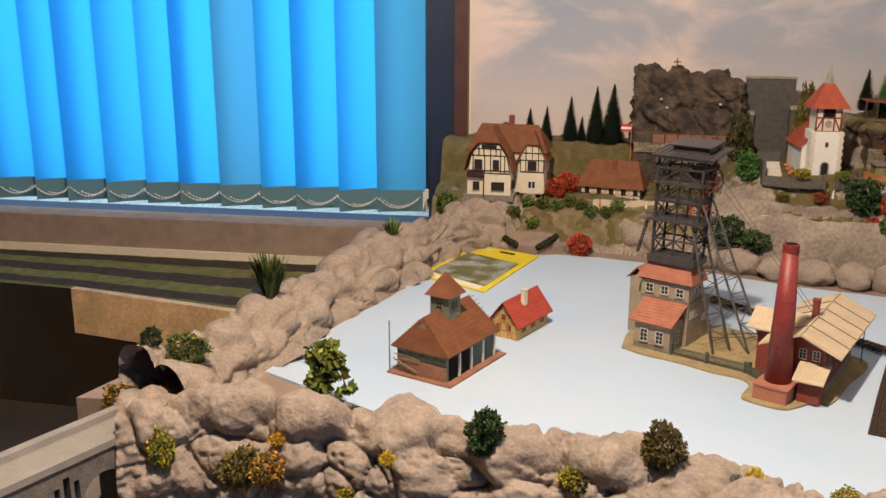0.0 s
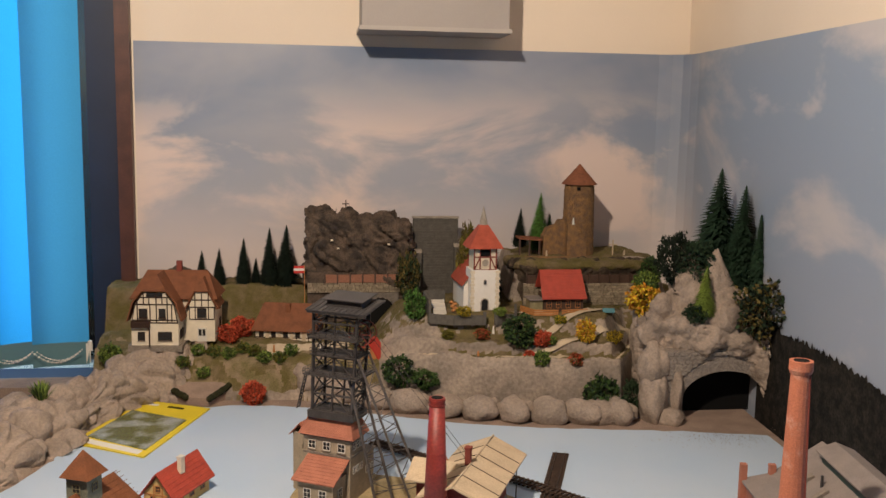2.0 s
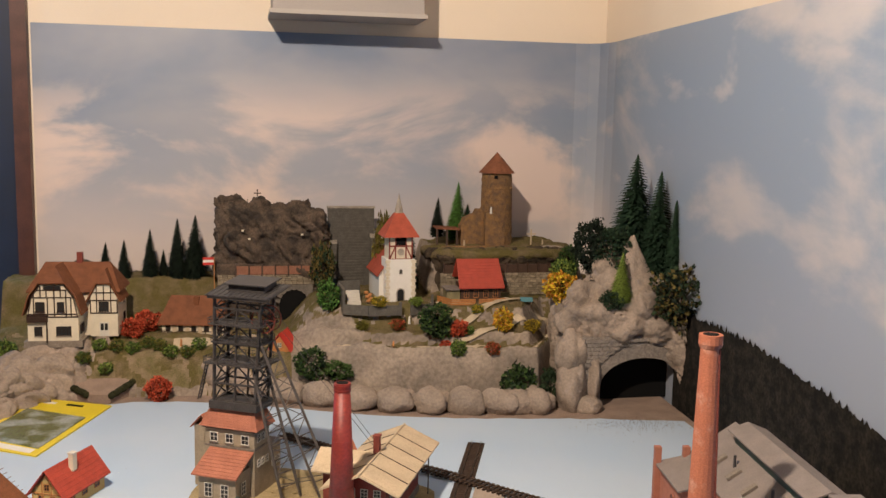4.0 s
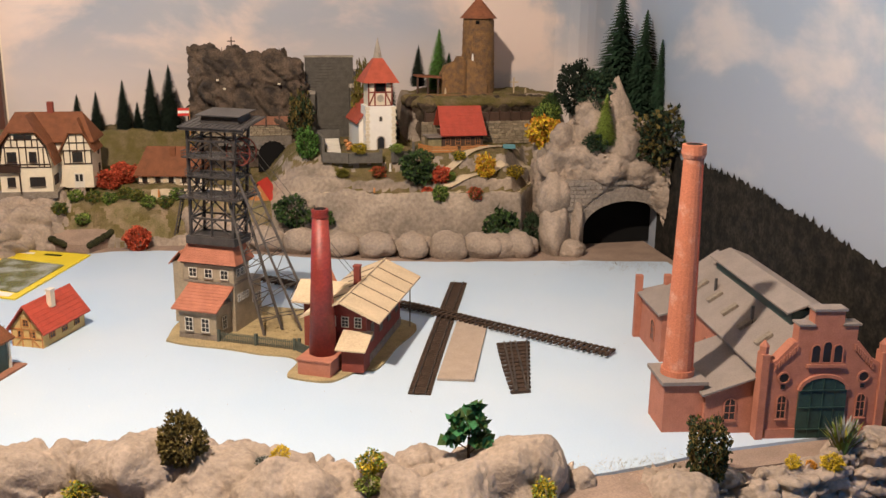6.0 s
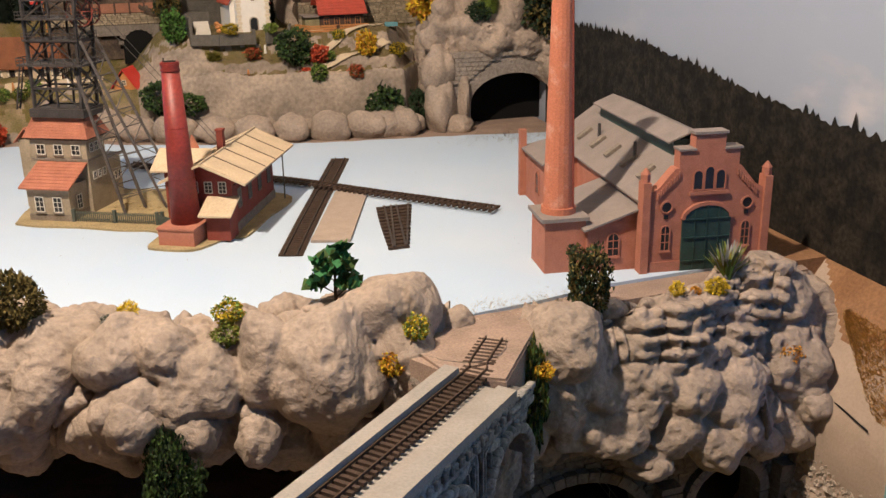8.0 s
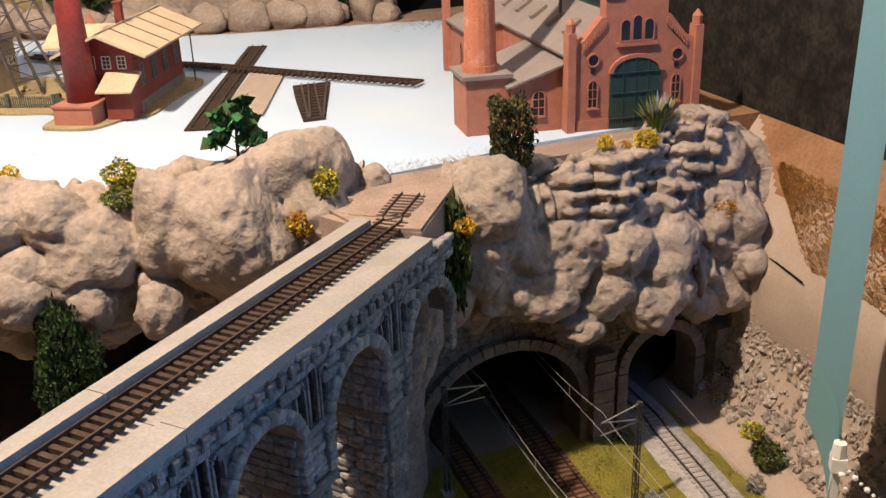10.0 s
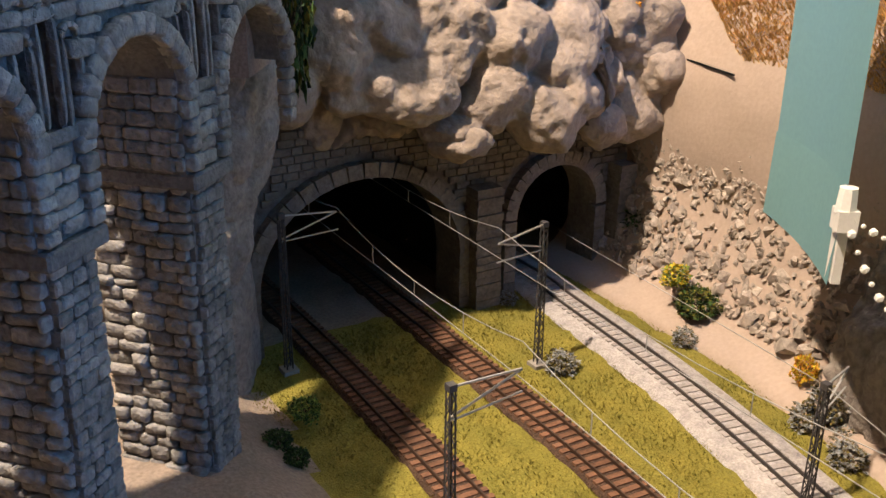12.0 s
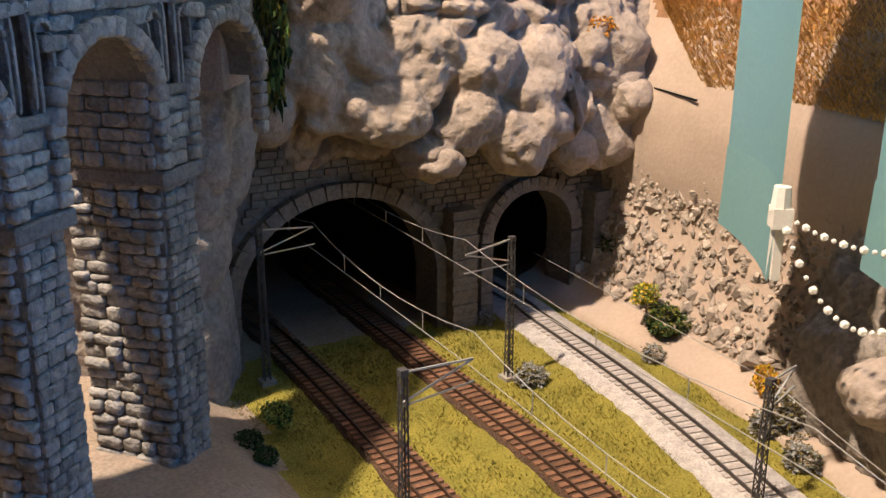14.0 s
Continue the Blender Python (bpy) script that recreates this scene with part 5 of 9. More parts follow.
def window(parent, m, w, h, frame_mat, bars=(1, 1), arch=False, t=0.0007, name="window", sill=None):
    """A window with its frame, glazing bars and pane, centred on m's foot."""
    bm = B()
    n = 8
    if arch:
        pts = [(-w / 2, 0), (-w / 2, h - w / 2)] + [(-w / 2 * math.cos(math.pi * k / n), h - w / 2 + w / 2 * math.sin(math.pi * k / n)) for k in range(1, n)] + [(w / 2, h - w / 2), (w / 2, 0)]
    else:
        pts = [(-w / 2, 0), (-w / 2, h), (w / 2, h), (w / 2, 0)]
    for a, b in zip(pts, pts[1:] + pts[:1]):
        beam(bm, (a[0], -0.0006, a[1]), (b[0], -0.0006, b[1]), t * 1.5)
    for k in range(bars[0]):
        x = -w / 2 + w * (k + 1) / (bars[0] + 1)
        beam(bm, (x, -0.0004, 0), (x, -0.0004, h), t)
    for k in range(bars[1]):
        z = h * (k + 1) / (bars[1] + 1)
        beam(bm, (-w / 2, -0.0004, z), (w / 2, -0.0004, z), t)
    ob = part(name, bm, frame_mat, parent)
    ob.matrix_local = m
    pane_mesh = mesh("pane", slab(B(), pts, -0.0003, 0.0004), M["glassdark"])
    part("pane", pane_mesh, None, ob)
    if sill:
        part("sill", box(B(), -w / 2 - 0.0015, -0.0022, -0.0022, w / 2 + 0.0015, 0, -0.0006), sill, ob)
    return ob


def gable_roof(bm, x0, x1, y0, y1, z0, z1, over=0.004, t=0.0022, ridge="y", hip=0.0):
    """Two sloping slabs that meet in a ridge along y or x; hip cuts the ends back."""
    if ridge == "x":
        pts = [((y0, x0), (y1, x1))]
    c = (x0 + x1) / 2 if ridge == "y" else (y0 + y1) / 2
    half = ((x1 - x0) if ridge == "y" else (y1 - y0)) / 2 + over
    a0, a1 = (y0 - over, y1 + over) if ridge == "y" else (x0 - over, x1 + over)
    drop = (z1 - z0) * over / (half - over)

    def put(s, a, z):
        return (c + s, a, z) if ridge == "y" else (a, c + s, z)

    for side in (-1, 1):
        low = z0 - drop
        top = [put(side * half, a0, low), put(side * half, a1, low), put(0, a1 - hip, z1), put(0, a0 + hip, z1)]
        v = [bm.verts.new(p) for p in top] + [bm.verts.new((p[0], p[1], p[2] + t)) for p in top]
        for q in ((3, 2, 1, 0), (4, 5, 6, 7), (0, 1, 5, 4), (1, 2, 6, 5), (2, 3, 7, 6), (3, 0, 4, 7)):
            bm.faces.new([v[i] for i in q])
    if hip:
        for a, s in ((a0, 1), (a1, -1)):
            p = [put(-half, a, z0 - drop), put(half, a, z0 - drop), put(0, a + s * hip, z1)]
            v = [bm.verts.new(q) for q in p] + [bm.verts.new((q[0], q[1], q[2] + t)) for q in p]
            for q in ((0, 1, 2), (5, 4, 3), (0, 3, 4, 1), (1, 4, 5, 2), (2, 5, 3, 0)):
                bm.faces.new([v[i] for i in q])
    return bm


def tile_rows(roof, x0, x1, y0, y1, z0, z1, n, ridge="y", over=0.004):
    """Thin raised courses on both slopes of a gable roof."""
    c = (x0 + x1) / 2 if ridge == "y" else (y0 + y1) / 2
    half = ((x1 - x0) if ridge == "y" else (y1 - y0)) / 2 + over
    a0, a1 = (y0 - over, y1 + over) if ridge == "y" else (x0 - over, x1 + over)
    drop = (z1 - z0) * over / (half - over)
    for side in (-1, 1):
        for k in range(n):
            f = (k + 0.5) / n
            s = side * half * (1 - f)
            z = z0 - drop + (z1 - z0 + drop) * f + 0.0023
            p, q = ((c + s, a0, z), (c + s, a1, z)) if ridge == "y" else ((a0, c + s, z), (a1, c + s, z))
            part("tile_course", beam(B(), p, q, 0.0007), roof.data.materials[0], roof)
    return roof


def gable_walls(bm, x0, x1, y0, y1, z0, z1, top, ridge="y"):
    """Four walls with two gables as one solid body."""
    if ridge == "y":
        slab(bm, [(x0, z0), (x1, z0), (x1, z1), ((x0 + x1) / 2, top), (x0, z1)], y0, y1)
    else:
        c = (y0 + y1) / 2
        f = [bm.verts.new((x0, y, z)) for y, z in ((y0, z0), (y1, z0), (y1, z1), (c, top), (y0, z1))]
        b = [bm.verts.new((x1, y, z)) for y, z in ((y0, z0), (y1, z0), (y1, z1), (c, top), (y0, z1))]
        bm.faces.new(f)
        bm.faces.new(b[::-1])
        for k in range(5):
            bm.faces.new((f[k], f[(k + 1) % 5], b[(k + 1) % 5], b[k]))
    return bm


def timbers(parent, m, lines, w=0.0016, mat="timberdark"):
    for a, b, c, d in lines:
        ob = part("timber_beam", beam(B(), (a, -0.0003, b), (c, -0.0003, d), w, 0.0012), M[mat], parent)
        ob.matrix_local = m


# engine shed of orange brick
sh = thing("engine_shed", "orange brick engine shed with stepped gable, green gate and grey roofs", "engine shed", (0.808, 1.052, 0), -8.5)
part("hall", gable_walls(B(), 0.0, 0.145, 0.0, 0.36, 0, 0.085, 0.135), M["brick"], sh)
roof = gable_roof(B(), 0.0, 0.145, 0.012, 0.36, 0.086, 0.136, 0.006)
part("roof", roof, M["greyroof"], sh, "grey slate roof")
mon = box(B(), 0.052, 0.05, 0.115, 0.093, 0.31, 0.143)
part("clerestory", mon, M["greendoor"], sh, "dark green glazed clerestory")
part("clerestory_roof", gable_roof(B(), 0.050, 0.095, 0.05, 0.31, 0.143, 0.152, 0.007), M["greyroof"], sh, "grey clerestory roof")
for k in range(5):
    y = 0.055 + k * 0.058
    bm = B()
    for s in (0.020,):
        box(bm, -0.002, -0.005, 0, 0.022, 0.005, 0.004)
    ob = part("roof_vent", bm, M["stoneplinth"], sh)
    ob.matrix_local = Matrix.Translation((0.014, y, 0.0985)) @ Matrix.Rotation(-math.atan2(0.05, 0.0725), 4, "Y")
for x, y, h in ((0.028, 0.11, 0.03), (0.03, 0.25, 0.026)):
    part("roof_pipe", cone(B(), x, y, 0.10, 0.10 + h, 0.0022, 0.0022, 8), M["steel"], sh)
# stepped gable front
G = [(0, 0), (0.145, 0), (0.145, 0.092), (0.131, 0.10), (0.112, 0.122), (0.109, 0.122), (0.109, 0.142), (0.091, 0.142), (0.091, 0.160), (0.055, 0.160), (0.055, 0.142), (0.037, 0.142), (0.037, 0.122), (0.033, 0.122), (0.014, 0.10), (0, 0.092)]
part("gable", slab(B(), G, -0.004, 0.012), M["brick"], sh)
bm = box(B(), 0.053, -0.006, 0.160, 0.093, 0.014, 0.163)
box(bm, 0.108, -0.006, 0.142, 0.112, 0.014, 0.1445)
box(bm, 0.036, -0.006, 0.142, 0.056, 0.014, 0.1445)
box(bm, 0.090, -0.006, 0.142, 0.110, 0.014, 0.1445)
part("coping", bm, M["greyroof"], sh, "grey coping stones")
for x in (-0.001, 0.146):
    bm = box(B(), x - 0.0045, -0.008, 0, x + 0.0045, 0.008, 0.108)
    cone(bm, x, 0.0, 0.108, 0.117, 0.0055, 0.0055, 6)
    cone(bm, x, 0.0, 0.117, 0.124, 0.006, 0.001, 6)
    part("corner_pier", bm, M["brick"], sh)
part("brick_course", box(B(), 0.006, -0.0055, 0, 0.139, 0.0, 0.012), M["brick"], sh)
for k in range(9):
    f = k / 8
    x = 0.012 + 0.024 * f
    z = 0.095 + 0.024 * f
    part("dentil", box(B(), x, -0.006, z - 0.008, x + 0.002, 0, z), M["brick"], sh)
    part("dentil", box(B(), 0.145 - x - 0.002, -0.006, z - 0.008, 0.145 - x, 0, z), M["brick"], sh)
pts = [(0.044, 0), (0.044, 0.062)] + [(0.0735 - 0.0295 * math.cos(math.pi * k / 10), 0.062 + 0.018 * math.sin(math.pi * k / 10)) for k in range(1, 10)] + [(0.103, 0.062), (0.103, 0)]
gate = part("gate", slab(B(), pts, -0.0065, 0.0), M["greendoor"], sh, "dark green double gate")
bm = B()
for a, b in zip(pts[1:-1], pts[2:-1]):
    beam(bm, (a[0], -0.006, a[1]), (b[0], -0.006, b[1]), 0.004)
part("gate_arch", bm, M["brick"], sh)
for x in (0.059, 0.0735, 0.088):
    part("gate_batten", beam(B(), (x, -0.007, 0), (x, -0.007, 0.076), 0.0012), M["greendoor"], gate)
for z in (0.012, 0.040, 0.062):
    part("gate_rail", beam(B(), (0.045, -0.0076, z), (0.102, -0.0076, z), 0.0012), M["greendoor"], gate)
for x in (0.024, 0.122):
    window(sh, facing(x, -0.005, 0.026, 0), 0.011, 0.030, M["brick"], (1, 2), True, 0.0009, sill=M["brick"])
    ring = B()
    bmesh.ops.create_circle(ring, cap_ends=True, segments=14, radius=0.0062, matrix=pose(x, -0.0052, 0.078, 90))
    part("round_window", ring, M["glassdark"], sh)
    ring = B()
    for k in range(14):
        a, b = 2 * math.pi * k / 14, 2 * math.pi * (k + 1) / 14
        beam(ring, (x + 0.0068 * math.cos(a), -0.0055, 0.078 + 0.0068 * math.sin(a)), (x + 0.0068 * math.cos(b), -0.0055, 0.078 + 0.0068 * math.sin(b)), 0.0018)
    part("round_frame", ring, M["brick"], sh)
    part("slot", box(B(), x - 0.0025, -0.0052, 0.064, x + 0.0025, -0.003, 0.0685), M["glassdark"], sh)
for x in (0.060, 0.0735, 0.087):
    window(sh, facing(x, -0.005, 0.096, 0), 0.0115, 0.027 if x == 0.0735 else 0.023, M["brick"], (0, 0), True, 0.0009)
part("window_sill", box(B(), 0.050, -0.0075, 0.0905, 0.097, -0.003, 0.0945), M["brick"], sh)
# aisle with lean-to roof
bm = B()
slab(bm, [(-0.063, 0), (0.0, 0), (0.0, 0.073), (-0.063, 0.052)], 0.012, 0.145)
part("aisle", bm, M["brick"], sh)
bm = B()
slab(bm, [(-0.069, 0.051), (0.001, 0.0745), (0.001, 0.077), (-0.069, 0.0535)], 0.005, 0.15)
part("aisle_roof", bm, M["greyroof"], sh, "grey lean-to roof")
bm = B()
slab(bm, [(-0.045, 0), (0.0, 0), (0.0, 0.082), (-0.045, 0.072)], 0.25, 0.36)
part("rear_wing", bm, M["brick"], sh)
bm = B()
slab(bm, [(-0.052, 0.071), (0.001, 0.083), (0.001, 0.086), (-0.052, 0.074)], 0.245, 0.366)
part("rear_roof", bm, M["greyroof"], sh, "grey lean-to roof")
window(sh, facing(-0.032, 0.0115, 0.018, 0), 0.014, 0.028, M["brick"], (1, 2), True, 0.0009, sill=M["brick"])
window(sh, facing(-0.0635, 0.03, 0.014, -90), 0.009, 0.026, M["brick"], (0, 2), True, 0.0009)
window(sh, facing(-0.0455, 0.29, 0.02, -90), 0.016, 0.032, M["brick"], (1, 2), True, 0.0009)
window(sh, facing(-0.0005, 0.19, 0.03, -90), 0.012, 0.03, M["brick"], (1, 2), True, 0.0009)
# chimney on its block
bm = box(B(), -0.112, 0.018, 0, -0.063, 0.075, 0.062)
part("chimney_block", bm, M["brick"], sh)
part("block_roof", box(B(), -0.116, 0.014, 0.062, -0.060, 0.079, 0.0665), M["greyroof"], sh, "grey roof plate")
M["chimbrick"] = material("weathered_orange_brick", (0.47, 0.17, 0.10), 0.8, 0.2, 45, 0.4, 500, second=(0.56, 0.29, 0.21), where=0.62, soft=0.08)
bm = cone(B(), -0.0885, 0.045, 0.066, 0.335, 0.0185, 0.0115, 18)
part("chimney", bm, M["chimbrick"], sh, "tall tapering brick chimney")
bm = cone(B(), -0.0885, 0.045, 0.333, 0.338, 0.0125, 0.0145, 18)
cone(bm, -0.0885, 0.045, 0.338, 0.349, 0.0145, 0.0142, 18)
cone(bm, -0.0885, 0.045, 0.066, 0.074, 0.0205, 0.0205, 18)
part("chimney_head", bm, M["chimbrick"], sh)
part("chimney_flue", cone(B(), -0.0885, 0.045, 0.3485, 0.3495, 0.0095, 0.0095, 14), M["black"], sh)
bm = beam(B(), (-0.0885 + 0.014, 0.045 - 0.0135, 0.066), (-0.0885 + 0.0085, 0.045 - 0.0085, 0.335), 0.0016)
part("lightning_rod", bm, M["redbrick"], sh)
for x, y in ((-0.049, 0.362), (-0.004, 0.362)):
    part("rear_pier", box(B(), x - 0.005, y - 0.005, 0, x + 0.005, y + 0.005, 0.10), M["brick"], sh)

# mine with headframe
mine = thing("mine_works", "colliery model with tiled tower, steel headframe, fence and brick chimney", "mine building", (0.116, 1.543, 0), -30)
# local axes: x along the front, y away from the front
plate = [(-0.012, -0.020), (0.03, -0.026), (0.09, -0.022), (0.15, -0.026), (0.195, -0.022), (0.216, -0.040), (0.222, -0.082), (0.236, -0.094), (0.285, -0.092), (0.302, -0.066), (0.312, -0.036), (0.334, -0.024), (0.33, 0.06), (0.322, 0.175), (0.20, 0.19), (0.02, 0.17), (-0.04, 0.12), (-0.038, 0.05)]
part("base", prism(B(), [tuple(p) for p in spline(plate + plate[:1], 90)[:-1]], 0, 0.003), M["plate"], mine, "sandy base plate")
part("front_annex", box(B(), 0, 0, 0.003, 0.064, 0.046, 0.052), M["greywall"], mine)
part("annex_plinth", box(B(), -0.0008, -0.0008, 0.003, 0.0648, 0.046, 0.012), M["stoneplinth"], mine)


def sheet(low_y, low_z, top_y, top_z, x0, x1, t=0.0022):
    """A lean-to roof slab that climbs from low_y to top_y."""
    bm = B()
    f = [(x0, low_y, low_z), (x1, low_y, low_z), (x1, top_y, top_z), (x0, top_y, top_z)]
    v = [bm.verts.new(p) for p in f] + [bm.verts.new((a, b, c + t)) for a, b, c in f]
    for q in ((3, 2, 1, 0), (4, 5, 6, 7), (0, 1, 5, 4), (1, 2, 6, 5), (2, 3, 7, 6), (3, 0, 4, 7)):
        bm.faces.new([v[i] for i in q])
    return bm


roof = part("annex_roof", sheet(-0.008, 0.049, 0.046, 0.0745, -0.008, 0.070), M["salmonroof"], mine, "salmon tiled lean-to roof")
for k in range(8):
    y = -0.004 + k * 0.0064
    z = 0.0515 + (y + 0.008) * 0.472
    part("tile_course", beam(B(), (-0.008, y, z), (0.070, y, z), 0.0006), M["salmonroof"], roof)
part("tower", box(B(), -0.016, 0.046, 0.003, 0.071, 0.094, 0.114), M["greywall"], mine)
part("cornice", box(B(), -0.017, 0.045, 0.078, 0.072, 0.095, 0.0815), M["stoneplinth"], mine)
part("back_wing", box(B(), 0.004, 0.094, 0.003, 0.0705, 0.132, 0.070), M["greywall"], mine)
part("wing_roof", box(B(), 0.001, 0.094, 0.070, 0.0735, 0.136, 0.0725), M["greyroof"], mine)
bm = B()
lo = [(-0.023, 0.039, 0.1115), (0.079, 0.039, 0.1115), (0.079, 0.100, 0.1115), (-0.023, 0.100, 0.1115)]
hi = [(-0.010, 0.052, 0.140), (0.068, 0.052, 0.140), (0.068, 0.088, 0.140), (-0.010, 0.088, 0.140)]
a, b = [bm.verts.new(p) for p in lo], [bm.verts.new(p) for p in hi]
bm.faces.new(b)
bm.faces.new(a[::-1])
for k in range(4):
    bm.faces.new((a[k], a[(k + 1) % 4], b[(k + 1) % 4], b[k]))
roof = part("tower_roof", bm, M["salmonroof"], mine, "salmon tiled hip roof")
for k in range(1, 8):
    ring = [Vector(l).lerp(Vector(h), k / 8) for l, h in zip(lo, hi)]
    for i in range(4):
        part("tile_course", beam(B(), ring[i], ring[(i + 1) % 4], 0.0007), M["salmonroof"], roof)
part("eave_board", box(B(), -0.020, 0.042, 0.1085, 0.076, 0.097, 0.1112), M["darkwood"], mine)
for x in (0.018, 0.046):
    window(mine, facing(x, -0.0012, 0.016, 0), 0.013, 0.021, M["whitewood"], (1, 2), sill=M["stoneplinth"])
for x in (0.0, 0.0275, 0.055):
    window(mine, facing(x, 0.0455, 0.087, 0), 0.013, 0.014, M["whitewood"], (1, 1), sill=M["stoneplinth"])
for y in (0.058, 0.071, 0.084):
    window(mine, facing(0.0715, y, 0.090, 90), 0.009, 0.012, M["whitewood"], (1, 1))
    window(mine, facing(0.0715, y, 0.050, 90), 0.008, 0.011, M["whitewood"], (1, 1))
for y in (0.104, 0.114, 0.124):
    window(mine, facing(0.071, y, 0.036, 90), 0.006, 0.012, M["whitewood"], (0, 1))
window(mine, facing(0.0645, 0.023, 0.016, 90), 0.012, 0.020, M["whitewood"], (1, 2))
part("side_turret", box(B(), -0.046, 0.062, 0.003, -0.016, 0.094, 0.104), M["greywall"], mine)
bm = gable_roof(B(), -0.046, -0.016, 0.062, 0.094, 0.104, 0.120, 0.005, 0.002)
part("turret_roof", bm, M["salmonroof"], mine, "salmon turret roof")
# headframe of lattice steel on a dark sole frame
cx, cy = 0.034, 0.070
base, topz = 0.140, 0.322
M["steeldark"] = material("worn_dark_steel", (0.075, 0.067, 0.064), 0.5, 0.25, 70, 0.15, metal=0.3)
M["rakesteel"] = material("grey_weathered_steel", (0.115, 0.10, 0.092), 0.6, 0.25, 70, 0.15, metal=0.2)


def corner_at(z, sx, sy):
    t = (z - base) / (topz - base)
    return (cx + 0.008 * t + sx * (0.036 + 0.004 * t), cy + sy * (0.020 + 0.001 * t), z)


FACES = (((-1, -1), (1, -1)), ((1, -1), (1, 1)), ((1, 1), (-1, 1)), ((-1, 1), (-1, -1)))
part("sole_frame", box(B(), cx - 0.042, cy - 0.026, 0.140, cx + 0.042, cy + 0.026, 0.152), M["steeldark"], mine, "dark sole frame of the headframe")
for sx in (-1, 1):
    for sy in (-1, 1):
        part("headframe_post", beam(B(), corner_at(base, sx, sy), corner_at(topz, sx, sy), 0.0040), M["steeldark"], mine)
for sy in (-1, 1):
    mid = [((Vector(corner_at(z, -1, sy)) + Vector(corner_at(z, 1, sy))) / 2) for z in (base, topz)]
    part("headframe_post", beam(B(), mid[0], mid[1], 0.0026), M["steeldark"], mine)
levels = [0.152, 0.180, 0.213, 0.244, 0.275, 0.300, 0.318]
for z in levels:
    for (a, b), (c, d) in FACES:
        part("girt", beam(B(), corner_at(z, a, b), corner_at(z, c, d), 0.0028), M["steeldark"], mine)
for z0, z1 in zip(levels, levels[1:]):
    for (a, b), (c, d) in FACES:
        p0, p1 = Vector(corner_at(z0, a, b)), Vector(corner_at(z0, c, d))
        q0, q1 = Vector(corner_at(z1, a, b)), Vector(corner_at(z1, c, d))
        if a == c:
            part("cross_brace", beam(B(), p0, q1, 0.0018), M["steeldark"], mine)
            part("cross_brace", beam(B(), p1, q0, 0.0018), M["steeldark"], mine)
        else:
            part("cross_brace", beam(B(), p0, (q0 + q1) / 2, 0.0018), M["steeldark"], mine)
            part("cross_brace", beam(B(), p1, (q0 + q1) / 2, 0.0018), M["steeldark"], mine)
for z, rx, ry in ((0.213, 0.050, 0.032), (0.275, 0.045, 0.030), (0.246, 0.042, 0.025)):
    ox = 0.008 * (z - base) / (topz - base) + cx
    plat = part("platform", box(B(), ox - rx, cy - ry, z - 0.0012, ox + rx, cy + ry, z + 0.0012), M["steeldark"], mine, "steel gallery platform")
    bm = B()
    for s in (-1, 1):
        for k in range(9):
            a = -1 + 2 * k / 8
            beam(bm, (ox + s * rx, cy + a * ry, z), (ox + s * rx, cy + a * ry, z + 0.010), 0.0007)
            beam(bm, (ox + a * rx, cy + s * ry, z), (ox + a * rx, cy + s * ry, z + 0.010), 0.0007)
        for h in (0.0055, 0.010):
            beam(bm, (ox + s * rx, cy - ry, z + h), (ox + s * rx, cy + ry, z + h), 0.0008)
            beam(bm, (ox - rx, cy + s * ry, z + h), (ox + rx, cy + s * ry, z + h), 0.0008)
    part("railing", bm, M["steeldark"], plat)
# stair climbing the outside
bm = B()
for y in (0.048, 0.056):
    beam(bm, (-0.030, y, 0.150), (-0.014, y, 0.213), 0.0016)
for k in range(11):
    f = (k + 0.5) / 11
    beam(bm, (-0.030 + 0.016 * f, 0.048, 0.150 + 0.063 * f), (-0.030 + 0.016 * f, 0.056, 0.150 + 0.063 * f), 0.0010, 0.0022)
part("stair", bm, M["steeldark"], mine, "steep outside stair")
part("headframe_roof", sheet(0.034, 0.3205, 0.106, 0.332, -0.006, 0.104, 0.0018), M["steel"], mine, "dark sheet roof over the winding wheels")
bm = B()
for k in range(12):
    x = -0.003 + k * 0.0095
    beam(bm, (x, 0.034, 0.3228), (x, 0.106, 0.3343), 0.0011)
part("roof_seams", bm, M["steel"], mine)
part("eave_beam", box(B(), -0.004, 0.036, 0.3165, 0.102, 0.039, 0.3205), M["steeldark"], mine)
part("lantern", box(B(), 0.022, 0.056, 0.326, 0.084, 0.096, 0.338), M["steeldark"], mine)
part("lantern_roof", sheet(0.050, 0.337, 0.102, 0.343, 0.016, 0.090, 0.0016), M["steel"], mine, "small upper sheet roof")
M["wheelred"] = material("rust_red_wheel_paint", (0.20, 0.045, 0.03), 0.5, 0.2, 60, 0)
for y in (cy - 0.010, cy + 0.010):
    bm = B()
    for k in range(20):
        a, b = 2 * math.pi * k / 20, 2 * math.pi * (k + 1) / 20
        beam(bm, (0.020 * math.cos(a), 0, 0.020 * math.sin(a)), (0.020 * math.cos(b), 0, 0.020 * math.sin(b)), 0.0017)
    for k in range(8):
        a = math.pi * k / 4
        beam(bm, (0, 0, 0), (0.020 * math.cos(a), 0, 0.020 * math.sin(a)), 0.0010)
    ob = part("winding_wheel", bm, M["wheelred"], mine, "rust-red spoked winding wheel")
    ob.matrix_local = Matrix.Translation((0.080, y, 0.284))
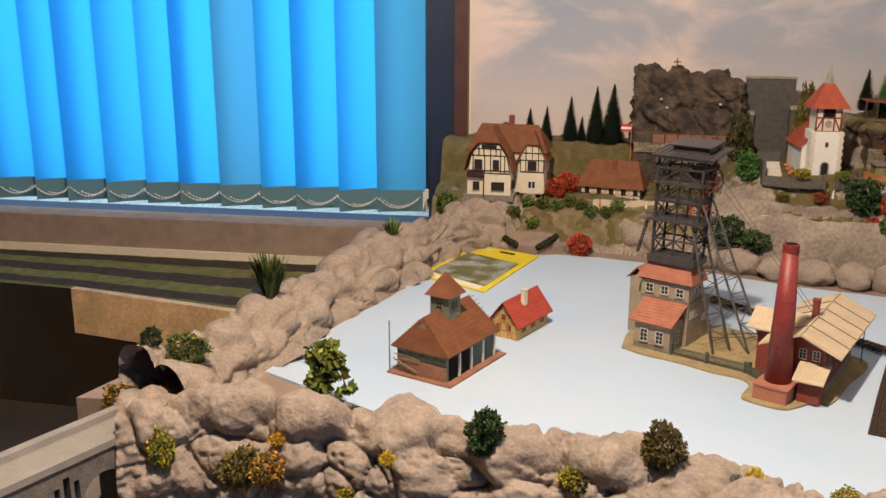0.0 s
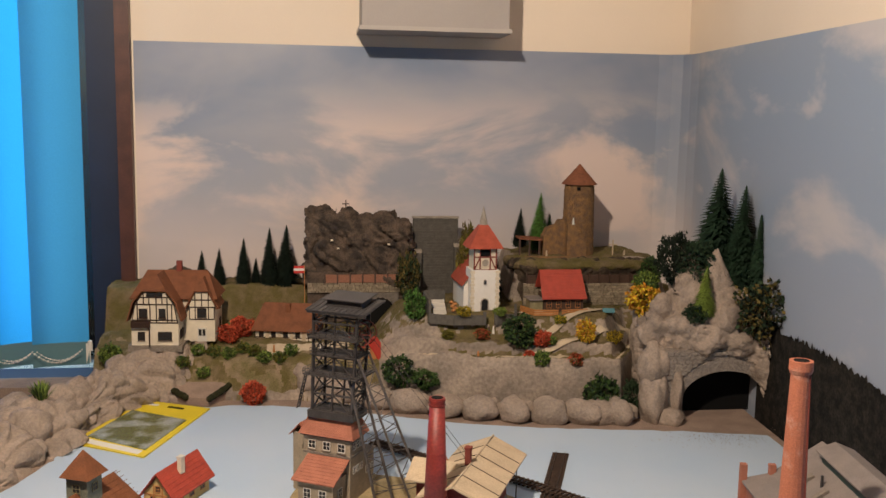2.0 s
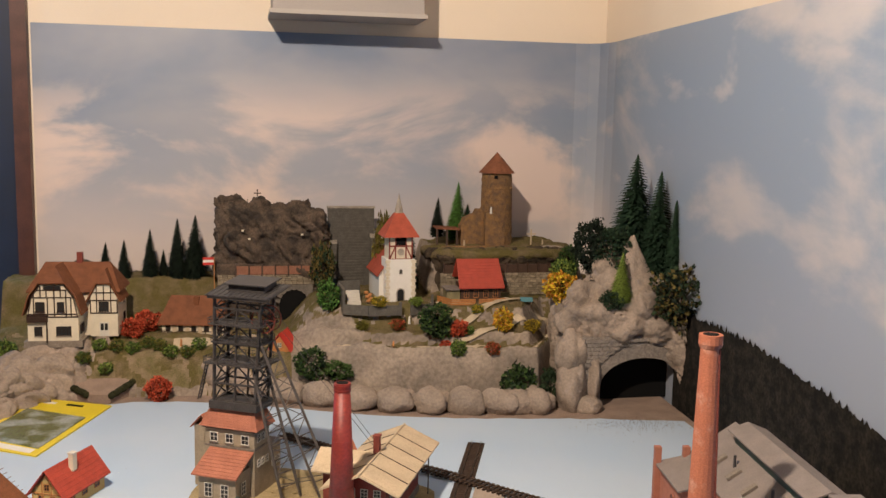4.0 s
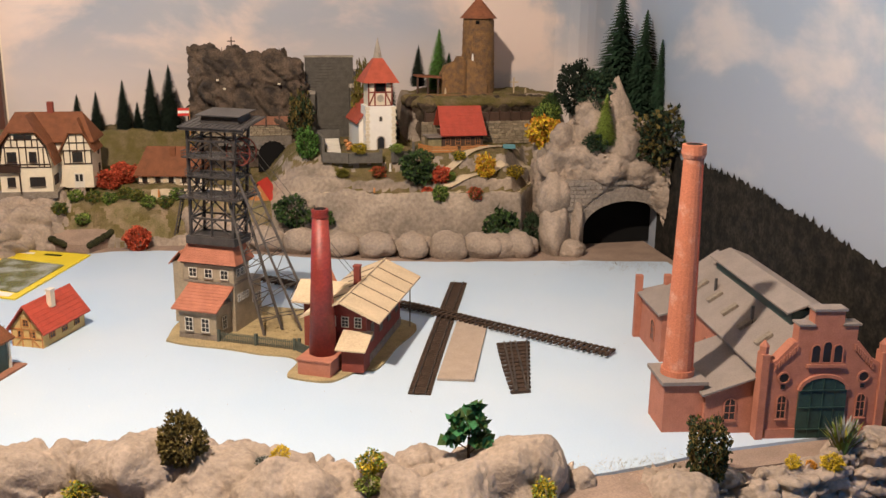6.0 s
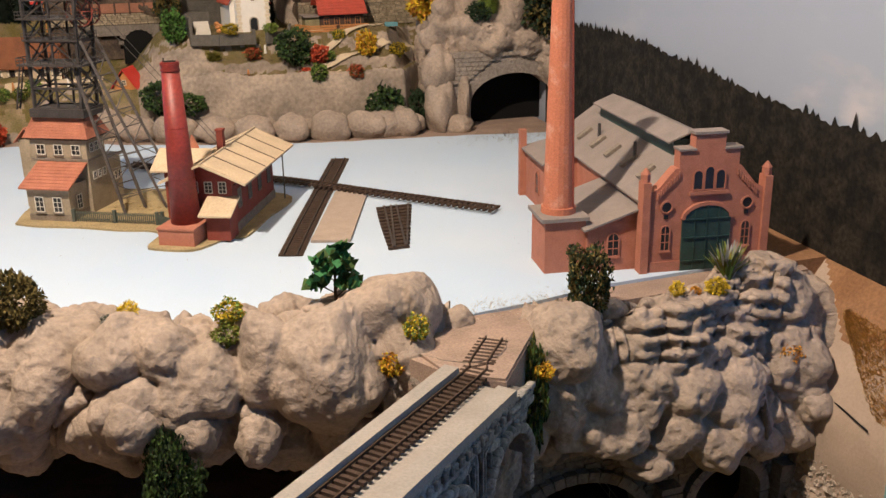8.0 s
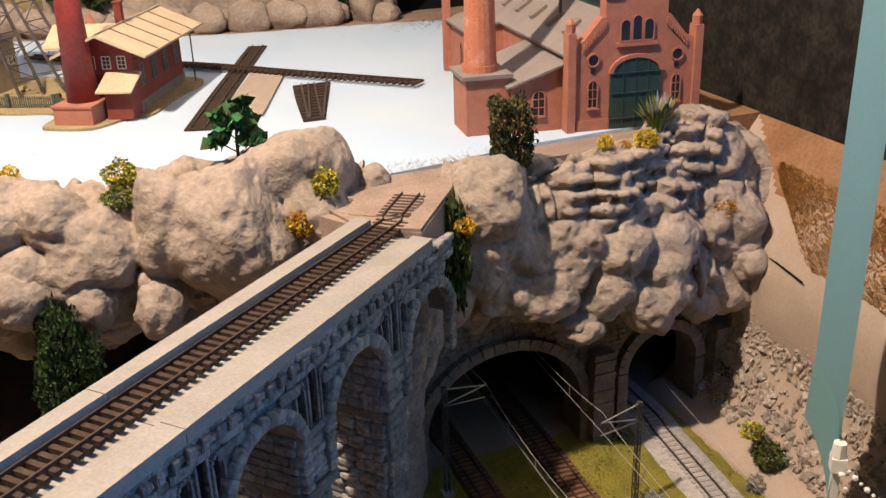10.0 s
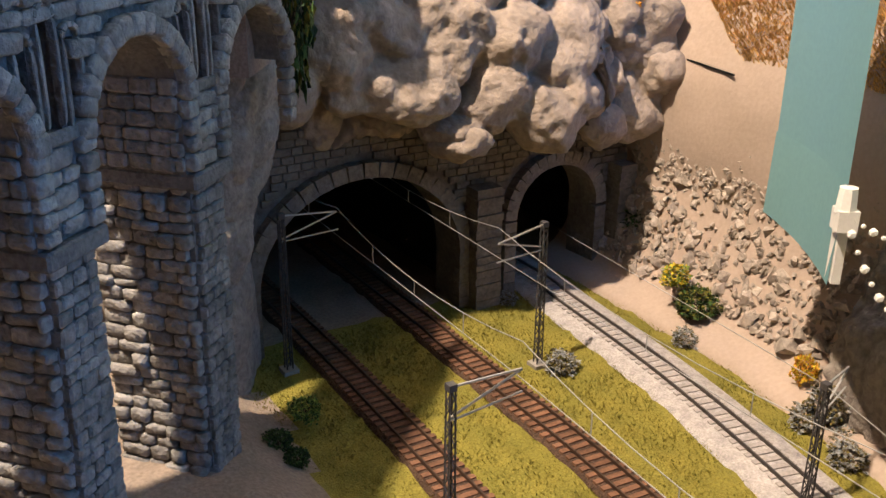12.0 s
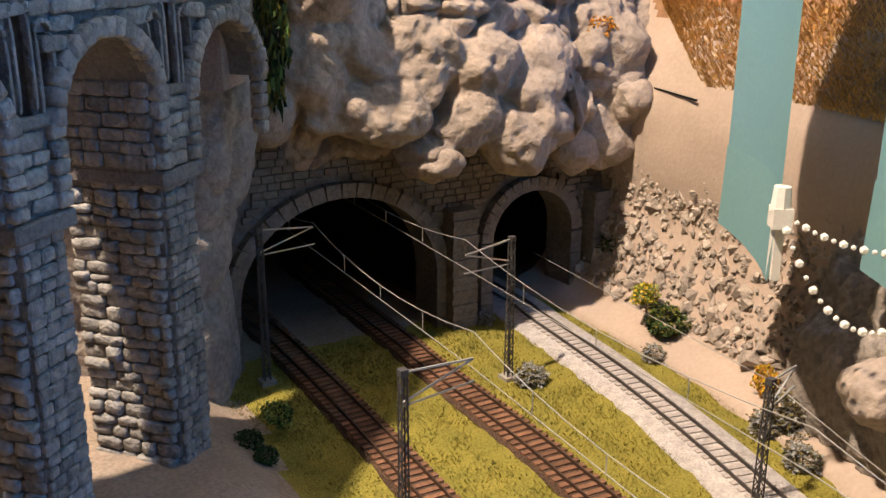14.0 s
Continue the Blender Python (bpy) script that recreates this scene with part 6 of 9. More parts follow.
# two pairs of raking lattice legs
RAKES = [((0.066, 0.213), (0.128, 0.060), 0.016), ((0.082, 0.246), (0.172, 0.098), 0.015)]
for (ax, az), (bx, by), wide in RAKES:
    tops = [Vector((ax, cy + s * 0.020, az)) for s in (-1, 1)]
    feet = [Vector((bx + s * wide * 0.45, by + s * wide, 0.004)) for s in (-1, 1)]
    for a, b in zip(tops, feet):
        part("raking_leg", beam(B(), a, b, 0.0034), M["rakesteel"], mine, "inclined grey leg of the headframe")
    for k in range(1, 10):
        f, g = (k - 1) / 10, k / 10
        p, q = tops[0].lerp(feet[0], f), tops[1].lerp(feet[1], f)
        r, s = tops[0].lerp(feet[0], g), tops[1].lerp(feet[1], g)
        part("cross_strut", beam(B(), r, s, 0.0013), M["rakesteel"], mine)
        part("cross_strut", beam(B(), p, s, 0.0011) if k % 2 else beam(B(), q, r, 0.0011), M["rakesteel"], mine)
for s in (-1, 1):
    a0, b0 = Vector((0.066, cy + s * 0.020, 0.213)), Vector((0.128 + s * 0.0072, 0.060 + s * 0.016, 0.004))
    a1, b1 = Vector((0.082, cy + s * 0.020, 0.246)), Vector((0.172 + s * 0.0068, 0.098 + s * 0.015, 0.004))
    for k in range(1, 8):
        part("tie", beam(B(), a0.lerp(b0, k / 8), a1.lerp(b1, (k + (k % 2) * 0.6) / 8.6), 0.0011), M["rakesteel"], mine)
for s in (-1, 1):
    part("hauling_rope", beam(B(), (0.094, cy + s * 0.010, 0.290), (0.262, 0.085 + s * 0.006, 0.095), 0.0006), M["steeldark"], mine)
# yard clutter on the base
bm = B()
random.seed(12)
for k in range(26):
    x, y = random.uniform(0.085, 0.215), random.uniform(0.015, 0.10)
    r = random.uniform(0.002, 0.006)
    bmesh.ops.create_icosphere(bm, subdivisions=1, radius=r, matrix=Matrix.Translation((x, y, 0.003)) @ Matrix.Diagonal((1, 1, 0.6, 1)))
part("yard_rubble", bm, M["plate"], mine)
M["fencegreen"] = material("grey_green_fence_paint", (0.085, 0.10, 0.085), 0.7, 0.2, 60, 0)


def fence(parent, a, b, n, h=0.015):
    a, b = Vector(a), Vector(b)
    for z in (0.004, h - 0.003):
        part("fence_rail", beam(B(), a + Vector((0, 0, z)), b + Vector((0, 0, z)), 0.0009), M["fencegreen"], parent)
    shape = mesh("picket", box(B(), -0.0007, -0.0005, 0, 0.0007, 0.0005, h), M["fencegreen"])
    for k in range(n + 1):
        ob = new("picket", shape)
        ob.parent = parent
        ob.matrix_local = Matrix.Translation(a.lerp(b, k / n))


fence(mine, (0.066, 0.002, 0.003), (0.192, 0.004, 0.003), 42)
fence(mine, (0.192, 0.004, 0.003), (0.226, -0.016, 0.003), 13)
for x, y in ((0.067, 0.001), (0.128, 0.003), (0.192, 0.003), (0.198, 0.006), (0.226, -0.017)):
    part("gatepost", box(B(), x - 0.0022, y - 0.0022, 0.003, x + 0.0022, y + 0.0022, 0.021), M["fencegreen"], mine)
# red chimney on a brick footing
foot = part("chimney_footing", box(B(), 0.237, -0.080, 0.003, 0.286, -0.028, 0.0235), M["brick"], mine, "brick chimney footing")
part("footing_cap", box(B(), 0.2355, -0.0815, 0.0235, 0.2875, -0.0265, 0.0262), M["brick"], foot)
M["redchim"] = material("dull_red_chimney", (0.25, 0.03, 0.022), 0.5, 0.25, 30, 0.12, 250)
FX, FY = 0.261, -0.0475
part("chimney", cone(B(), FX, FY, 0.0262, 0.222, 0.0195, 0.0112, 32), M["redchim"], mine, "tall dull red chimney", True)
bm = cone(B(), FX, FY, 0.2215, 0.2235, 0.0122, 0.0122, 32)
cone(bm, FX, FY, 0.2235, 0.2325, 0.0113, 0.0113, 32)
cone(bm, FX, FY, 0.2285, 0.2305, 0.0122, 0.0122, 32)
part("chimney_head", bm, M["redchim"], mine)
part("chimney_flue", cone(B(), FX, FY, 0.2320, 0.2330, 0.0085, 0.0085, 18), M["black"], mine)
part("conductor", beam(B(), (FX - 0.0185, FY + 0.0085, 0.026), (FX - 0.0105, FY + 0.005, 0.236), 0.0013), M["steeldark"], mine, "dark lightning rod down the chimney")
for z, r in ((0.085, 0.0172), (0.150, 0.0145)):
    part("chimney_band", cone(B(), FX, FY, z, z + 0.0014, r, r, 32), M["redchim"], mine)

# boiler house with pale timber roof
bh = thing("boiler_house", "dark red brick boiler house with a wide pale timber roof", "boiler house", (0.380, 1.368, 0.003), -25)
part("body", gable_walls(B(), -0.062, 0.0, 0.0, 0.184, 0, 0.082, 0.097), M["redbrick"], bh)
part("plinth", box(B(), -0.063, -0.0012, 0, 0.0012, 0.185, 0.012), M["stoneplinth"], bh)
roof = part("roof", gable_roof(B(), -0.062, 0.0, 0.0, 0.184, 0.084, 0.0975, 0.027, 0.0026), M["timber"], bh, "pale board roof with wide eaves")
slope = 0.0135 / 0.031
for k in range(6):
    y = -0.024 + k * 0.0462
    for s in (-1, 1):
        part("batten", beam(B(), (-0.031, y, 0.1005), (-0.031 + s * 0.0575, y, 0.1005 - slope * 0.0575), 0.0010), M["timberdark"] if 0 < k < 5 else M["timber"], roof)
part("ridge_board", beam(B(), (-0.031, -0.027, 0.1008), (-0.031, 0.211, 0.1008), 0.0022), M["timber"], roof)
for y in (0.005, 0.05, 0.095, 0.14, 0.18):
    part("eave_post", beam(B(), (0.001, y, 0.066), (0.022, y, 0.0755), 0.0014), M["timberdark"], bh)
part("downpipe", beam(B(), (0.018, 0.178, 0), (0.018, 0.178, 0.076), 0.0016), M["steeldark"], bh)
wing = part("side_wing", gable_walls(B(), -0.112, -0.05, 0.050, 0.104, 0, 0.078, 0.094, "x"), M["redbrick"], bh)
part("wing_roof", gable_roof(B(), -0.112, -0.045, 0.050, 0.104, 0.0805, 0.0955, 0.014, 0.0026, "x"), M["timber"], wing, "pale board roof of the side wing")
part("porch", box(B(), -0.028, -0.030, 0, 0.004, 0.0, 0.037), M["redbrick"], bh)
part("porch_roof", sheet(-0.042, 0.034, 0.0, 0.050, -0.034, 0.010, 0.0022), M["timber"], bh, "small pale porch roof")
stack = part("flue", box(B(), -0.040, 0.068, 0.085, -0.031, 0.077, 0.124), M["redbrick"], bh, "red brick chimney stack")
part("flue_cap", box(B(), -0.041, 0.067, 0.124, -0.030, 0.078, 0.1265), M["redbrick"], stack)
part("vent_cap", cone(B(), -0.098, 0.128, 0.076, 0.106, 0.015, 0.001, 4), M["salmonroof"], bh)
part("vent_tower", box(B(), -0.108, 0.118, 0, -0.088, 0.138, 0.076), M["redbrick"], bh)
for x in (-0.050, -0.031, -0.012):
    window(bh, facing(x, -0.0022, 0.056, 0), 0.010, 0.015, M["whitewood"], (1, 2))
for y in (0.025, 0.07, 0.115, 0.16):
    window(bh, facing(0.0005, y, 0.030, 90), 0.013, 0.026, M["stoneplinth"], (1, 2))
part("gable_boarding", slab(B(), [(-0.062, 0.040), (0.0, 0.040), (0.0, 0.082), (-0.031, 0.097), (-0.062, 0.082)], -0.0014, -0.0001), M["redchim"], bh)

# timbered fire house with turret
gh = thing("fire_house", "weathered grey-green fire house with brown tiled roof and turret", "house", (-0.165, 1.318, 0), -23.6)
# local x along the short side towards -x, y along the long side
part("base", box(B(), -0.112, 0, 0, 0.006, 0.170, 0.003), M["pinkplate"], gh, "brown base plate")
part("body", gable_walls(B(), -0.098, -0.008, 0.012, 0.150, 0.003, 0.050, 0.088), M["greenwood"], gh)
tile_rows(part("roof", gable_roof(B(), -0.098, -0.008, 0.012, 0.150, 0.052, 0.096, 0.008, 0.0025, "y", 0.012), M["brownroof"], gh, "brown tiled roof"), -0.098, -0.008, 0.012, 0.150, 0.052, 0.096, 9, "y", 0.008)
part("turret", box(B(), -0.070, 0.060, 0.075, -0.036, 0.094, 0.122), M["greenwood"], gh, "square grey turret")
tr = part("turret_roof", cone(B(), -0.053, 0.077, 0.120, 0.156, 0.034, 0.0005, 4), M["brownroof"], gh, "pyramid turret roof")
tr.matrix_local = Matrix.Translation((-0.053, 0.077, 0)) @ Matrix.Rotation(math.pi / 4, 4, "Z") @ Matrix.Translation((0.053, -0.077, 0))
timbers(gh, facing(-0.053, 0.0115, 0.003, 0), [(-0.045, 0.030, 0.045, 0.030), (-0.045, 0.047, 0.045, 0.047), (-0.045, 0, -0.045, 0.048), (0.045, 0, 0.045, 0.048), (-0.015, 0, -0.015, 0.05), (0.015, 0, 0.015, 0.05), (-0.03, 0.03, -0.015, 0.05), (0.03, 0.03, 0.015, 0.05)], 0.0018, "olive")
part("lower_boarding", box(B(), -0.097, 0.0095, 0.003, -0.009, 0.0115, 0.026), M["pinkplate"], gh, "brown lower boarding")
for x in (-0.078, -0.053, -0.028):
    window(gh, facing(x, 0.0115, 0.036, 0), 0.010, 0.012, M["olive"], (1, 1))
for y in (0.03, 0.065, 0.10, 0.135):
    part("gate", box(B(), -0.0078, y - 0.012, 0.003, -0.0068, y + 0.012, 0.040), M["black"] if y in (0.03, 0.065) else M["greendoor"], gh, "tall engine gate")
    part("post", box(B(), -0.008, y + 0.014, 0.003, -0.005, y + 0.018, 0.048), M["whitewood"], gh)
window(gh, facing(-0.053, 0.0595, 0.098, 0), 0.012, 0.012, M["olive"], (1, 1))
window(gh, facing(-0.0355, 0.077, 0.098, 90), 0.012, 0.012, M["olive"], (1, 1))
part("flag_pole", cone(B(), -0.109, 0.004, 0.003, 0.085, 0.0012, 0.001, 6), M["stoneplinth"], gh)
bm = beam(B(), (-0.104, 0.006, 0.025), (-0.060, 0.006, 0.010), 0.0014)
beam(bm, (-0.100, 0.004, 0.034), (-0.055, 0.006, 0.030), 0.001)
for k in range(8):
    box(bm, -0.10 + k * 0.005, 0.003, 0.022 - k * 0.0017, -0.098 + k * 0.005, 0.009, 0.0225 - k * 0.0017)
part("ladder", bm, M["olive"], gh)

# small house with red roof
rh = thing("red_roof_house", "small yellow timbered house with a bright red roof", "house", (-0.080, 1.537, 0), -25)
part("body", gable_walls(B(), -0.052, 0, 0, 0.108, 0, 0.030, 0.060), M["yellowwall"], rh)
tile_rows(part("roof", gable_roof(B(), -0.052, 0, 0, 0.108, 0.031, 0.064, 0.007, 0.0022), M["redroof"], rh, "bright red tiled roof"), -0.052, 0, 0, 0.108, 0.031, 0.064, 7, "y", 0.007)
bm = box(B(), -0.018, 0.042, 0.05, -0.010, 0.052, 0.076)
part("chimney", bm, M["cream"], rh, "pale chimney")
part("chimney_cap", box(B(), -0.019, 0.041, 0.076, -0.009, 0.053, 0.0785), M["whitewood"], rh)
timbers(rh, facing(-0.026, -0.0005, 0, 0), [(-0.026, 0.028, 0.026, 0.028), (-0.026, 0.014, 0.026, 0.014), (-0.025, 0, -0.025, 0.028), (0.025, 0, 0.025, 0.028), (-0.008, 0, -0.008, 0.046), (0.008, 0, 0.008, 0.046), (-0.02, 0, -0.008, 0.014), (0.02, 0, 0.008, 0.014)], 0.0014, "orangewood")
for x in (-0.036, -0.016):
    window(rh, facing(x, -0.0005, 0.015, 0), 0.009, 0.010, M["orangewood"], (1, 1))
window(rh, facing(-0.026, -0.0005, 0.033, 0), 0.009, 0.010, M["orangewood"], (1, 1))
for y in (0.022, 0.054, 0.086):
    window(rh, facing(0.0005, y, 0.010, 90), 0.013, 0.012, M["orangewood"], (1, 1))

# ---- the village on the back hills ----
# large half-timbered house
H0 = (-0.213, 2.215, 0.100)
th = thing("timber_framed_villa", "large cream half-timbered villa with brown half-hipped roofs", "house", H0, -4)
part("plinth", box(B(), -0.060, -0.003, -0.004, 0.060, 0.10, 0.010), M["stoneplinth"], th, "grey stone plinth")
FRONT = [(-0.052, 0.010), (0.052, 0.010), (0.052, 0.070), (0.043, 0.106), (0.024, 0.131), (-0.024, 0.131), (-0.043, 0.106), (-0.052, 0.070)]
part("front_wing", slab(B(), FRONT, 0, 0.11), M["cream"], th)


def folded(panels, t=0.003):
    """Thin roof panels with thickness."""
    bm = B()
    for panel in panels:
        f = bm.faces.new([bm.verts.new(p) for p in panel])
        bm.normal_update()
        if f.normal.z < 0:
            f.normal_flip()
    bmesh.ops.remove_doubles(bm, verts=list(bm.verts), dist=0.0004)
    bmesh.ops.solidify(bm, geom=list(bm.faces), thickness=-t)
    return bm


panels = []
for s in (-1, 1):
    panels.append([(s * 0.059, -0.007, 0.066), (s * 0.059, 0.10, 0.066), (s * 0.046, 0.10, 0.109), (s * 0.046, -0.007, 0.109)])
    panels.append([(s * 0.046, -0.007, 0.109), (s * 0.046, 0.10, 0.109), (0, 0.10, 0.163), (0, 0.030, 0.163), (s * 0.026, -0.007, 0.134)])
panels.append([(-0.026, -0.007, 0.134), (0.026, -0.007, 0.134), (0, 0.030, 0.163)])
part("front_roof", folded(panels), M["brownroof"], th, "brown half-hipped mansard roof")
part("rear_wing", slab(B(), [(-0.062, 0.010), (0.124, 0.010), (0.124, 0.112), (-0.062, 0.112)], 0.052, 0.150), M["cream"], th)
part("rear_roof", folded([[(-0.064, 0.044, 0.106), (0.130, 0.044, 0.106), (0.100, 0.098, 0.163), (-0.035, 0.098, 0.163)], [(-0.064, 0.156, 0.106), (0.130, 0.156, 0.106), (0.100, 0.098, 0.163), (-0.035, 0.098, 0.163)], [(-0.064, 0.044, 0.106), (-0.064, 0.156, 0.106), (-0.035, 0.098, 0.163)], [(0.130, 0.044, 0.106), (0.130, 0.156, 0.106), (0.100, 0.098, 0.163)]]), M["brownroof"], th, "brown hipped roof")
# cross gable over the front door
part("side_gable", slab(B(), [(0.068, 0.010), (0.126, 0.010), (0.126, 0.092), (0.112, 0.124), (0.082, 0.124), (0.068, 0.092)], 0.040, 0.10), M["cream"], th)
panels = []
for s in (-1, 1):
    panels.append([(0.097 + s * 0.036, 0.034, 0.086), (0.097 + s * 0.036, 0.12, 0.086), (0.097, 0.12, 0.150), (0.097, 0.060, 0.150), (0.097 + s * 0.014, 0.034, 0.126)])
panels.append([(0.083, 0.034, 0.126), (0.111, 0.034, 0.126), (0.097, 0.060, 0.150)])
part("side_roof", folded(panels), M["brownroof"], th, "brown half-hipped cross gable roof")
part("chimney", box(B(), 0.030, 0.095, 0.155, 0.042, 0.107, 0.188), M["redbrick"], th, "brick chimney")
timbers(th, facing(0, -0.0006, 0, 0), [(-0.052, 0.062, 0.052, 0.062), (-0.051, 0.068, 0.051, 0.068), (-0.044, 0.104, 0.044, 0.104), (-0.032, 0.120, 0.032, 0.120), (-0.051, 0.062, -0.043, 0.104), (0.051, 0.062, 0.043, 0.104), (-0.038, 0.062, -0.038, 0.110), (-0.010, 0.062, -0.010, 0.104), (0.004, 0.062, 0.004, 0.130), (0.028, 0.062, 0.028, 0.120), (0.038, 0.062, 0.038, 0.104), (-0.024, 0.104, -0.024, 0.130), (-0.012, 0.104, -0.012, 0.120), (0.017, 0.104, 0.017, 0.120), (-0.043, 0.104, -0.025, 0.130), (0.043, 0.104, 0.025, 0.130)], 0.0024)
part("attic_window", box(B(), -0.018, -0.0012, 0.121, 0.018, 0.0, 0.1295), M["glassdark"], th, "dark attic window band")
for x, w in ((-0.025, 0.018), (0.017, 0.014)):
    window(th, facing(x, -0.0012, 0.074, 0), w, 0.020, M["timberdark"], (1, 1), sill=M["timberdark"])
window(th, facing(-0.030, -0.0012, 0.022, 0), 0.015, 0.019, M["timberdark"], (1, 1), sill=M["stoneplinth"])
window(th, facing(0.022, -0.0012, 0.022, 0), 0.030, 0.019, M["timberdark"], (3, 1), sill=M["stoneplinth"])
part("balcony", box(B(), -0.051, -0.010, 0.052, -0.010, 0, 0.066), M["timberdark"], th, "dark timber balcony")
part("balcony_post", box(B(), -0.012, -0.010, 0.008, -0.0095, -0.0075, 0.052), M["timberdark"], th)
window(th, facing(0.097, 0.0392, 0.066, 0), 0.020, 0.021, M["timberdark"], (1, 1), sill=M["stoneplinth"])
door = part("door", box(B(), 0.087, 0.0380, 0.010, 0.107, 0.0402, 0.042), M["whitewood"], th, "pale glazed front door")
for x in (0.0895, 0.0982):
    part("pane", box(B(), x, 0.0372, 0.024, x + 0.0065, 0.0384, 0.039), M["glassdark"], door)
timbers(th, facing(0.097, 0.0392, 0.0, 0), [(-0.029, 0.062, 0.029, 0.062), (-0.029, 0.090, 0.029, 0.090), (-0.022, 0.107, 0.022, 0.107), (-0.028, 0.062, -0.028, 0.092), (0.028, 0.062, 0.028, 0.092), (-0.015, 0.062, -0.015, 0.122), (0.015, 0.062, 0.015, 0.122), (0.0, 0.090, 0.0, 0.123)], 0.0022)
for y in (0.020, 0.040):
    window(th, facing(0.0525, y, 0.022, 90), 0.013, 0.020, M["timberdark"], (1, 1))
for y in (0.075, 0.12):
    window(th, facing(0.1245, y, 0.03, 90), 0.014, 0.02, M["timberdark"], (1, 1))
    window(th, facing(0.1245, y, 0.072, 90), 0.014, 0.02, M["timberdark"], (1, 1))
# low timbered house
lh = thing("low_timber_house", "low half-timbered cottage with a brown tiled hip roof", "house", (0.060, 2.285, 0.090), -11)
part("body", box(B(), -0.058, 0, -0.012, 0.084, 0.07, 0.045), M["cream"], lh)
tile_rows(part("roof", gable_roof(B(), -0.058, 0.084, 0, 0.07, 0.044, 0.092, 0.008, 0.003, "x", 0.022), M["brownroof"], lh, "brown tiled hip roof"), -0.05, 0.076, 0, 0.07, 0.044, 0.092, 6, "x", 0.002)
part("chimney", box(B(), 0.010, 0.020, 0.07, 0.022, 0.030, 0.095), M["brownroof"], lh)
timbers(lh, facing(0, -0.0006, 0, 0), [(-0.058, -0.004, 0.084, -0.004), (-0.058, 0.041, 0.084, 0.041), (-0.058, 0.018, 0.084, 0.018)] + [(-0.058 + 0.0142 * k, -0.010, -0.058 + 0.0142 * k, 0.042) for k in range(11)], 0.0018)
timbers(lh, facing(0.0846, 0.035, 0, 90), [(-0.034, -0.004, 0.034, -0.004), (-0.034, 0.041, 0.034, 0.041), (-0.034, 0.018, 0.034, 0.018)] + [(-0.034 + 0.017 * k, -0.010, -0.034 + 0.017 * k, 0.042) for k in range(5)], 0.0018)
for k in range(5):
    window(lh, facing(-0.043 + 0.029 * k, -0.0012, 0.020, 0), 0.010, 0.017, M["timberdark"], (1, 1))
    if k < 4:
        part("shutter", box(B(), -0.033 + 0.029 * k, -0.0022, 0.006, -0.024 + 0.029 * k, -0.0008, 0.040), M["timber"], lh, "pale wooden shutter")

# climbing rock with the retaining wall and tunnel below it
cr = thing("climbing_rock", "tall dark flat-topped climbing rock with summit cross", "rock", (0.25, 2.44, 0.16))
P = sweep([(0.128, 2.50), (0.125, 2.43), (0.15, 2.405), (0.20, 2.40), (0.28, 2.405), (0.35, 2.405), (0.385, 2.43), (0.388, 2.50)],
          [[(0.0, 0.16), (0.004, 0.24), (0.006, 0.32), (0.002, 0.385), (-0.03, 0.392), (-0.07, 0.392)], [(0.0, 0.16), (0.002, 0.24), (0.008, 0.32), (0.002, 0.372), (-0.03, 0.385), (-0.07, 0.385)], [(0.0, 0.16), (0.004, 0.24), (0.006, 0.32), (0.0, 0.368), (-0.03, 0.375), (-0.07, 0.372)]], 150, 90)
part("rock_face", grid_mesh("rock_face", faceted(P, 0.021, 19, 44, 1, 0.75) - (0.25, 2.44, 0.16), [M["darkrock"]]), None, cr)
bm = beam(B(), (-0.03, -0.01, 0.21), (-0.03, -0.01, 0.262), 0.0028)
beam(bm, (-0.039, -0.01, 0.252), (-0.021, -0.01, 0.252), 0.0026)
box(bm, -0.035, -0.015, 0.21, -0.025, -0.005, 0.226)
part("summit_cross", bm, M["darkwood"], cr, "dark wooden summit cross")
for x, z in ((-0.065, 0.165), (-0.05, 0.145), (0.075, 0.155)):
    part("foothold", box(B(), x - 0.003, -0.050, z - 0.0015, x + 0.003, -0.044, z + 0.002), M["cream"], cr, "tiny pale peg")
rw = thing("retaining_wall", "rough stone retaining wall with posts and dark tunnel arch", "wall", (0.25, 2.395, 0.15))
M["drystone"] = material("pale_dry_stone", (0.33, 0.27, 0.19), 0.9, 0.25, 90, 0.5, thing=0.25)
ds = mesh("stone", box(B(), -0.5, -0.5, -0.5, 0.5, 0.5, 0.5), M["drystone"])
part("backing", box(B(), -0.125, 0.0, -0.03, 0.115, 0.02, 0.095), M["darkrock"], rw)
random.seed(51)
z = 0.045
while z < 0.068:
    x = -0.125
    while x < 0.11:
        w = random.uniform(0.006, 0.016)
        ob = new("stone", ds)
        ob.parent = rw
        ob.matrix_local = Matrix.Translation((x + w / 2, -0.002, z + 0.0022)) @ Matrix.Diagonal((w * 0.9, 0.008, 0.004, 1))
        x += w
    z += 0.0048
for k in range(6):
    part("plank_panel", box(B(), -0.080 + 0.031 * k, -0.008, 0.070, -0.053 + 0.031 * k, -0.004, 0.090), M["pinkplate"], rw)
    part("post", box(B(), -0.084 + 0.031 * k, -0.009, 0.066, -0.081 + 0.031 * k, -0.004, 0.095), M["darkwood"], rw)
bm = box(B(), -0.07, -0.012, 0.022, 0.10, -0.002, 0.044)
part("portal_beam", bm, M["portal"], rw)
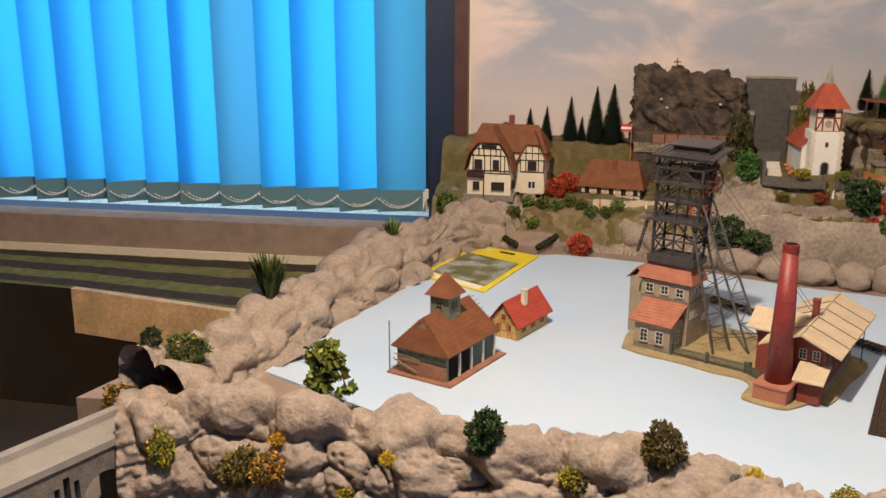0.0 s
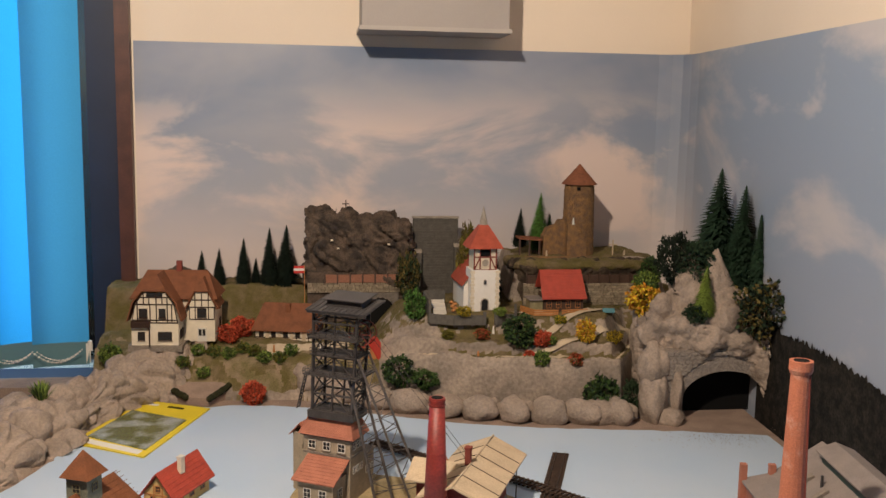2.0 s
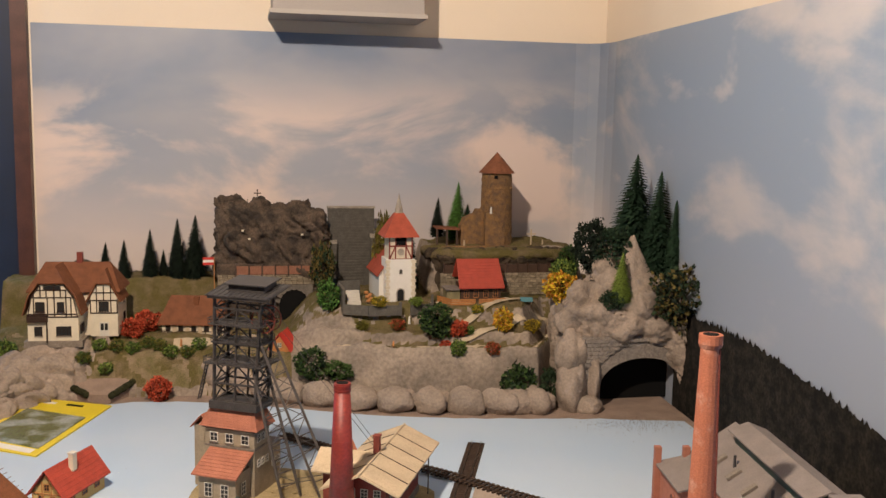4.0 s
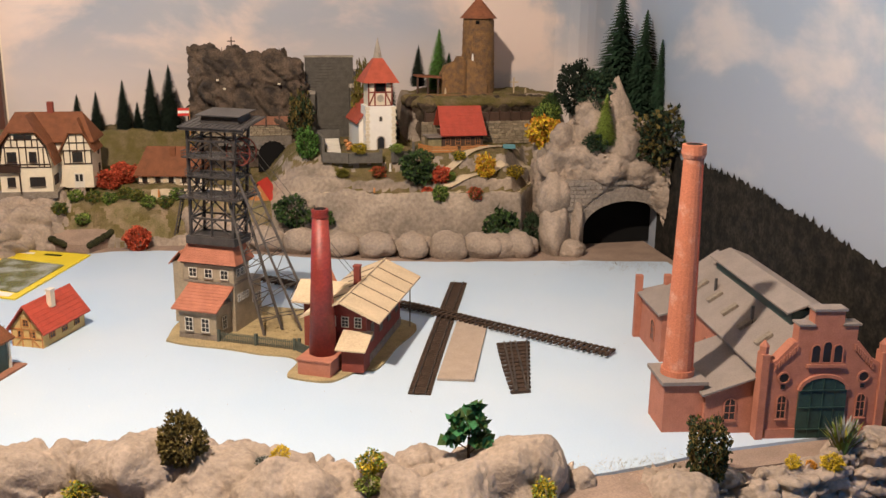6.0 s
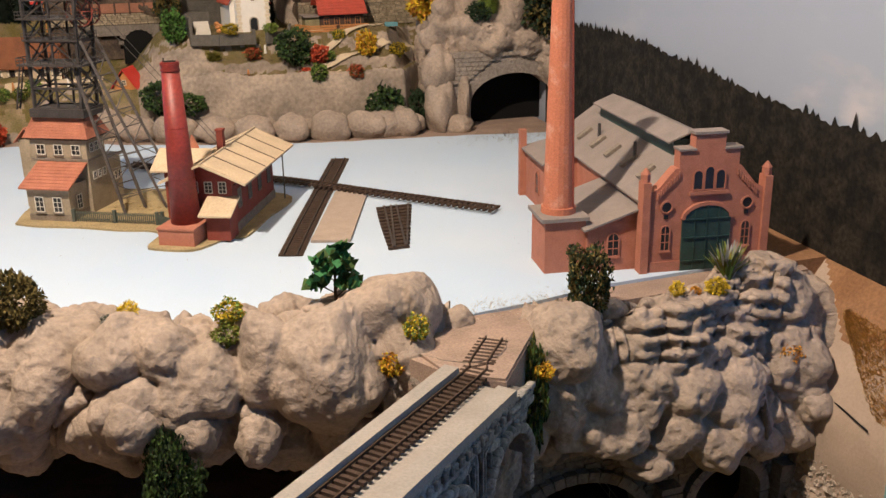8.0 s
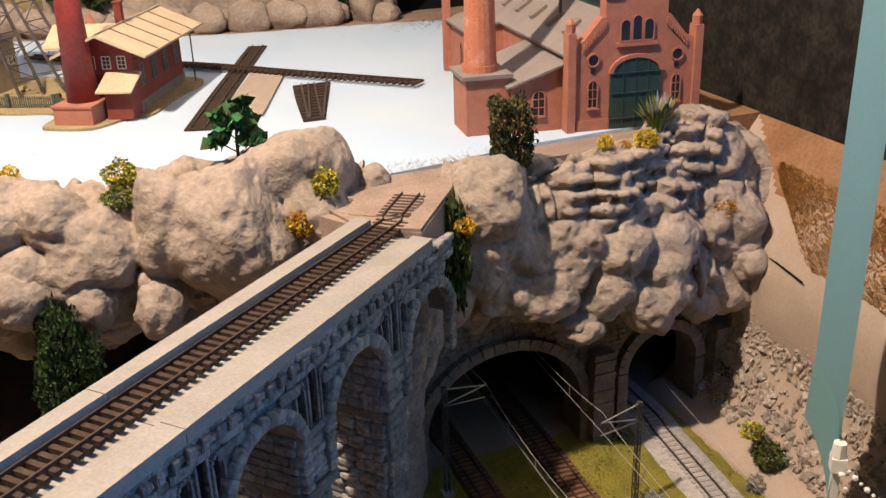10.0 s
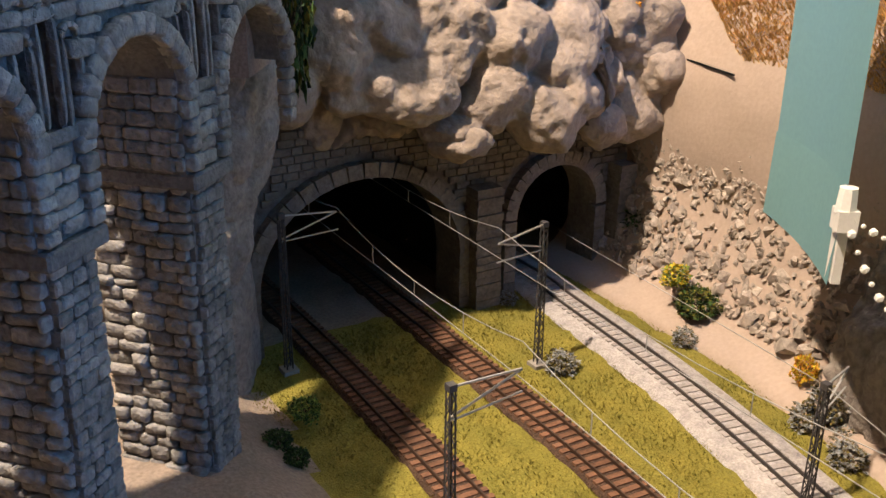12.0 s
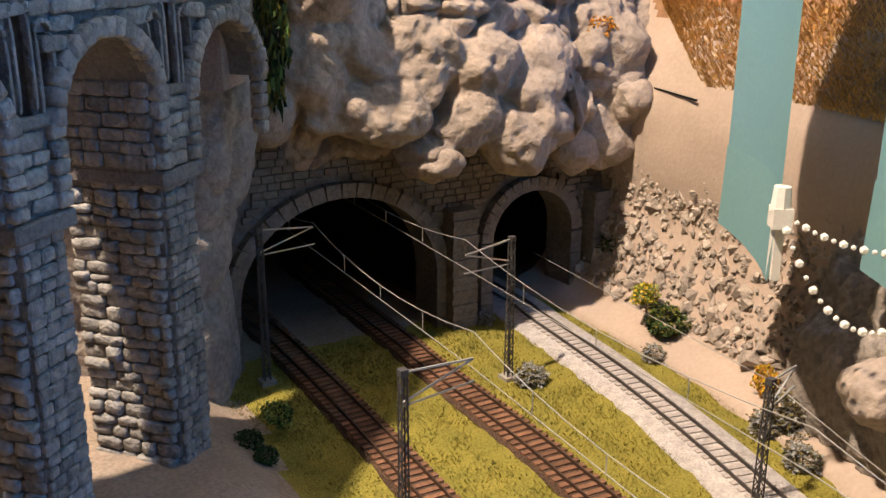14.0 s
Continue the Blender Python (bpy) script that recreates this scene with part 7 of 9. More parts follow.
# flat black sheet in the arch, the tunnel's darkness put into its colour
pts = [(0.02, -0.04)] + [(0.055 - 0.035 * math.cos(math.pi * k / 10), 0.0 + 0.034 * math.sin(math.pi * k / 10)) for k in range(11)] + [(0.09, -0.04)]
part("tunnel_mouth", slab(B(), pts, -0.0135, -0.012), M["black"], rw, "flat black sheet painting the tunnel mouth's darkness")
for k in range(9):
    a = math.pi * (k + 0.5) / 9
    part("arch_stone", box(B(), -0.004, -0.0155, -0.0055, 0.004, -0.012, 0.0055, Matrix.Translation((0.055 - 0.039 * math.cos(a), 0, 0.038 * math.sin(a))) @ Matrix.Rotation(a - math.pi / 2, 4, "Y")), M["portal"], rw)
flag = thing("flag", "red and white striped flag on a pole", "flag", (0.118, 2.385, 0.155))
part("pole", cone(B(), 0, 0, 0, 0.11, 0.0012, 0.001, 6), M["orangewood"], flag)
for k, c in enumerate(("redpaint", "white", "redpaint")):
    part("stripe", box(B(), -0.026, -0.0006, 0.108 - 0.006 * (k + 1), -0.001, 0.0006, 0.108 - 0.006 * k), M[c], flag)
# plain grey panel wall beside the rock
pw = thing("panel_wall", "tall grey slatted stone panel wall against the backdrop", "wall", (0.45, 2.47, 0.15))
part("panel", box(B(), -0.056, 0, 0, 0.060, 0.02, 0.222), M["wallgrey"], pw)
for k in range(30):
    part("course", box(B(), -0.056, -0.0018, 0.006 + k * 0.0072, 0.060, 0, 0.0105 + k * 0.0072), M["wallgrey"], pw)
part("coping", box(B(), -0.058, -0.004, 0.222, 0.062, 0.022, 0.226), M["stonewarm"], pw)
for x, h in ((-0.045, 0.135), (0.058, 0.15)):
    part("pillar", box(B(), x - 0.009, -0.02, 0, x + 0.009, -0.003, h), M["wallgrey"], pw)
    part("pillar_cap", box(B(), x - 0.010, -0.021, h, x + 0.010, -0.002, h + 0.008), M["stonewarm"], pw)

# church
ch = thing("church", "white village church with red-roofed half-timbered belfry", "church", (0.538, 2.20, 0.176), 3)
part("tower", box(B(), -0.036, 0, 0, 0.030, 0.06, 0.105), M["white"], ch)
part("belfry", box(B(), -0.030, 0.004, 0.105, 0.024, 0.056, 0.158), M["cream"], ch, "half-timbered belfry")
timbers(ch, facing(-0.003, 0.0034, 0.105, 0), [(-0.027, 0.0, 0.027, 0.0), (-0.027, 0.052, 0.027, 0.052), (-0.026, 0, -0.026, 0.053), (0.026, 0, 0.026, 0.053), (-0.012, 0, -0.012, 0.052), (0.012, 0, 0.012, 0.052), (-0.026, 0.03, 0.026, 0.03), (-0.026, 0, -0.012, 0.03), (0.026, 0, 0.012, 0.03)], 0.003, "redbrick")
part("sound_opening", box(B(), -0.014, 0.0022, 0.137, 0.008, 0.0038, 0.155), M["black"], ch)
clock = B()
bmesh.ops.create_circle(clock, cap_ends=True, segments=14, radius=0.008, matrix=pose(-0.003, 0.0015, 0.122, 90))
part("clock_face", clock, M["stonewarm"], ch, "small round clock face")
bm = cone(B(), -0.003, 0.03, 0.156, 0.208, 0.058, 0.014, 4)
ob = part("tower_roof", bm, M["salmonroof"], ch, "red pyramid roof")
ob.data.materials[0] = material("red_church_tiles", (0.40, 0.085, 0.05), 0.7, 0.2, 60, 0.3, 600)
ob.matrix_local = Matrix.Translation((-0.003, 0.03, 0)) @ Matrix.Rotation(math.pi / 4, 4, "Z") @ Matrix.Translation((0.003, -0.03, 0))
bm = cone(B(), -0.003, 0.03, 0.206, 0.216, 0.010, 0.009, 8)
cone(bm, -0.003, 0.03, 0.216, 0.252, 0.009, 0.0006, 8)
part("spire", bm, M["stonewarm"], ch, "slender grey spire")
part("nave", gable_walls(B(), -0.046, 0.036, 0.035, 0.16, 0, 0.068, 0.118), M["white"], ch)
part("nave_roof", gable_roof(B(), -0.046, 0.036, 0.035, 0.16, 0.069, 0.122, 0.006, 0.003), ob.data.materials[0], ch, "red nave roof")
window(ch, facing(-0.003, -0.0006, 0.004, 0), 0.017, 0.034, M["stonewarm"], (0, 0), True, 0.0016, name="door")
window(ch, facing(-0.003, -0.0006, 0.072, 0), 0.006, 0.010, M["stonewarm"], (0, 0), True, 0.001)
qs = mesh("corner_stone", box(B(), -0.5, -0.5, -0.5, 0.5, 0.5, 0.5), M["cream"])
for k in range(14):
    for x in (-0.033, 0.027):
        o2 = new("corner_stone", qs)
        o2.parent = ch
        o2.matrix_local = Matrix.Translation((x, -0.0004, 0.004 + k * 0.0074)) @ Matrix.Diagonal((0.007 + 0.004 * (k % 2), 0.002, 0.0062, 1))
cw = thing("churchyard_wall", "low grey churchyard wall with gateway round the church", "wall", (0.515, 2.17, 0.165), 0)
for a, b, h in (((-0.115, 0.09), (-0.112, -0.005), 0.055), ((-0.112, -0.005), (-0.06, -0.03), 0.022), ((-0.06, -0.03), (0.010, -0.03), 0.022), ((0.036, -0.03), (0.085, -0.015), 0.022), ((0.085, -0.015), (0.10, 0.06), 0.03), ((-0.115, 0.09), (-0.065, 0.10), 0.058)):
    part("wall_panel", box(B(), 0, -0.003, 0, math.dist(a, b), 0.003, h, Matrix.Translation((*a, 0)) @ Matrix.Rotation(math.atan2(b[1] - a[1], b[0] - a[0]), 4, "Z")), M["wallgrey"], cw)
for x in (0.010, 0.036):
    part("gate_post", box(B(), x - 0.003, -0.035, 0, x + 0.003, -0.027, 0.03), M["wallgrey"], cw)
graves = thing("churchyard_benches", "pale stone graves and flower beds in the churchyard", "grave", (0.425, 2.19, 0.178), 0)
for k in range(4):
    part("grave_slab", box(B(), -0.012, -0.01 + k * 0.013, 0.0 + k * 0.006, 0.018, -0.004 + k * 0.013, 0.012 + k * 0.006), M["whitewood"], graves)
for k in range(5):
    fb = part("flower_bed", boulder_mesh("flower_bed", 90 + k, M["orangewood"], 1, 0.3), None, graves)
    fb.matrix_local = Matrix.Translation((0.035 + 0.006 * (k % 2), -0.005 + k * 0.009, 0.012 + k * 0.003)) @ Matrix.Diagonal((0.006, 0.005, 0.005, 1))

# red hut with terrace
hu = thing("red_roof_hut", "wooden hut with red roof and orange terrace fence", "hut", (0.722, 2.195, 0.178), 0)
part("body", box(B(), -0.045, 0.008, 0, 0.050, 0.065, 0.042), M["darkwood"], hu)
bm = B()
f = [(-0.052, -0.004, 0.034), (0.056, -0.004, 0.034), (0.052, 0.045, 0.094), (-0.049, 0.045, 0.094)]
g = [(-0.049, 0.047, 0.094), (0.052, 0.047, 0.094), (0.056, 0.075, 0.05), (-0.052, 0.075, 0.05)]
for q4 in (f, g):
    v = [bm.verts.new(p) for p in q4] + [bm.verts.new((a, b, c + 0.003)) for a, b, c in q4]
    for q in ((3, 2, 1, 0), (4, 5, 6, 7), (0, 1, 5, 4), (1, 2, 6, 5), (2, 3, 7, 6), (3, 0, 4, 7)):
        bm.faces.new([v[i] for i in q])
roof = part("roof", bm, M["redroof"], hu, "bright red tiled roof")
for k in range(10):
    t = (k + 0.5) / 10
    part("tile_course", beam(B(), (-0.052 + 0.003 * t, -0.004 + 0.049 * t, 0.0375 + 0.06 * t), (0.056 - 0.004 * t, -0.004 + 0.049 * t, 0.0375 + 0.06 * t), 0.0008), M["redroof"], roof)
for k in range(4):
    window(hu, facing(-0.032 + 0.023 * k, 0.0075, 0.012, 0), 0.011, 0.016, M["orangewood"], (1, 1))
part("side_shed", box(B(), -0.078, 0.01, 0, -0.047, 0.05, 0.03), M["olive"], hu, "olive side shed")
part("shed_roof", box(B(), -0.082, 0.004, 0.03, -0.046, 0.055, 0.033), M["greyroof"], hu)
for k, (a, b) in enumerate((((-0.098, 0.02), (-0.075, -0.03)), ((-0.075, -0.03), (-0.02, -0.034)), ((-0.012, -0.034), (0.052, -0.026)))):
    for z in (0.002, 0.007, 0.012):
        part("fence_board", box(B(), 0, -0.001, z, math.dist(a, b), 0.001, z + 0.0038, Matrix.Translation((*a, 0)) @ Matrix.Rotation(math.atan2(b[1] - a[1], b[0] - a[0]), 4, "Z")), M["orangewood"], hu)
tc = thing("garden_table", "small teal garden shelter beside the path", "shelter", (0.826, 2.175, 0.176), -10)
bm = B()
gable_roof(bm, -0.012, 0.012, -0.008, 0.008, 0.010, 0.016, 0.002, 0.0015, "x")
part("roof", bm, M["tealroof"], tc)
for x in (-0.01, 0.01):
    part("post", box(B(), x - 0.001, -0.006, -0.002, x + 0.001, 0.006, 0.011), M["darkwood"], tc)
# orange house behind the boulders
oh = thing("orange_cottage", "small orange-red wooden cottage with a pink-red roof", "house", (0.262, 2.155, 0.06), -20)
part("body", gable_walls(B(), -0.022, 0.022, 0, 0.055, 0, 0.034, 0.062), M["orangewood"], oh)
part("roof", gable_roof(B(), -0.022, 0.022, 0, 0.055, 0.034, 0.066, 0.006, 0.0022), M["redpaint"], oh, "pink-red roof")
for x, z in ((-0.010, 0.01), (0.010, 0.01), (0.0, 0.036)):
    window(oh, facing(x, -0.0005, z, 0), 0.008, 0.010, M["cream"], (1, 1))

# castle
ca = thing("castle_ruin", "brown stone castle ruin with round tower and conical roof", "castle", (0.808, 2.40, 0.283), 0)
bm = cone(B(), 0, 0, 0, 0.186, 0.040, 0.0365, 24)
part("round_tower", bm, M["castle"], ca, "", False)
random.seed(61)
cs = mesh("stone", box(B(), -0.5, -0.5, -0.5, 0.5, 0.5, 0.5), M["castle"])
for r in range(20):
    for k in range(13):
        a = math.pi * (1.02 + (k + 0.5 * (r % 2)) / 13)
        rad = 0.0402 - 0.0035 * r / 20
        o2 = new("stone", cs)
        o2.parent = ca
        o2.matrix_local = Matrix.Translation((rad * math.cos(a), rad * math.sin(a), 0.006 + r * 0.009)) @ Matrix.Rotation(a - math.pi / 2, 4, "Z") @ Matrix.Diagonal((0.0088, 0.002 + random.uniform(0, 0.0015), 0.0078, 1))
part("tower_roof", cone(B(), 0, 0, 0.185, 0.236, 0.0455, 0.001, 20), M["thatch"], ca, "brown conical roof")
part("slit", box(B(), -0.016, -0.0405, 0.172, -0.008, -0.036, 0.180), M["black"], ca)
bm = slab(B(), [(-0.092, 0), (-0.035, 0), (-0.035, 0.094), (-0.050, 0.094), (-0.056, 0.082), (-0.068, 0.078), (-0.082, 0.072), (-0.088, 0.058), (-0.092, 0.054)], -0.015, 0.02)
slab(bm, [(-0.038, 0), (0.012, 0), (0.012, 0.030), (0.002, 0.050), (-0.010, 0.058), (-0.018, 0.085), (-0.038, 0.090)], -0.046, -0.028)
part("ruined_wall", bm, M["castle"], ca, "broken castle wall")
bm = box(B(), -0.160, -0.03, 0.038, -0.100, 0.02, 0.042, Matrix.Rotation(0.06, 4, "Y"))
part("lean_to_roof", bm, M["thatch"], ca, "brown lean-to roof")
for x in (-0.155, -0.13, -0.105):
    part("post", box(B(), x - 0.002, -0.028, 0, x + 0.002, -0.024, 0.046), M["darkwood"], ca)
part("parapet", box(B(), -0.15, -0.068, -0.002, 0.02, -0.062, 0.010), M["castle"], ca)
cx2 = thing("wayside_cross", "pale wooden wayside cross on the castle hill", "cross", (0.893, 2.37, 0.283))
bm = beam(B(), (0, 0, 0), (0, 0, 0.046), 0.0028)
beam(bm, (-0.012, 0, 0.034), (0.012, 0, 0.034), 0.0026)
part("cross", bm, M["timber"], cx2)
# rock face below the castle and dry stone walls beside the hut
cf = thing("castle_cliff", "dark rock ledge and dry stone wall below the castle", "rock", (0.81, 2.32, 0.18))
P = sweep([(0.635, 2.36), (0.65, 2.315), (0.75, 2.305), (0.85, 2.305), (0.95, 2.315), (0.985, 2.36)], [[(0.0, 0.17), (0.006, 0.21), (0.004, 0.25), (0.012, 0.272), (-0.01, 0.286), (-0.04, 0.284)]] * 2, 130, 40)
M["layerrock"] = material("brown_layered_rock", (0.085, 0.062, 0.042), 0.9, 0.35, 40, 1.0, 220, second=(0.035, 0.027, 0.02), depth=0.003)
part("rock_face", grid_mesh("rock_face", faceted(P, 0.012, 22, 55, 1) - (0.81, 2.32, 0.18), [M["layerrock"]]), None, cf)
P = sweep([(0.628, 2.40), (0.635, 2.35), (0.655, 2.312), (0.75, 2.301), (0.85, 2.301), (0.95, 2.31), (0.982, 2.34), (0.99, 2.40)], [[(0.0, 0.262), (0.010, 0.268), (0.012, 0.278), (0.004, 0.287), (-0.03, 0.289), (-0.055, 0.288)]] * 2, 160, 26)
P[..., 2] += 0.004 * fractal(P, 30, 3, 71) + 0.0025 * fractal(P, 90, 2, 72)
part("grass_top", grid_mesh("grass_top", P - (0.81, 2.32, 0.18), [M["hillgrass"]]), None, cf, "olive flocked grass edge")
z = 0.0
while z < 0.05:
    x = -0.165
    while x < 0.16:
        w = random.uniform(0.008, 0.016)
        o2 = new("stone", ds)
        o2.parent = cf
        o2.matrix_local = Matrix.Translation((x + w / 2, -0.034, z + 0.0028)) @ Matrix.Diagonal((w * 0.9, 0.012, 0.005, 1))
        x += w
    z += 0.006
for k in range(12):
    part("plank_panel", box(B(), -0.155 + 0.026 * k, -0.036, 0.050, -0.133 + 0.026 * k, -0.030, 0.074), M["darkwood"], cf)
    part("plank_post", box(B(), -0.158 + 0.026 * k, -0.039, 0.046, -0.1555 + 0.026 * k, -0.030, 0.078), M["darkwood"], cf)

# tunnel mountain in the corner
tm = thing("tunnel_mountain", "tan foam rock mountain over a flat black sheet painting the tunnel mouth's darkness", "rock", (1.0, 1.95, 0))
P = sweep([(0.86, 2.12), (0.855, 2.02), (0.885, 1.955), (0.945, 1.935), (1.02, 1.93), (1.07, 1.92), (1.10, 1.88)],
          [[(0.0, -0.01), (0.012, 0.06), (0.012, 0.13), (0.0, 0.19), (-0.03, 0.225), (-0.09, 0.24)],
           [(0.02, -0.01), (0.022, 0.06), (0.02, 0.13), (0.0, 0.20), (-0.03, 0.245), (-0.10, 0.33)],
           [(-0.03, 0.115), (-0.015, 0.118), (0.0, 0.14), (0.005, 0.20), (-0.03, 0.235), (-0.12, 0.37)],
           [(-0.03, 0.115), (-0.015, 0.118), (0.0, 0.14), (0.006, 0.20), (-0.03, 0.235), (-0.12, 0.31)],
           [(0.0, -0.01), (0.0, 0.06), (0.0, 0.13), (0.0, 0.19), (-0.02, 0.215), (-0.06, 0.23)]], 220, 160)
LUMPS = ((1.015, 2.0, 0.245, 0.062, 0.042), (1.070, 2.03, 0.245, 0.055, 0.05), (0.965, 2.01, 0.235, 0.048, 0.045), (1.022, 1.975, 0.212, 0.055, 0.05), (1.1, 1.975, 0.197, 0.05, 0.053), (1.128, 1.98, 0.15, 0.034, 0.042), (0.929, 1.975, 0.187, 0.042, 0.033), (0.889, 2.005, 0.23, 0.028, 0.025), (0.874, 1.99, 0.18, 0.033, 0.037), (0.978, 1.955, 0.166, 0.043, 0.028), (1.055, 1.955, 0.164, 0.048, 0.027), (0.951, 2.03, 0.28, 0.028, 0.04))
part("rock_face", grid_mesh("rock_face", swell(P, craggy(P, 0.022, 13, 66, 1, pits=0.12, crag=0.45, level=1.3), LUMPS, 1, 66) - (1.0, 1.95, 0), [M["rock"]]), None, tm)
# no bore behind: a black slab paints the shade inside the mouth
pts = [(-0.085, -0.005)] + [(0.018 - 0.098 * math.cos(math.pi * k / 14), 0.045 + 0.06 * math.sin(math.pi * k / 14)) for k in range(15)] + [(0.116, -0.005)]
part("tunnel_mouth", slab(B(), pts, 0.055, 0.06), M["black"], tm, "flat black sheet painting the tunnel mouth's darkness")
bm = B()
n = 16
for k in range(n):
    a0, a1 = math.pi * k / n, math.pi * (k + 1) / n
    q = [(0.018 - r * math.cos(a), 0.045 + s * math.sin(a)) for r, s, a in ((0.096, 0.058, a0), (0.096, 0.058, a1), (0.112, 0.085, a1), (0.112, 0.085, a0))]
    slab(bm, q, -0.012, 0.055)
box(bm, -0.094, -0.012, -0.005, -0.078, 0.055, 0.046)
part("portal_ring", bm, M["rockgrey"], tm, "grey stone portal")
for k, (x, y, z, a, c) in enumerate(((0.862, 1.96, 0.109, 0.034, 0.054), (0.86, 1.95, 0.038, 0.031, 0.064), (1.132, 1.95, 0.035, 0.024, 0.076), (0.89, 1.925, 0.007, 0.03, 0.024), (0.908, 1.95, 0.056, 0.015, 0.054))):
    ob = part("boulder", boulder_mesh("boulder", 86 + k, M["rock"], 4, 0.12, (a, 0.45 * (a + c), c)), None, tm)
    ob.matrix_local = Matrix.Translation((x - 1.0, y - 1.95, z))
random.seed(17)
for r in range(7):
    z = 0.088 + r * 0.0085
    x = -0.116 + 0.004 * (r % 2)
    while x < 0.12:
        w = random.uniform(0.010, 0.016)
        if math.hypot((x + w / 2 - 0.018) / 0.114, (z - 0.045) / 0.088) > 1.0:
            ob = part("stone", box(B(), x, -0.016, z, x + w * 0.93, 0.0, z + 0.0076), M["rockgrey"], tm)
        x += w
peak = boulder_mesh("peak", 97, M["rock"], 4, 0.12, (0.062, 0.05, 0.088))
for v in peak.vertices:
    k = 1.0 - 0.62 * max(0.0, v.co.z / 0.088 + 0.2)
    v.co.x, v.co.y = v.co.x * k, v.co.y * k
ob = part("peak", peak, None, tm, smooth=True)
ob.matrix_local = Matrix.Translation((0.010, 0.06, 0.262))
part("spandrel", slab(B(), [(-0.12, 0.0), (-0.096, 0.0), (-0.096, 0.05), (-0.06, 0.105), (0.018, 0.128), (0.09, 0.105), (0.116, 0.05), (0.116, 0.0), (0.19, 0.0), (0.19, 0.15), (-0.12, 0.15)], -0.010, 0.03), M["rockgrey"], tm)

# flat ledge with hedges before the villa
lg = thing("stone_terrace", "flat brown polygonal terrace with dark low hedges", "terrace", (-0.10, 2.15, 0))
pts = [(-0.034, -0.020, 0.014), (0.013, -0.037, 0.014), (0.070, 0.045, 0.034), (0.050, 0.062, 0.046), (-0.075, 0.085, 0.050), (-0.120, 0.062, 0.034)]
bm = B()
low = [bm.verts.new((x, y, -0.003)) for x, y, z in pts]
top = [bm.verts.new(p) for p in pts]
bm.faces.new(low[::-1])
bm.faces.new(top)
for k in range(6):
    k2 = (k + 1) % 6
    bm.faces.new((low[k], low[k2], top[k2], top[k]))
part("top", bm, M["sand"], lg)
M["hedge"] = material("dark_hedge", (0.035, 0.036, 0.015), 0.95, 0.4, 90, 0.9, 500, depth=0.003)
for a, b in ((pts[5], pts[0]), (pts[1], pts[2])):
    a, b = Vector(a), Vector(b)
    n = 14
    bm = B()
    for k in range(n):
        p = a.lerp(b, (k + 0.5) / n)
        bmesh.ops.create_icosphere(bm, subdivisions=2, radius=0.0075, matrix=Matrix.Translation((p.x, p.y, p.z - 0.002 + 0.001 * math.sin(k * 2.3))))
    part("hedge", bm, M["hedge"], lg, "dark clipped hedge", True)

# ---- plants ----


def leaf_mesh(name, n, shape, leaf, mats, seed, hollow=0.55, wide=0.6, ragged=0.35):
    """Many small bent leaves in an uneven rounded volume; shape gives its radii, standing on z = 0."""
    rng = np.random.default_rng(seed)
    d = rng.normal(size=(n, 3))
    d /= np.linalg.norm(d, axis=1, keepdims=True)
    r = rng.uniform(hollow, 1.0, n) ** 0.6
    bump = 1 + ragged * fractal(d + seed * 3.7, 2.2, 3, seed)
    c = d * (r * bump)[:, None] * np.array(shape) + (0, 0, shape[2] * 0.95)
    out = d + rng.normal(scale=0.7, size=(n, 3))
    out /= np.linalg.norm(out, axis=1, keepdims=True)
    side = np.cross(out, rng.normal(size=(n, 3)))
    side /= np.linalg.norm(side, axis=1, keepdims=True)
    s = leaf * rng.uniform(0.6, 1.3, (n, 1))
    up = np.cross(side, out)
    v = np.stack([c - side * s * wide, c - out * s * 0.5 + up * s * 0.2, c + side * s * wide, c + out * s], 1).reshape(-1, 3)
    i = np.arange(n) * 4
    f = np.stack([i, i + 1, i + 2, i + 3], -1)
    data = bpy.data.meshes.new(name)
    data.from_pydata(v.tolist(), [], f.tolist())
    for m in mats:
        data.materials.append(m)
    data.polygons.foreach_set("material_index", rng.integers(0, len(mats), n).astype(np.int32))
    data.update()
    return data


def leaves(name, colour, vary=0.4):
    return material(name, colour, 0.75, 0.25, 90, 0, 500, island=vary)


L = {"green": leaves("mid_green_leaves", (0.055, 0.10, 0.025)), "dark": leaves("dark_green_leaves", (0.026, 0.046, 0.02)), "bright": leaves("bright_green_leaves", (0.09, 0.21, 0.04)),
     "olive": leaves("olive_leaves", (0.16, 0.145, 0.025)), "yellow": leaves("yellow_flowers", (0.60, 0.43, 0.03)), "orange": leaves("orange_flowers", (0.58, 0.26, 0.03)),
     "red": leaves("red_orange_leaves", (0.50, 0.085, 0.04)), "brown": leaves("brown_green_leaves", (0.125, 0.095, 0.028)), "fir": leaves("blue_green_needles", (0.022, 0.048, 0.026)),
     "firdark": leaves("black_green_needles", (0.012, 0.02, 0.012)), "lime": leaves("lime_green_leaves", (0.20, 0.27, 0.05)), "grey": leaves("silver_grey_leaves", (0.30, 0.30, 0.28)), "glossy": leaves("glossy_green_leaves", (0.035, 0.14, 0.05))}
M["bark"] = material("brown_twig", (0.07, 0.045, 0.028), 0.85, 0.25, 90, 0.3)
CACHE = {}


bpy.context.view_layer.update()
GROUND = bpy.context.evaluated_depsgraph_get()


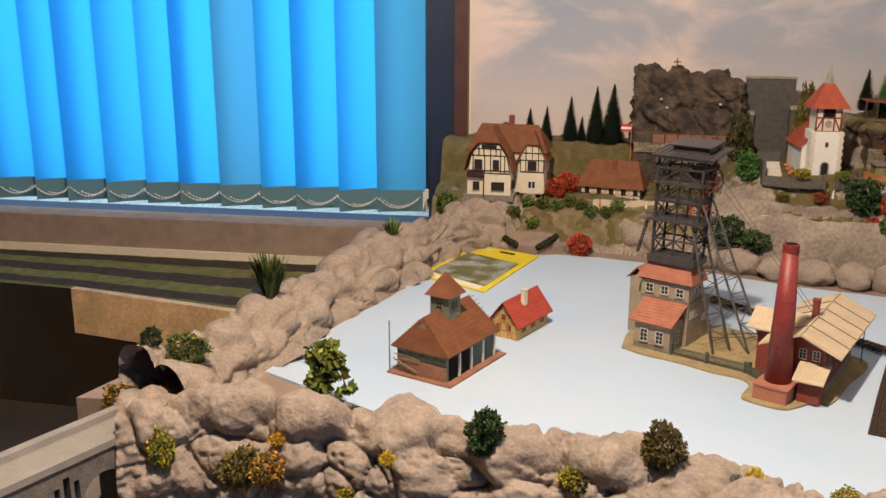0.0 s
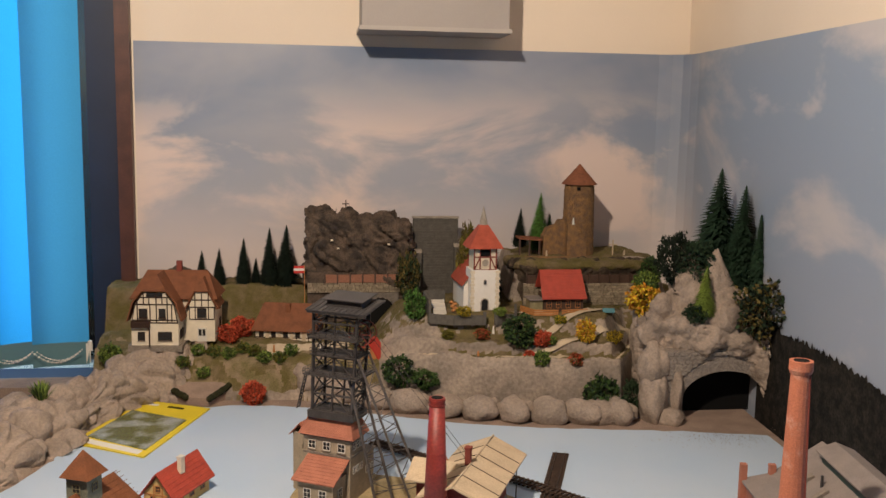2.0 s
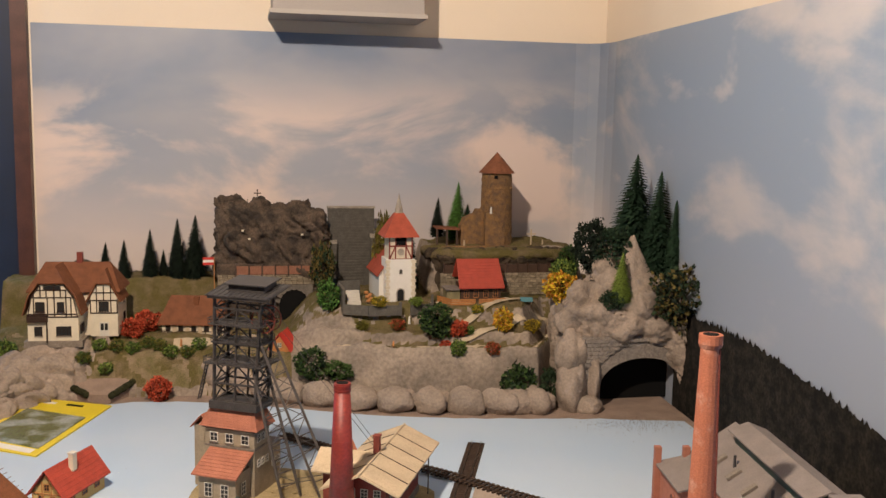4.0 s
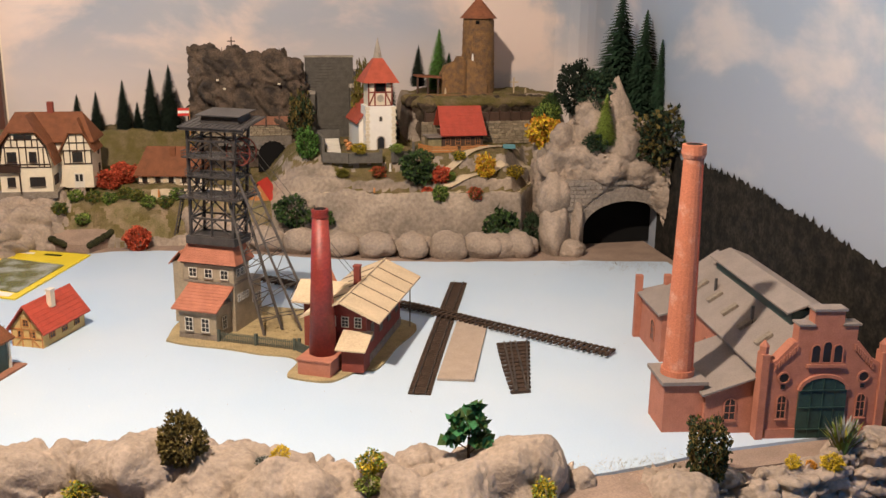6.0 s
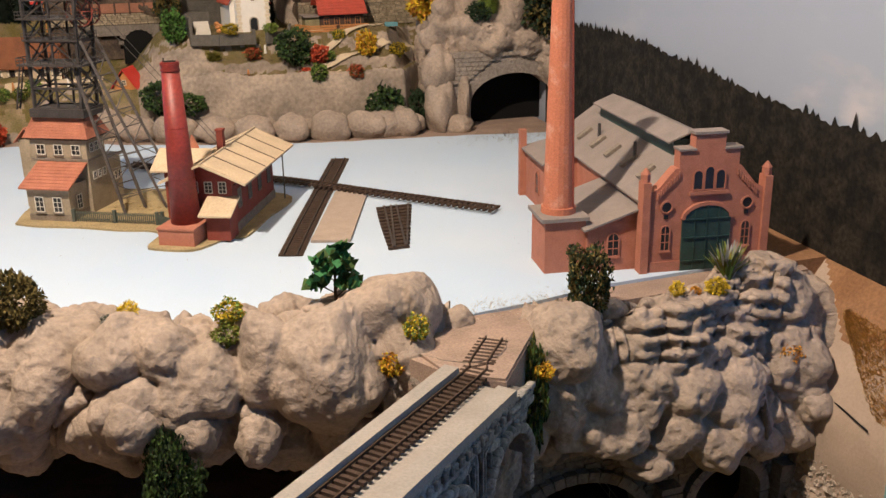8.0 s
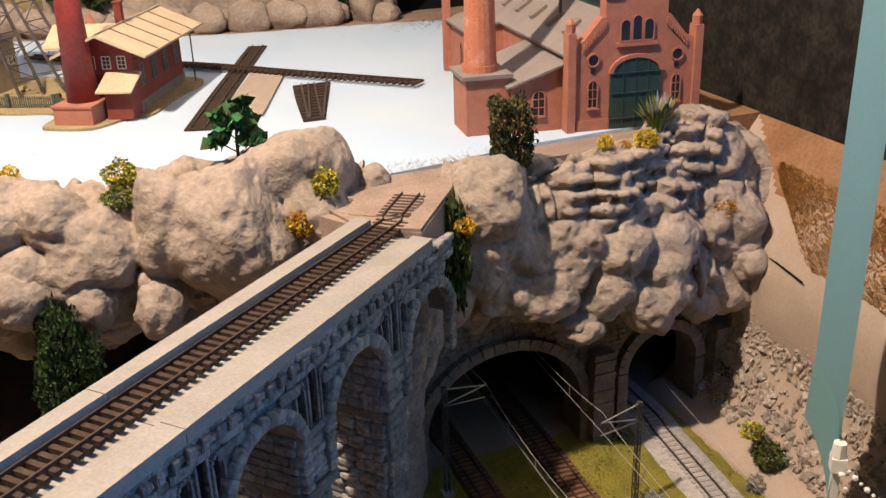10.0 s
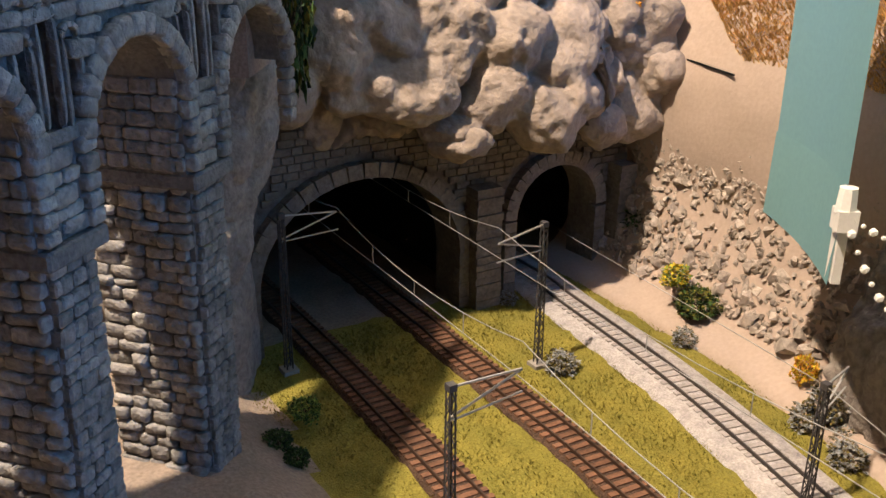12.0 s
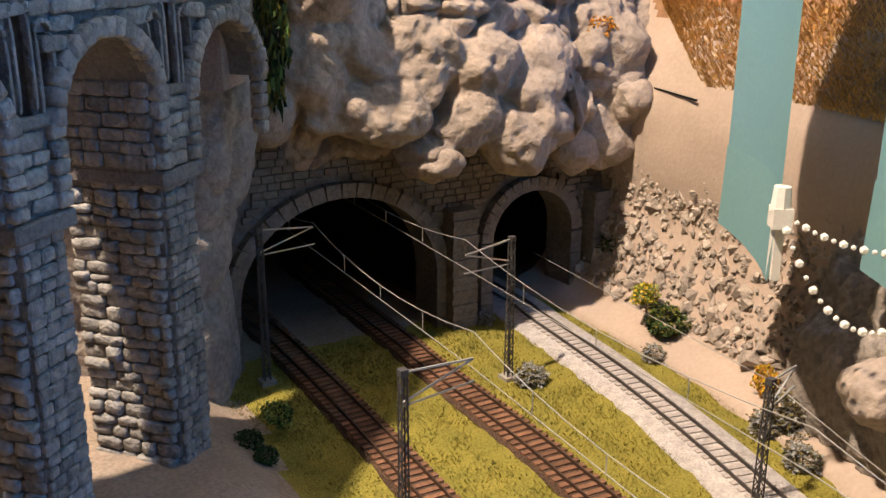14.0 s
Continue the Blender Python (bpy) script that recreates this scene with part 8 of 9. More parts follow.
def rest_on(x, y, top=0.6):
    """The height of whatever lies under a place of the plan."""
    hit, p, *_ = scene.ray_cast(GROUND, Vector((x, y, top)), Vector((0, 0, -1)))
    return p.z if hit else 0.0


def bush(label, place, height, colours, width=0.8, leaf=0.16, n=420, seed=1, name="bush", stem=0.12, category="bush"):
    key = ("bush", tuple(colours), n, seed, leaf)
    if key not in CACHE:
        CACHE[key] = leaf_mesh("crown", int(n * 3), (0.5, 0.5, 0.5), leaf * 0.55, [L[c] for c in colours], seed)
        bm = cone(B(), 0, 0, -0.06, 0.5, 0.045, 0.015, 6)
        for k in range(4):
            a = k * 1.6 + seed
            beam(bm, (0, 0, 0.2 + 0.05 * k), (0.28 * math.cos(a), 0.28 * math.sin(a), 0.5 + 0.07 * k), 0.018)
        CACHE[key + ("stem",)] = mesh("stem", bm, M["bark"])
    t = thing(name, label, category, place, (seed * 47) % 360)
    t.scale = (height * width, height * width, height)
    part("stem", CACHE[key + ("stem",)], None, t)
    ob = part("crown", CACHE[key], None, t)
    return t


def fir_mesh(seed, mats, tiers=38, spread=0.22):
    rng = np.random.default_rng(seed)
    v, f = [], []
    for k in range(tiers):
        t = k / (tiers - 1)
        z = 0.08 + 0.9 * t
        r = spread * (1 - t) ** 0.78 * min(1.0, 0.72 + 2.2 * t) + 0.012
        m = int(34 - 20 * t)
        for j in range(m):
            a = 2 * math.pi * (j + rng.random()) / m
            rr = r * rng.uniform(0.82, 1.10)
            w = 0.030 * (1.2 - t)
            c, s = math.cos(a), math.sin(a)
            tip = (rr * c, rr * s, z - 0.06 * (1 - 0.5 * t) + rng.uniform(-0.01, 0.012))
            i = len(v)
            v += [(-s * w * 0.3, c * w * 0.3, z), (rr * 0.6 * c - s * w, rr * 0.6 * s + c * w, z - 0.03), tip, (rr * 0.6 * c + s * w, rr * 0.6 * s - c * w, z - 0.022), (s * w * 0.3, -c * w * 0.3, z)]
            f += [(i, i + 1, i + 2, i + 3, i + 4)]
    data = bpy.data.meshes.new("needles")
    data.from_pydata(v, [], f)
    for m in mats:
        data.materials.append(m)
    return data


def fir(label, place, height, kind="fir", spread=0.22, seed=1):
    key = ("fir", kind, seed, spread)
    if key not in CACHE:
        CACHE[key] = fir_mesh(seed, [L[kind]], 38, spread)
        CACHE["trunk"] = CACHE.get("trunk") or mesh("trunk", cone(B(), 0, 0, -0.04, 0.95, 0.018, 0.004, 7), M["bark"])
    t = thing("fir_tree", label, "tree", place, (seed * 67) % 360)
    t.scale = (height, height, height)
    part("trunk", CACHE["trunk"], None, t)
    part("needles", CACHE[key], None, t)
    return t


def blades(label, place, height, colours, n=60, spread=0.7, seed=1, name="plant", category="plant", fat=0.05):
    """A tuft of narrow upright leaves fanning out."""
    key = ("blades", tuple(colours), n, spread, seed, fat)
    if key not in CACHE:
        rng = np.random.default_rng(seed)
        v, f, mi = [], [], []
        for k in range(n):
            a, r = rng.uniform(0, 2 * np.pi), spread * math.sqrt(rng.random())
            h = rng.uniform(0.5, 1.0) * (1 - 0.35 * r)
            c, s = math.cos(a), math.sin(a)
            b = rng.uniform(0, 0.3) * r
            i = len(v)
            v += [(b * c - s * fat * 0.5, b * s + c * fat * 0.5, -0.05), (r * 0.6 * c - s * fat, r * 0.6 * s + c * fat, h * 0.6), (r * c, r * s, h), (r * 0.6 * c + s * fat, r * 0.6 * s - c * fat, h * 0.6), (b * c + s * fat * 0.5, b * s - c * fat * 0.5, -0.05)]
            f.append((i, i + 1, i + 2, i + 3, i + 4))
            mi.append(int(rng.integers(0, len(colours))))
        data = bpy.data.meshes.new("foliage")
        data.from_pydata(v, [], f)
        for c in colours:
            data.materials.append(L[c])
        data.polygons.foreach_set("material_index", mi)
        CACHE[key] = data
    t = thing(name, label, category, place, (seed * 31) % 360)
    t.scale = (height, height, height)
    part("foliage", CACHE[key], None, t)
    return t


def leafy_tree(label, place, height, colours, seed, big=0.10, boughs=9, spread=0.42):
    """A plastic tree: bent stem, open boughs, each with its own clump of broad leaves."""
    rnd = random.Random(seed)
    t = thing("leafy_tree", label, "tree", place, 0)
    t.scale = (height, height, height)
    stem = cone(B(), 0, 0, -0.05, 0.5, 0.035, 0.022, 7)
    beam(stem, (0, 0, 0.45), (0.03, 0.02, 0.85), 0.028)
    part("trunk", stem, M["bark"], t)
    for k in range(boughs):
        a = 2.4 * k + rnd.random()
        z = 0.28 + 0.62 * k / boughs
        r = spread * (1 - 0.5 * k / boughs) * rnd.uniform(0.6, 1.0)
        e = (r * math.cos(a), r * math.sin(a), z + 0.12)
        bough = part("bough", beam(B(), (0.01, 0.01, z - 0.08), e, 0.016), M["bark"], t)
        ob = part("leaf_clump", leaf_mesh("leaf_clump", 26, (0.13, 0.13, 0.09), big, [L[c] for c in colours], seed * 20 + k, 0.3, 0.8), None, bough)
        ob.matrix_local = Matrix.Translation((e[0], e[1], e[2] - 0.08))
    return t


# firs along the back
for k, (x, y, h, s) in enumerate(((-0.137, 2.47, 0.092, 0.24), (-0.094, 2.465, 0.098, 0.22), (-0.033, 2.46, 0.125, 0.21), (0.031, 2.455, 0.152, 0.20), (0.073, 2.455, 0.160, 0.24), (-0.005, 2.49, 0.07, 0.24))):
    fir("dark green miniature fir tree before the backdrop", (x, y, 0.200), h, "firdark", s, k % 3 + 1)
for x, y, z, h, kind, s in ((0.668, 2.44, 0.300, 0.105, "firdark", 0.24), (0.722, 2.45, 0.290, 0.155, "bright", 0.24), (0.752, 2.47, 0.290, 0.095, "fir", 0.24), (0.585, 2.36, 0.18, 0.165, "firdark", 0.18)):
    fir("narrow miniature fir tree on the hillside", (x, y, z), h, kind, s, 2)
for x, y, z, h, s in ((1.040, 2.07, 0.285, 0.25, 0.30), (1.080, 2.03, 0.25, 0.25, 0.25), (1.060, 2.09, 0.26, 0.22, 0.26), (1.097, 1.985, 0.235, 0.205, 0.15), (1.060, 2.02, 0.24, 0.18, 0.28)):
    fir("tall bottle-brush fir on the corner mountain", (x, y, z), h, "fir", s, 3)
bush("dark round tree beside the castle hill", (0.965, 2.30, 0.20), 0.095, ("dark", "green"), 0.55, 0.12, 600, 3, "deciduous_tree", category="tree")
bush("dark tree behind the church", (0.53, 2.37, 0.18), 0.19, ("olive", "brown"), 0.4, 0.10, 600, 4, "deciduous_tree", category="tree")
for x, y, z, h, w, c, s in ((0.928, 2.04, 0.275, 0.115, 0.62, ("firdark",), 5), (0.968, 2.03, 0.272, 0.105, 0.85, ("fir", "dark"), 6), (1.078, 1.90, 0.185, 0.118, 0.92, ("dark", "firdark", "brown"), 7), (0.945, 1.95, 0.208, 0.038, 1.3, ("dark", "fir"), 8)):
    bush("dark green bushy tree on the corner mountain", (x, y, z), h, c, w, 0.11, 600, s, "deciduous_tree", category="tree")
fir("yellow-green conical tree on the corner rock", (0.968, 1.955, 0.218), 0.112, "lime", 0.26, 4)
bush("bright yellow autumn tree beside the rock", (0.868, 2.05, 0.205), 0.068, ("yellow", "orange"), 1.0, 0.16, 420, 10, "deciduous_tree", category="tree")
bush("green round tree beside the rock", (0.888, 2.10, 0.23), 0.065, ("green", "lime"), 0.85, 0.14, 420, 11, "deciduous_tree", category="tree")
# sandy footpaths of the village
for line in ([(0.595, 2.095), (0.70, 2.13), (0.80, 2.18), (0.865, 2.22)], [(0.49, 2.058), (0.62, 2.073), (0.72, 2.088), (0.81, 2.118), (0.855, 2.145)]):
    c = spline(line, 50)
    d = np.gradient(c, axis=0)
    d /= np.linalg.norm(d, axis=1, keepdims=True)
    P = np.empty((50, 4, 3))
    for i in range(50):
        for j, w in enumerate((-0.009, -0.003, 0.003, 0.009)):
            x, y = c[i, 0] - d[i, 1] * w, c[i, 1] + d[i, 0] * w
            P[i, j] = x, y, rest_on(x, y)
    P[..., 2] = np.median(P[..., 2], axis=1, keepdims=True) * 0.5 + P[..., 2] * 0.5
    for i in range(3):
        P[1:-1, :, 2] = (P[:-2, :, 2] + P[1:-1, :, 2] * 2 + P[2:, :, 2]) / 4
    P[..., 2] += 0.004
    structure("footpath", grid_mesh("footpath", P, [M["pathsand"]]), None, "pale sandy footpath through the village", "path")
bush("dark thicket beside the retaining wall", (0.372, 2.37, rest_on(0.372, 2.36) - 0.003), 0.115, ("dark", "brown"), 0.5, 0.12, 500, 60, "thicket", category="bush")
# shrubs of the village
for x, y, h, w, c, label in ((0.597, 2.094, 0.072, 0.95, ("green", "dark"), "round dark green tree below the church"), (0.746, 2.079, 0.050, 0.85, ("yellow", "orange"), "yellow autumn bush beside the path"), (0.649, 2.085, 0.036, 1.1, ("red",), "red flowering bush beside the path"),
                             (0.616, 2.075, 0.020, 1.2, ("red",), "low red flowering bush beside the path"), (0.817, 2.094, 0.028, 1.3, ("yellow", "brown"), "low yellow bush on the hillside"), (0.478, 2.139, 0.022, 1.5, ("yellow", "olive"), "low yellow bush on the hillside"), (0.518, 2.122, 0.024, 1.3, ("brown", "red"), "low brown bush on the hillside"),
                             (0.666, 2.084, 0.022, 1.3, ("lime", "green"), "low light green bush beside the path"), (0.372, 2.196, 0.066, 0.75, ("bright", "green"), "bright green tree beside the churchyard wall"), (0.325, 2.082, 0.066, 0.95, ("green", "dark"), "dark green round bush behind the boulders"),
                             (0.383, 2.056, 0.042, 1.4, ("green",), "low green fern bush behind the boulders"), (0.755, 1.965, 0.095, 0.8, ("dark", "green"), "dark leafy tree before the cliff"), (0.825, 1.975, 0.085, 0.5, ("dark",), "dark narrow tree before the cliff"),
                             (0.010, 2.128, 0.052, 1.0, ("red",), "bright red-orange bush beside the terrace"), (-0.056, 2.285, 0.044, 1.2, ("red",), "red-orange bush beside the villa"), (-0.030, 2.325, 0.050, 1.1, ("red",), "red-orange bush beside the villa"),
                             (-0.318, 2.25, 0.05, 0.9, ("green", "lime"), "light green bush beside the villa"), (0.632, 2.02, 0.034, 1.0, ("green", "lime"), "green fern on the cliff edge"), (0.705, 2.01, 0.028, 1.0, ("brown", "red"), "reddish plant on the cliff edge"),
                             (0.56, 2.14, 0.02, 1.4, ("lime",), "pale green low plant on the hill"), (0.44, 2.13, 0.02, 1.4, ("olive",), "olive low plant on the hill"), (0.70, 2.13, 0.02, 1.4, ("green", "yellow"), "green low plant on the hill")):
    bush(label, (x, y, rest_on(x, y) - 0.001), h, c, w, 0.15, 380, int(abs(x) * 1000) % 17 + 1)
for k, (x, y) in enumerate(((-0.150, 2.19), (-0.120, 2.215), (-0.085, 2.212), (-0.05, 2.205), (0.005, 2.20), (0.03, 2.188), (0.065, 2.186), (-0.105, 2.185), (-0.02, 2.225), (0.09, 2.20))):
    bush("low green vegetable row in the villa garden", (x, y, rest_on(x, y) - 0.001), 0.026, ("green", "lime") if k % 2 else ("green", "olive"), 1.2, 0.16, 240, 20 + k % 3)
# front bank
bush("brown-green foam bush on the front rock", (0.137, 1.082, rest_on(0.137, 1.082) - 0.004), 0.060, ("brown",), 0.85, 0.10, 900, 31)
leafy_tree("glossy green broad-leaved plastic plant on the front rock", (0.438, 1.012, rest_on(0.438, 1.012) - 0.006), 0.062, ("glossy", "green"), 3, 0.13, 9, 0.40)
bush("dark brown-green foam bush beside the ramp", (0.695, 0.968, rest_on(0.695, 0.968) - 0.004), 0.074, ("brown", "dark"), 0.62, 0.10, 900, 33)
blades("pale green spiky plant on the bluff", (0.872, 0.978, rest_on(0.872, 0.978) - 0.004), 0.046, ("lime", "grey", "olive"), 110, 0.62, 1, fat=0.045)
leafy_tree("light green leafy plastic tree beside the front rock", (-0.318, 1.208, rest_on(-0.318, 1.208) - 0.004), 0.105, ("lime", "olive"), 8, 0.085, 13, 0.27)
bush("dark green oval bush on the front rock", (-0.082, 1.10, rest_on(-0.082, 1.10) - 0.004), 0.058, ("green", "dark"), 0.75, 0.12, 700, 34)
blades("tall dark green plant on the rock bank", (-0.492, 1.47, rest_on(-0.492, 1.47) - 0.004), 0.095, ("green", "dark", "olive"), 150, 0.42, 5, fat=0.035)
bush("dark green tuft on the rock bank", (-0.595, 1.24, rest_on(-0.595, 1.24) - 0.004), 0.030, ("dark",), 1.0, 0.14, 300, 35)
bush("olive green moss bush on the rock bank", (-0.535, 1.235, rest_on(-0.535, 1.235) - 0.006), 0.046, ("olive", "green"), 1.3, 0.10, 700, 36)
bush("green bush with orange flowers on the bank end", (-0.63, 1.20, -0.02), 0.040, ("green", "orange"), 1.2, 0.12, 400, 37)
bush("yellow-green moss bush on the rock face", (-0.515, 1.09, -0.045), 0.055, ("lime", "olive", "yellow"), 0.7, 0.12, 500, 38)
blades("green plant on the rock bank near the blinds", (-0.383, 1.93, rest_on(-0.383, 1.93) - 0.004), 0.05, ("green", "lime"), 90, 0.6, 7, fat=0.05)
for x, y, z, h, c in ((0.239, 1.052, None, 0.018, ("yellow",)), (0.221, 1.056, None, 0.014, ("grey", "dark")), (0.333, 1.018, None, 0.026, ("lime", "yellow")), (0.328, 1.0, None, 0.024, ("olive", "lime")), (0.476, 0.940, -0.022, 0.024, ("orange", "yellow")), (0.501, 0.942, None, 0.024, ("yellow", "lime")),
                      (0.618, 0.905, -0.034, 0.018, ("orange", "yellow")), (0.801, 0.966, None, 0.016, ("yellow",)), (0.824, 0.965, None, 0.011, ("orange",)), (0.843, 0.954, None, 0.022, ("yellow",)), (0.928, 0.928, -0.082, 0.026, ("orange",)), (0.965, 0.950, -0.078, 0.026, ("dark", "green")),
                      (0.052, 1.08, -0.05, 0.030, ("yellow", "lime")), (0.045, 1.085, -0.03, 0.040, ("olive", "brown")), (-0.355, 1.10, None, 0.02, ("orange", "yellow")), (-0.26, 1.09, None, 0.022, ("yellow", "olive")), (-0.12, 1.075, None, 0.02, ("orange",)), (-0.20, 1.07, 0.0, 0.018, ("yellow",)), (0.03, 1.085, -0.02, 0.03, ("lime", "yellow")), (-0.36, 1.07, -0.04, 0.04, ("brown", "orange")), (-0.40, 1.08, -0.05, 0.05, ("brown", "olive"))):
    bush("small " + {"yellow": "yellow flower", "orange": "orange flower", "grey": "silver-grey", "lime": "yellow-green", "olive": "olive moss", "dark": "dark green", "brown": "brown dry"}[c[0]] + " tuft growing on the rock", (x, y, (rest_on(x, y) if z is None else z) - 0.002), h, c, 1.1, 0.14, 300, int(abs(x) * 997) % 5 + 40, "flower_tuft", category="tuft")
# by the cave, the piers and the tracks
bush("tall dark green ivy-like bush before the cave", (0.258, 0.96, -0.20), 0.138, ("dark", "green"), 0.43, 0.06, 2400, 51)
bush("green ivy hanging beside the bridge end", (0.612, 0.914, -0.105), 0.105, ("green", "olive", "dark"), 0.30, 0.13, 420, 59, "ivy", category="ivy")
for x, y, z, h, c, n in ((0.552, 0.80, -0.330, 0.013, ("dark", "green"), 500), (0.578, 0.845, -0.328, 0.018, ("green", "lime"), 300), (0.548, 0.822, -0.330, 0.016, ("dark", "green"), 500)):
    bush("dark green bush with lighter tips beside the pier", (x, y, z), h, c, 1.2, 0.12, n, 52)
for x, y, h in ((0.782, 0.818, 0.016), (0.82, 0.943, 0.011), (0.898, 0.80, 0.014), (0.878, 0.664, 0.016), (0.862, 0.62, 0.016), (0.885, 0.64, 0.014)):
    bush("small silver-grey flowering tuft beside the track", (x, y, GZ - 0.001), h, ("grey", "grey", "brown"), 1.7, 0.13, 360, 53, "flower_tuft", category="tuft")
bush("dark green moss patch on the scree", (0.926, 0.815, -0.325), 0.030, ("dark", "green", "olive"), 1.35, 0.10, 900, 54)
bush("yellow flower tuft on the scree", (0.915, 0.835, -0.298), 0.018, ("yellow", "lime"), 1.3, 0.14, 300, 55, "flower_tuft", category="tuft")
bush("orange flower tuft at the end of the slope", (0.902, 0.690, -0.318), 0.022, ("orange", "yellow"), 0.8, 0.14, 300, 56, "flower_tuft", category="tuft")
bush("dark green bush at the tunnel corner", (0.965, 0.93, -0.30), 0.035, ("dark", "green"), 1.0, 0.1, 500, 57)
bush("dark bush below the blinds", (0.885, 0.655, -0.325), 0.024, ("brown", "grey"), 1.2, 0.12, 400, 58)

# ---- loose things on the board ----
track("short length of dark brown track lying on the board", [(0.433, 1.256), (0.4755, 1.38), (0.518, 1.50), (0.608, 1.752)], 0.0, (M["rust"], M["darkrail"]), M["rust"], 0.031, 0.0078, bed=0.0155, group="loose tracks", rail_h=0.0022)
track("loose brown track laid across the board on bare sleepers", [(0.255, 1.835), (0.40, 1.685), (0.486, 1.624), (0.61, 1.485), (0.742, 1.340)], 0.004, (M["rust"], M["railsteel"]), None, 0.031, 0.0095, group="loose tracks", tie=(0.0046, 0.003))
pad = tagged(part("cork_strip", prism(B(), [(0.467, 1.300), (0.516, 1.285), (0.596, 1.508), (0.552, 1.533)], 0.0005, 0.004), material("grey_brown_cork", (0.36, 0.29, 0.235), 0.9, 0.12, 50, 0.4)), "flat grey-brown cork strip beside the track", "cork strip")
tp = thing("track_points", "short dark piece of railway points on the board", "track", (0.59, 1.33, 0))
shape = mesh("sleeper", box(B(), -0.5, -0.5, 0, 0.5, 0.5, 1), M["rust"])
for k in range(13):
    f = k / 12
    xa, xb = -0.036 + 0.038 * f - 0.02 * math.sin(f * 1.6) * 0.3, -0.009 + 0.057 * f
    y = -0.093 + 0.18 * f
    ob = new("sleeper", shape)
    ob.parent = tp
    ob.matrix_local = Matrix.Translation(((xa + xb) / 2, y, 0)) @ Matrix.Diagonal((xb - xa, 0.006, 0.0035, 1))
for a, b in (((-0.030, -0.095), (0.008, 0.09)), ((-0.014, -0.095), (0.026, 0.09)), ((-0.028, -0.095), (0.018, 0.09)), ((-0.012, -0.095), (0.044, 0.09))):
    part("rail", beam(B(), (*a, 0.0048), (*b, 0.0048), 0.0013, 0.0026), M["darkrail"], tp)
part("web", prism(B(), [(-0.032, -0.095), (-0.012, -0.095), (0.046, 0.088), (0.004, 0.088)], 0.0003, 0.0016), M["rust"], tp)
# yellow packet
pk = thing("plant_packet", "flat yellow packet with clear window over green scatter", "packet", (-0.08, 2.075, 0), 0)
M["yellowcard"] = material("bright_yellow_card", (0.72, 0.56, 0.02), 0.45, 0.06, 20, 0)
q = [(-0.150, 0.077), (0.0, 0.004), (-0.089, -0.282), (-0.240, -0.191)]
part("card", prism(B(), q[::-1], 0.0005, 0.003), M["yellowcard"], pk, "bright yellow card")


def inner(u, v):
    a, b, c, d = [Vector(p) for p in (q[3], q[2], q[1], q[0])]
    return a.lerp(b, u).lerp(d.lerp(c, u), v)


part("scatter_window", prism(B(), [tuple(inner(u, v)) for u, v in ((0.08, 0.14), (0.92, 0.10), (0.92, 0.70), (0.08, 0.74))], 0.003, 0.0048), material("green_scatter_under_film", (0.33, 0.36, 0.33), 0.25, 0.3, 24, 0.3, 300, second=(0.115, 0.125, 0.04), where=0.47, soft=0.10), pk, "clear film over green scatter")
part("foot_band", prism(B(), [tuple(inner(u, v)) for u, v in ((0.08, 0.04), (0.9, 0.02), (0.9, 0.085), (0.08, 0.11))], 0.003, 0.0036), M["white"], pk, "pale printed band")
part("hang_hole", prism(B(), [tuple(inner(u, v)) for u, v in ((0.45, 0.90), (0.68, 0.90), (0.68, 0.935), (0.45, 0.935))], 0.003, 0.0035), M["black"], pk)
part("print_bar", prism(B(), [tuple(inner(u, v)) for u, v in ((0.10, 0.90), (0.30, 0.90), (0.30, 0.94), (0.10, 0.94))], 0.003, 0.0035), M["white"], pk)
# crumbs on the board
random.seed(77)
rng = np.random.default_rng(77)
tufts("board_crumbs", "white and grey crumbs scattered on the blue board", np.stack([rng.uniform(-0.3, 0.95, 500), rng.uniform(1.15, 1.85, 500), np.full(500, 0.0003)], -1)[rng.random(500) < 0.7], 0.0018, [M["white"], M["sand"]], 3, 1.2)
near = np.stack([rng.uniform(0.53, 0.72, 900), rng.normal(1.012, 0.012, 900), np.full(900, 0.0003)], -1)
tufts("ramp_crumbs", "pale sand crumbs along the front edge of the board", near, 0.0026, [M["white"], M["pathsand"]], 4, 1.2)
tufts("tunnel_crumbs", "brown sand crumbs before the corner tunnel", np.stack([rng.normal(0.97, 0.06, 700), rng.normal(1.82, 0.03, 700), np.full(700, 0.0003)], -1), 0.003, [M["sand"]], 5, 1.2)

# tiny figures of the village, plain shapes
for k, (x, y, c) in enumerate(((0.535, 2.135, "darkwood"), (0.545, 2.135, "white"), (0.498, 2.06, "orangewood"), (0.575, 2.14, "darkwood"), (0.785, 2.36, "white"), (0.715, 2.345, "timber"), (0.92, 2.36, "timber"), (0.875, 2.17, "darkwood"), (0.05, 2.225, "orangewood"), (0.155, 2.205, "white"), (0.625, 2.07, "redpaint"))):
    t = tagged(part("figurine", cone(B(), 0, 0, 0, 0.017, 0.0032, 0.0016, 7), M[c]), "tiny painted figurine standing in the village", "figurine", "village figurines")
    t.matrix_world = pose(x, y, rest_on(x, y) - 0.0005)

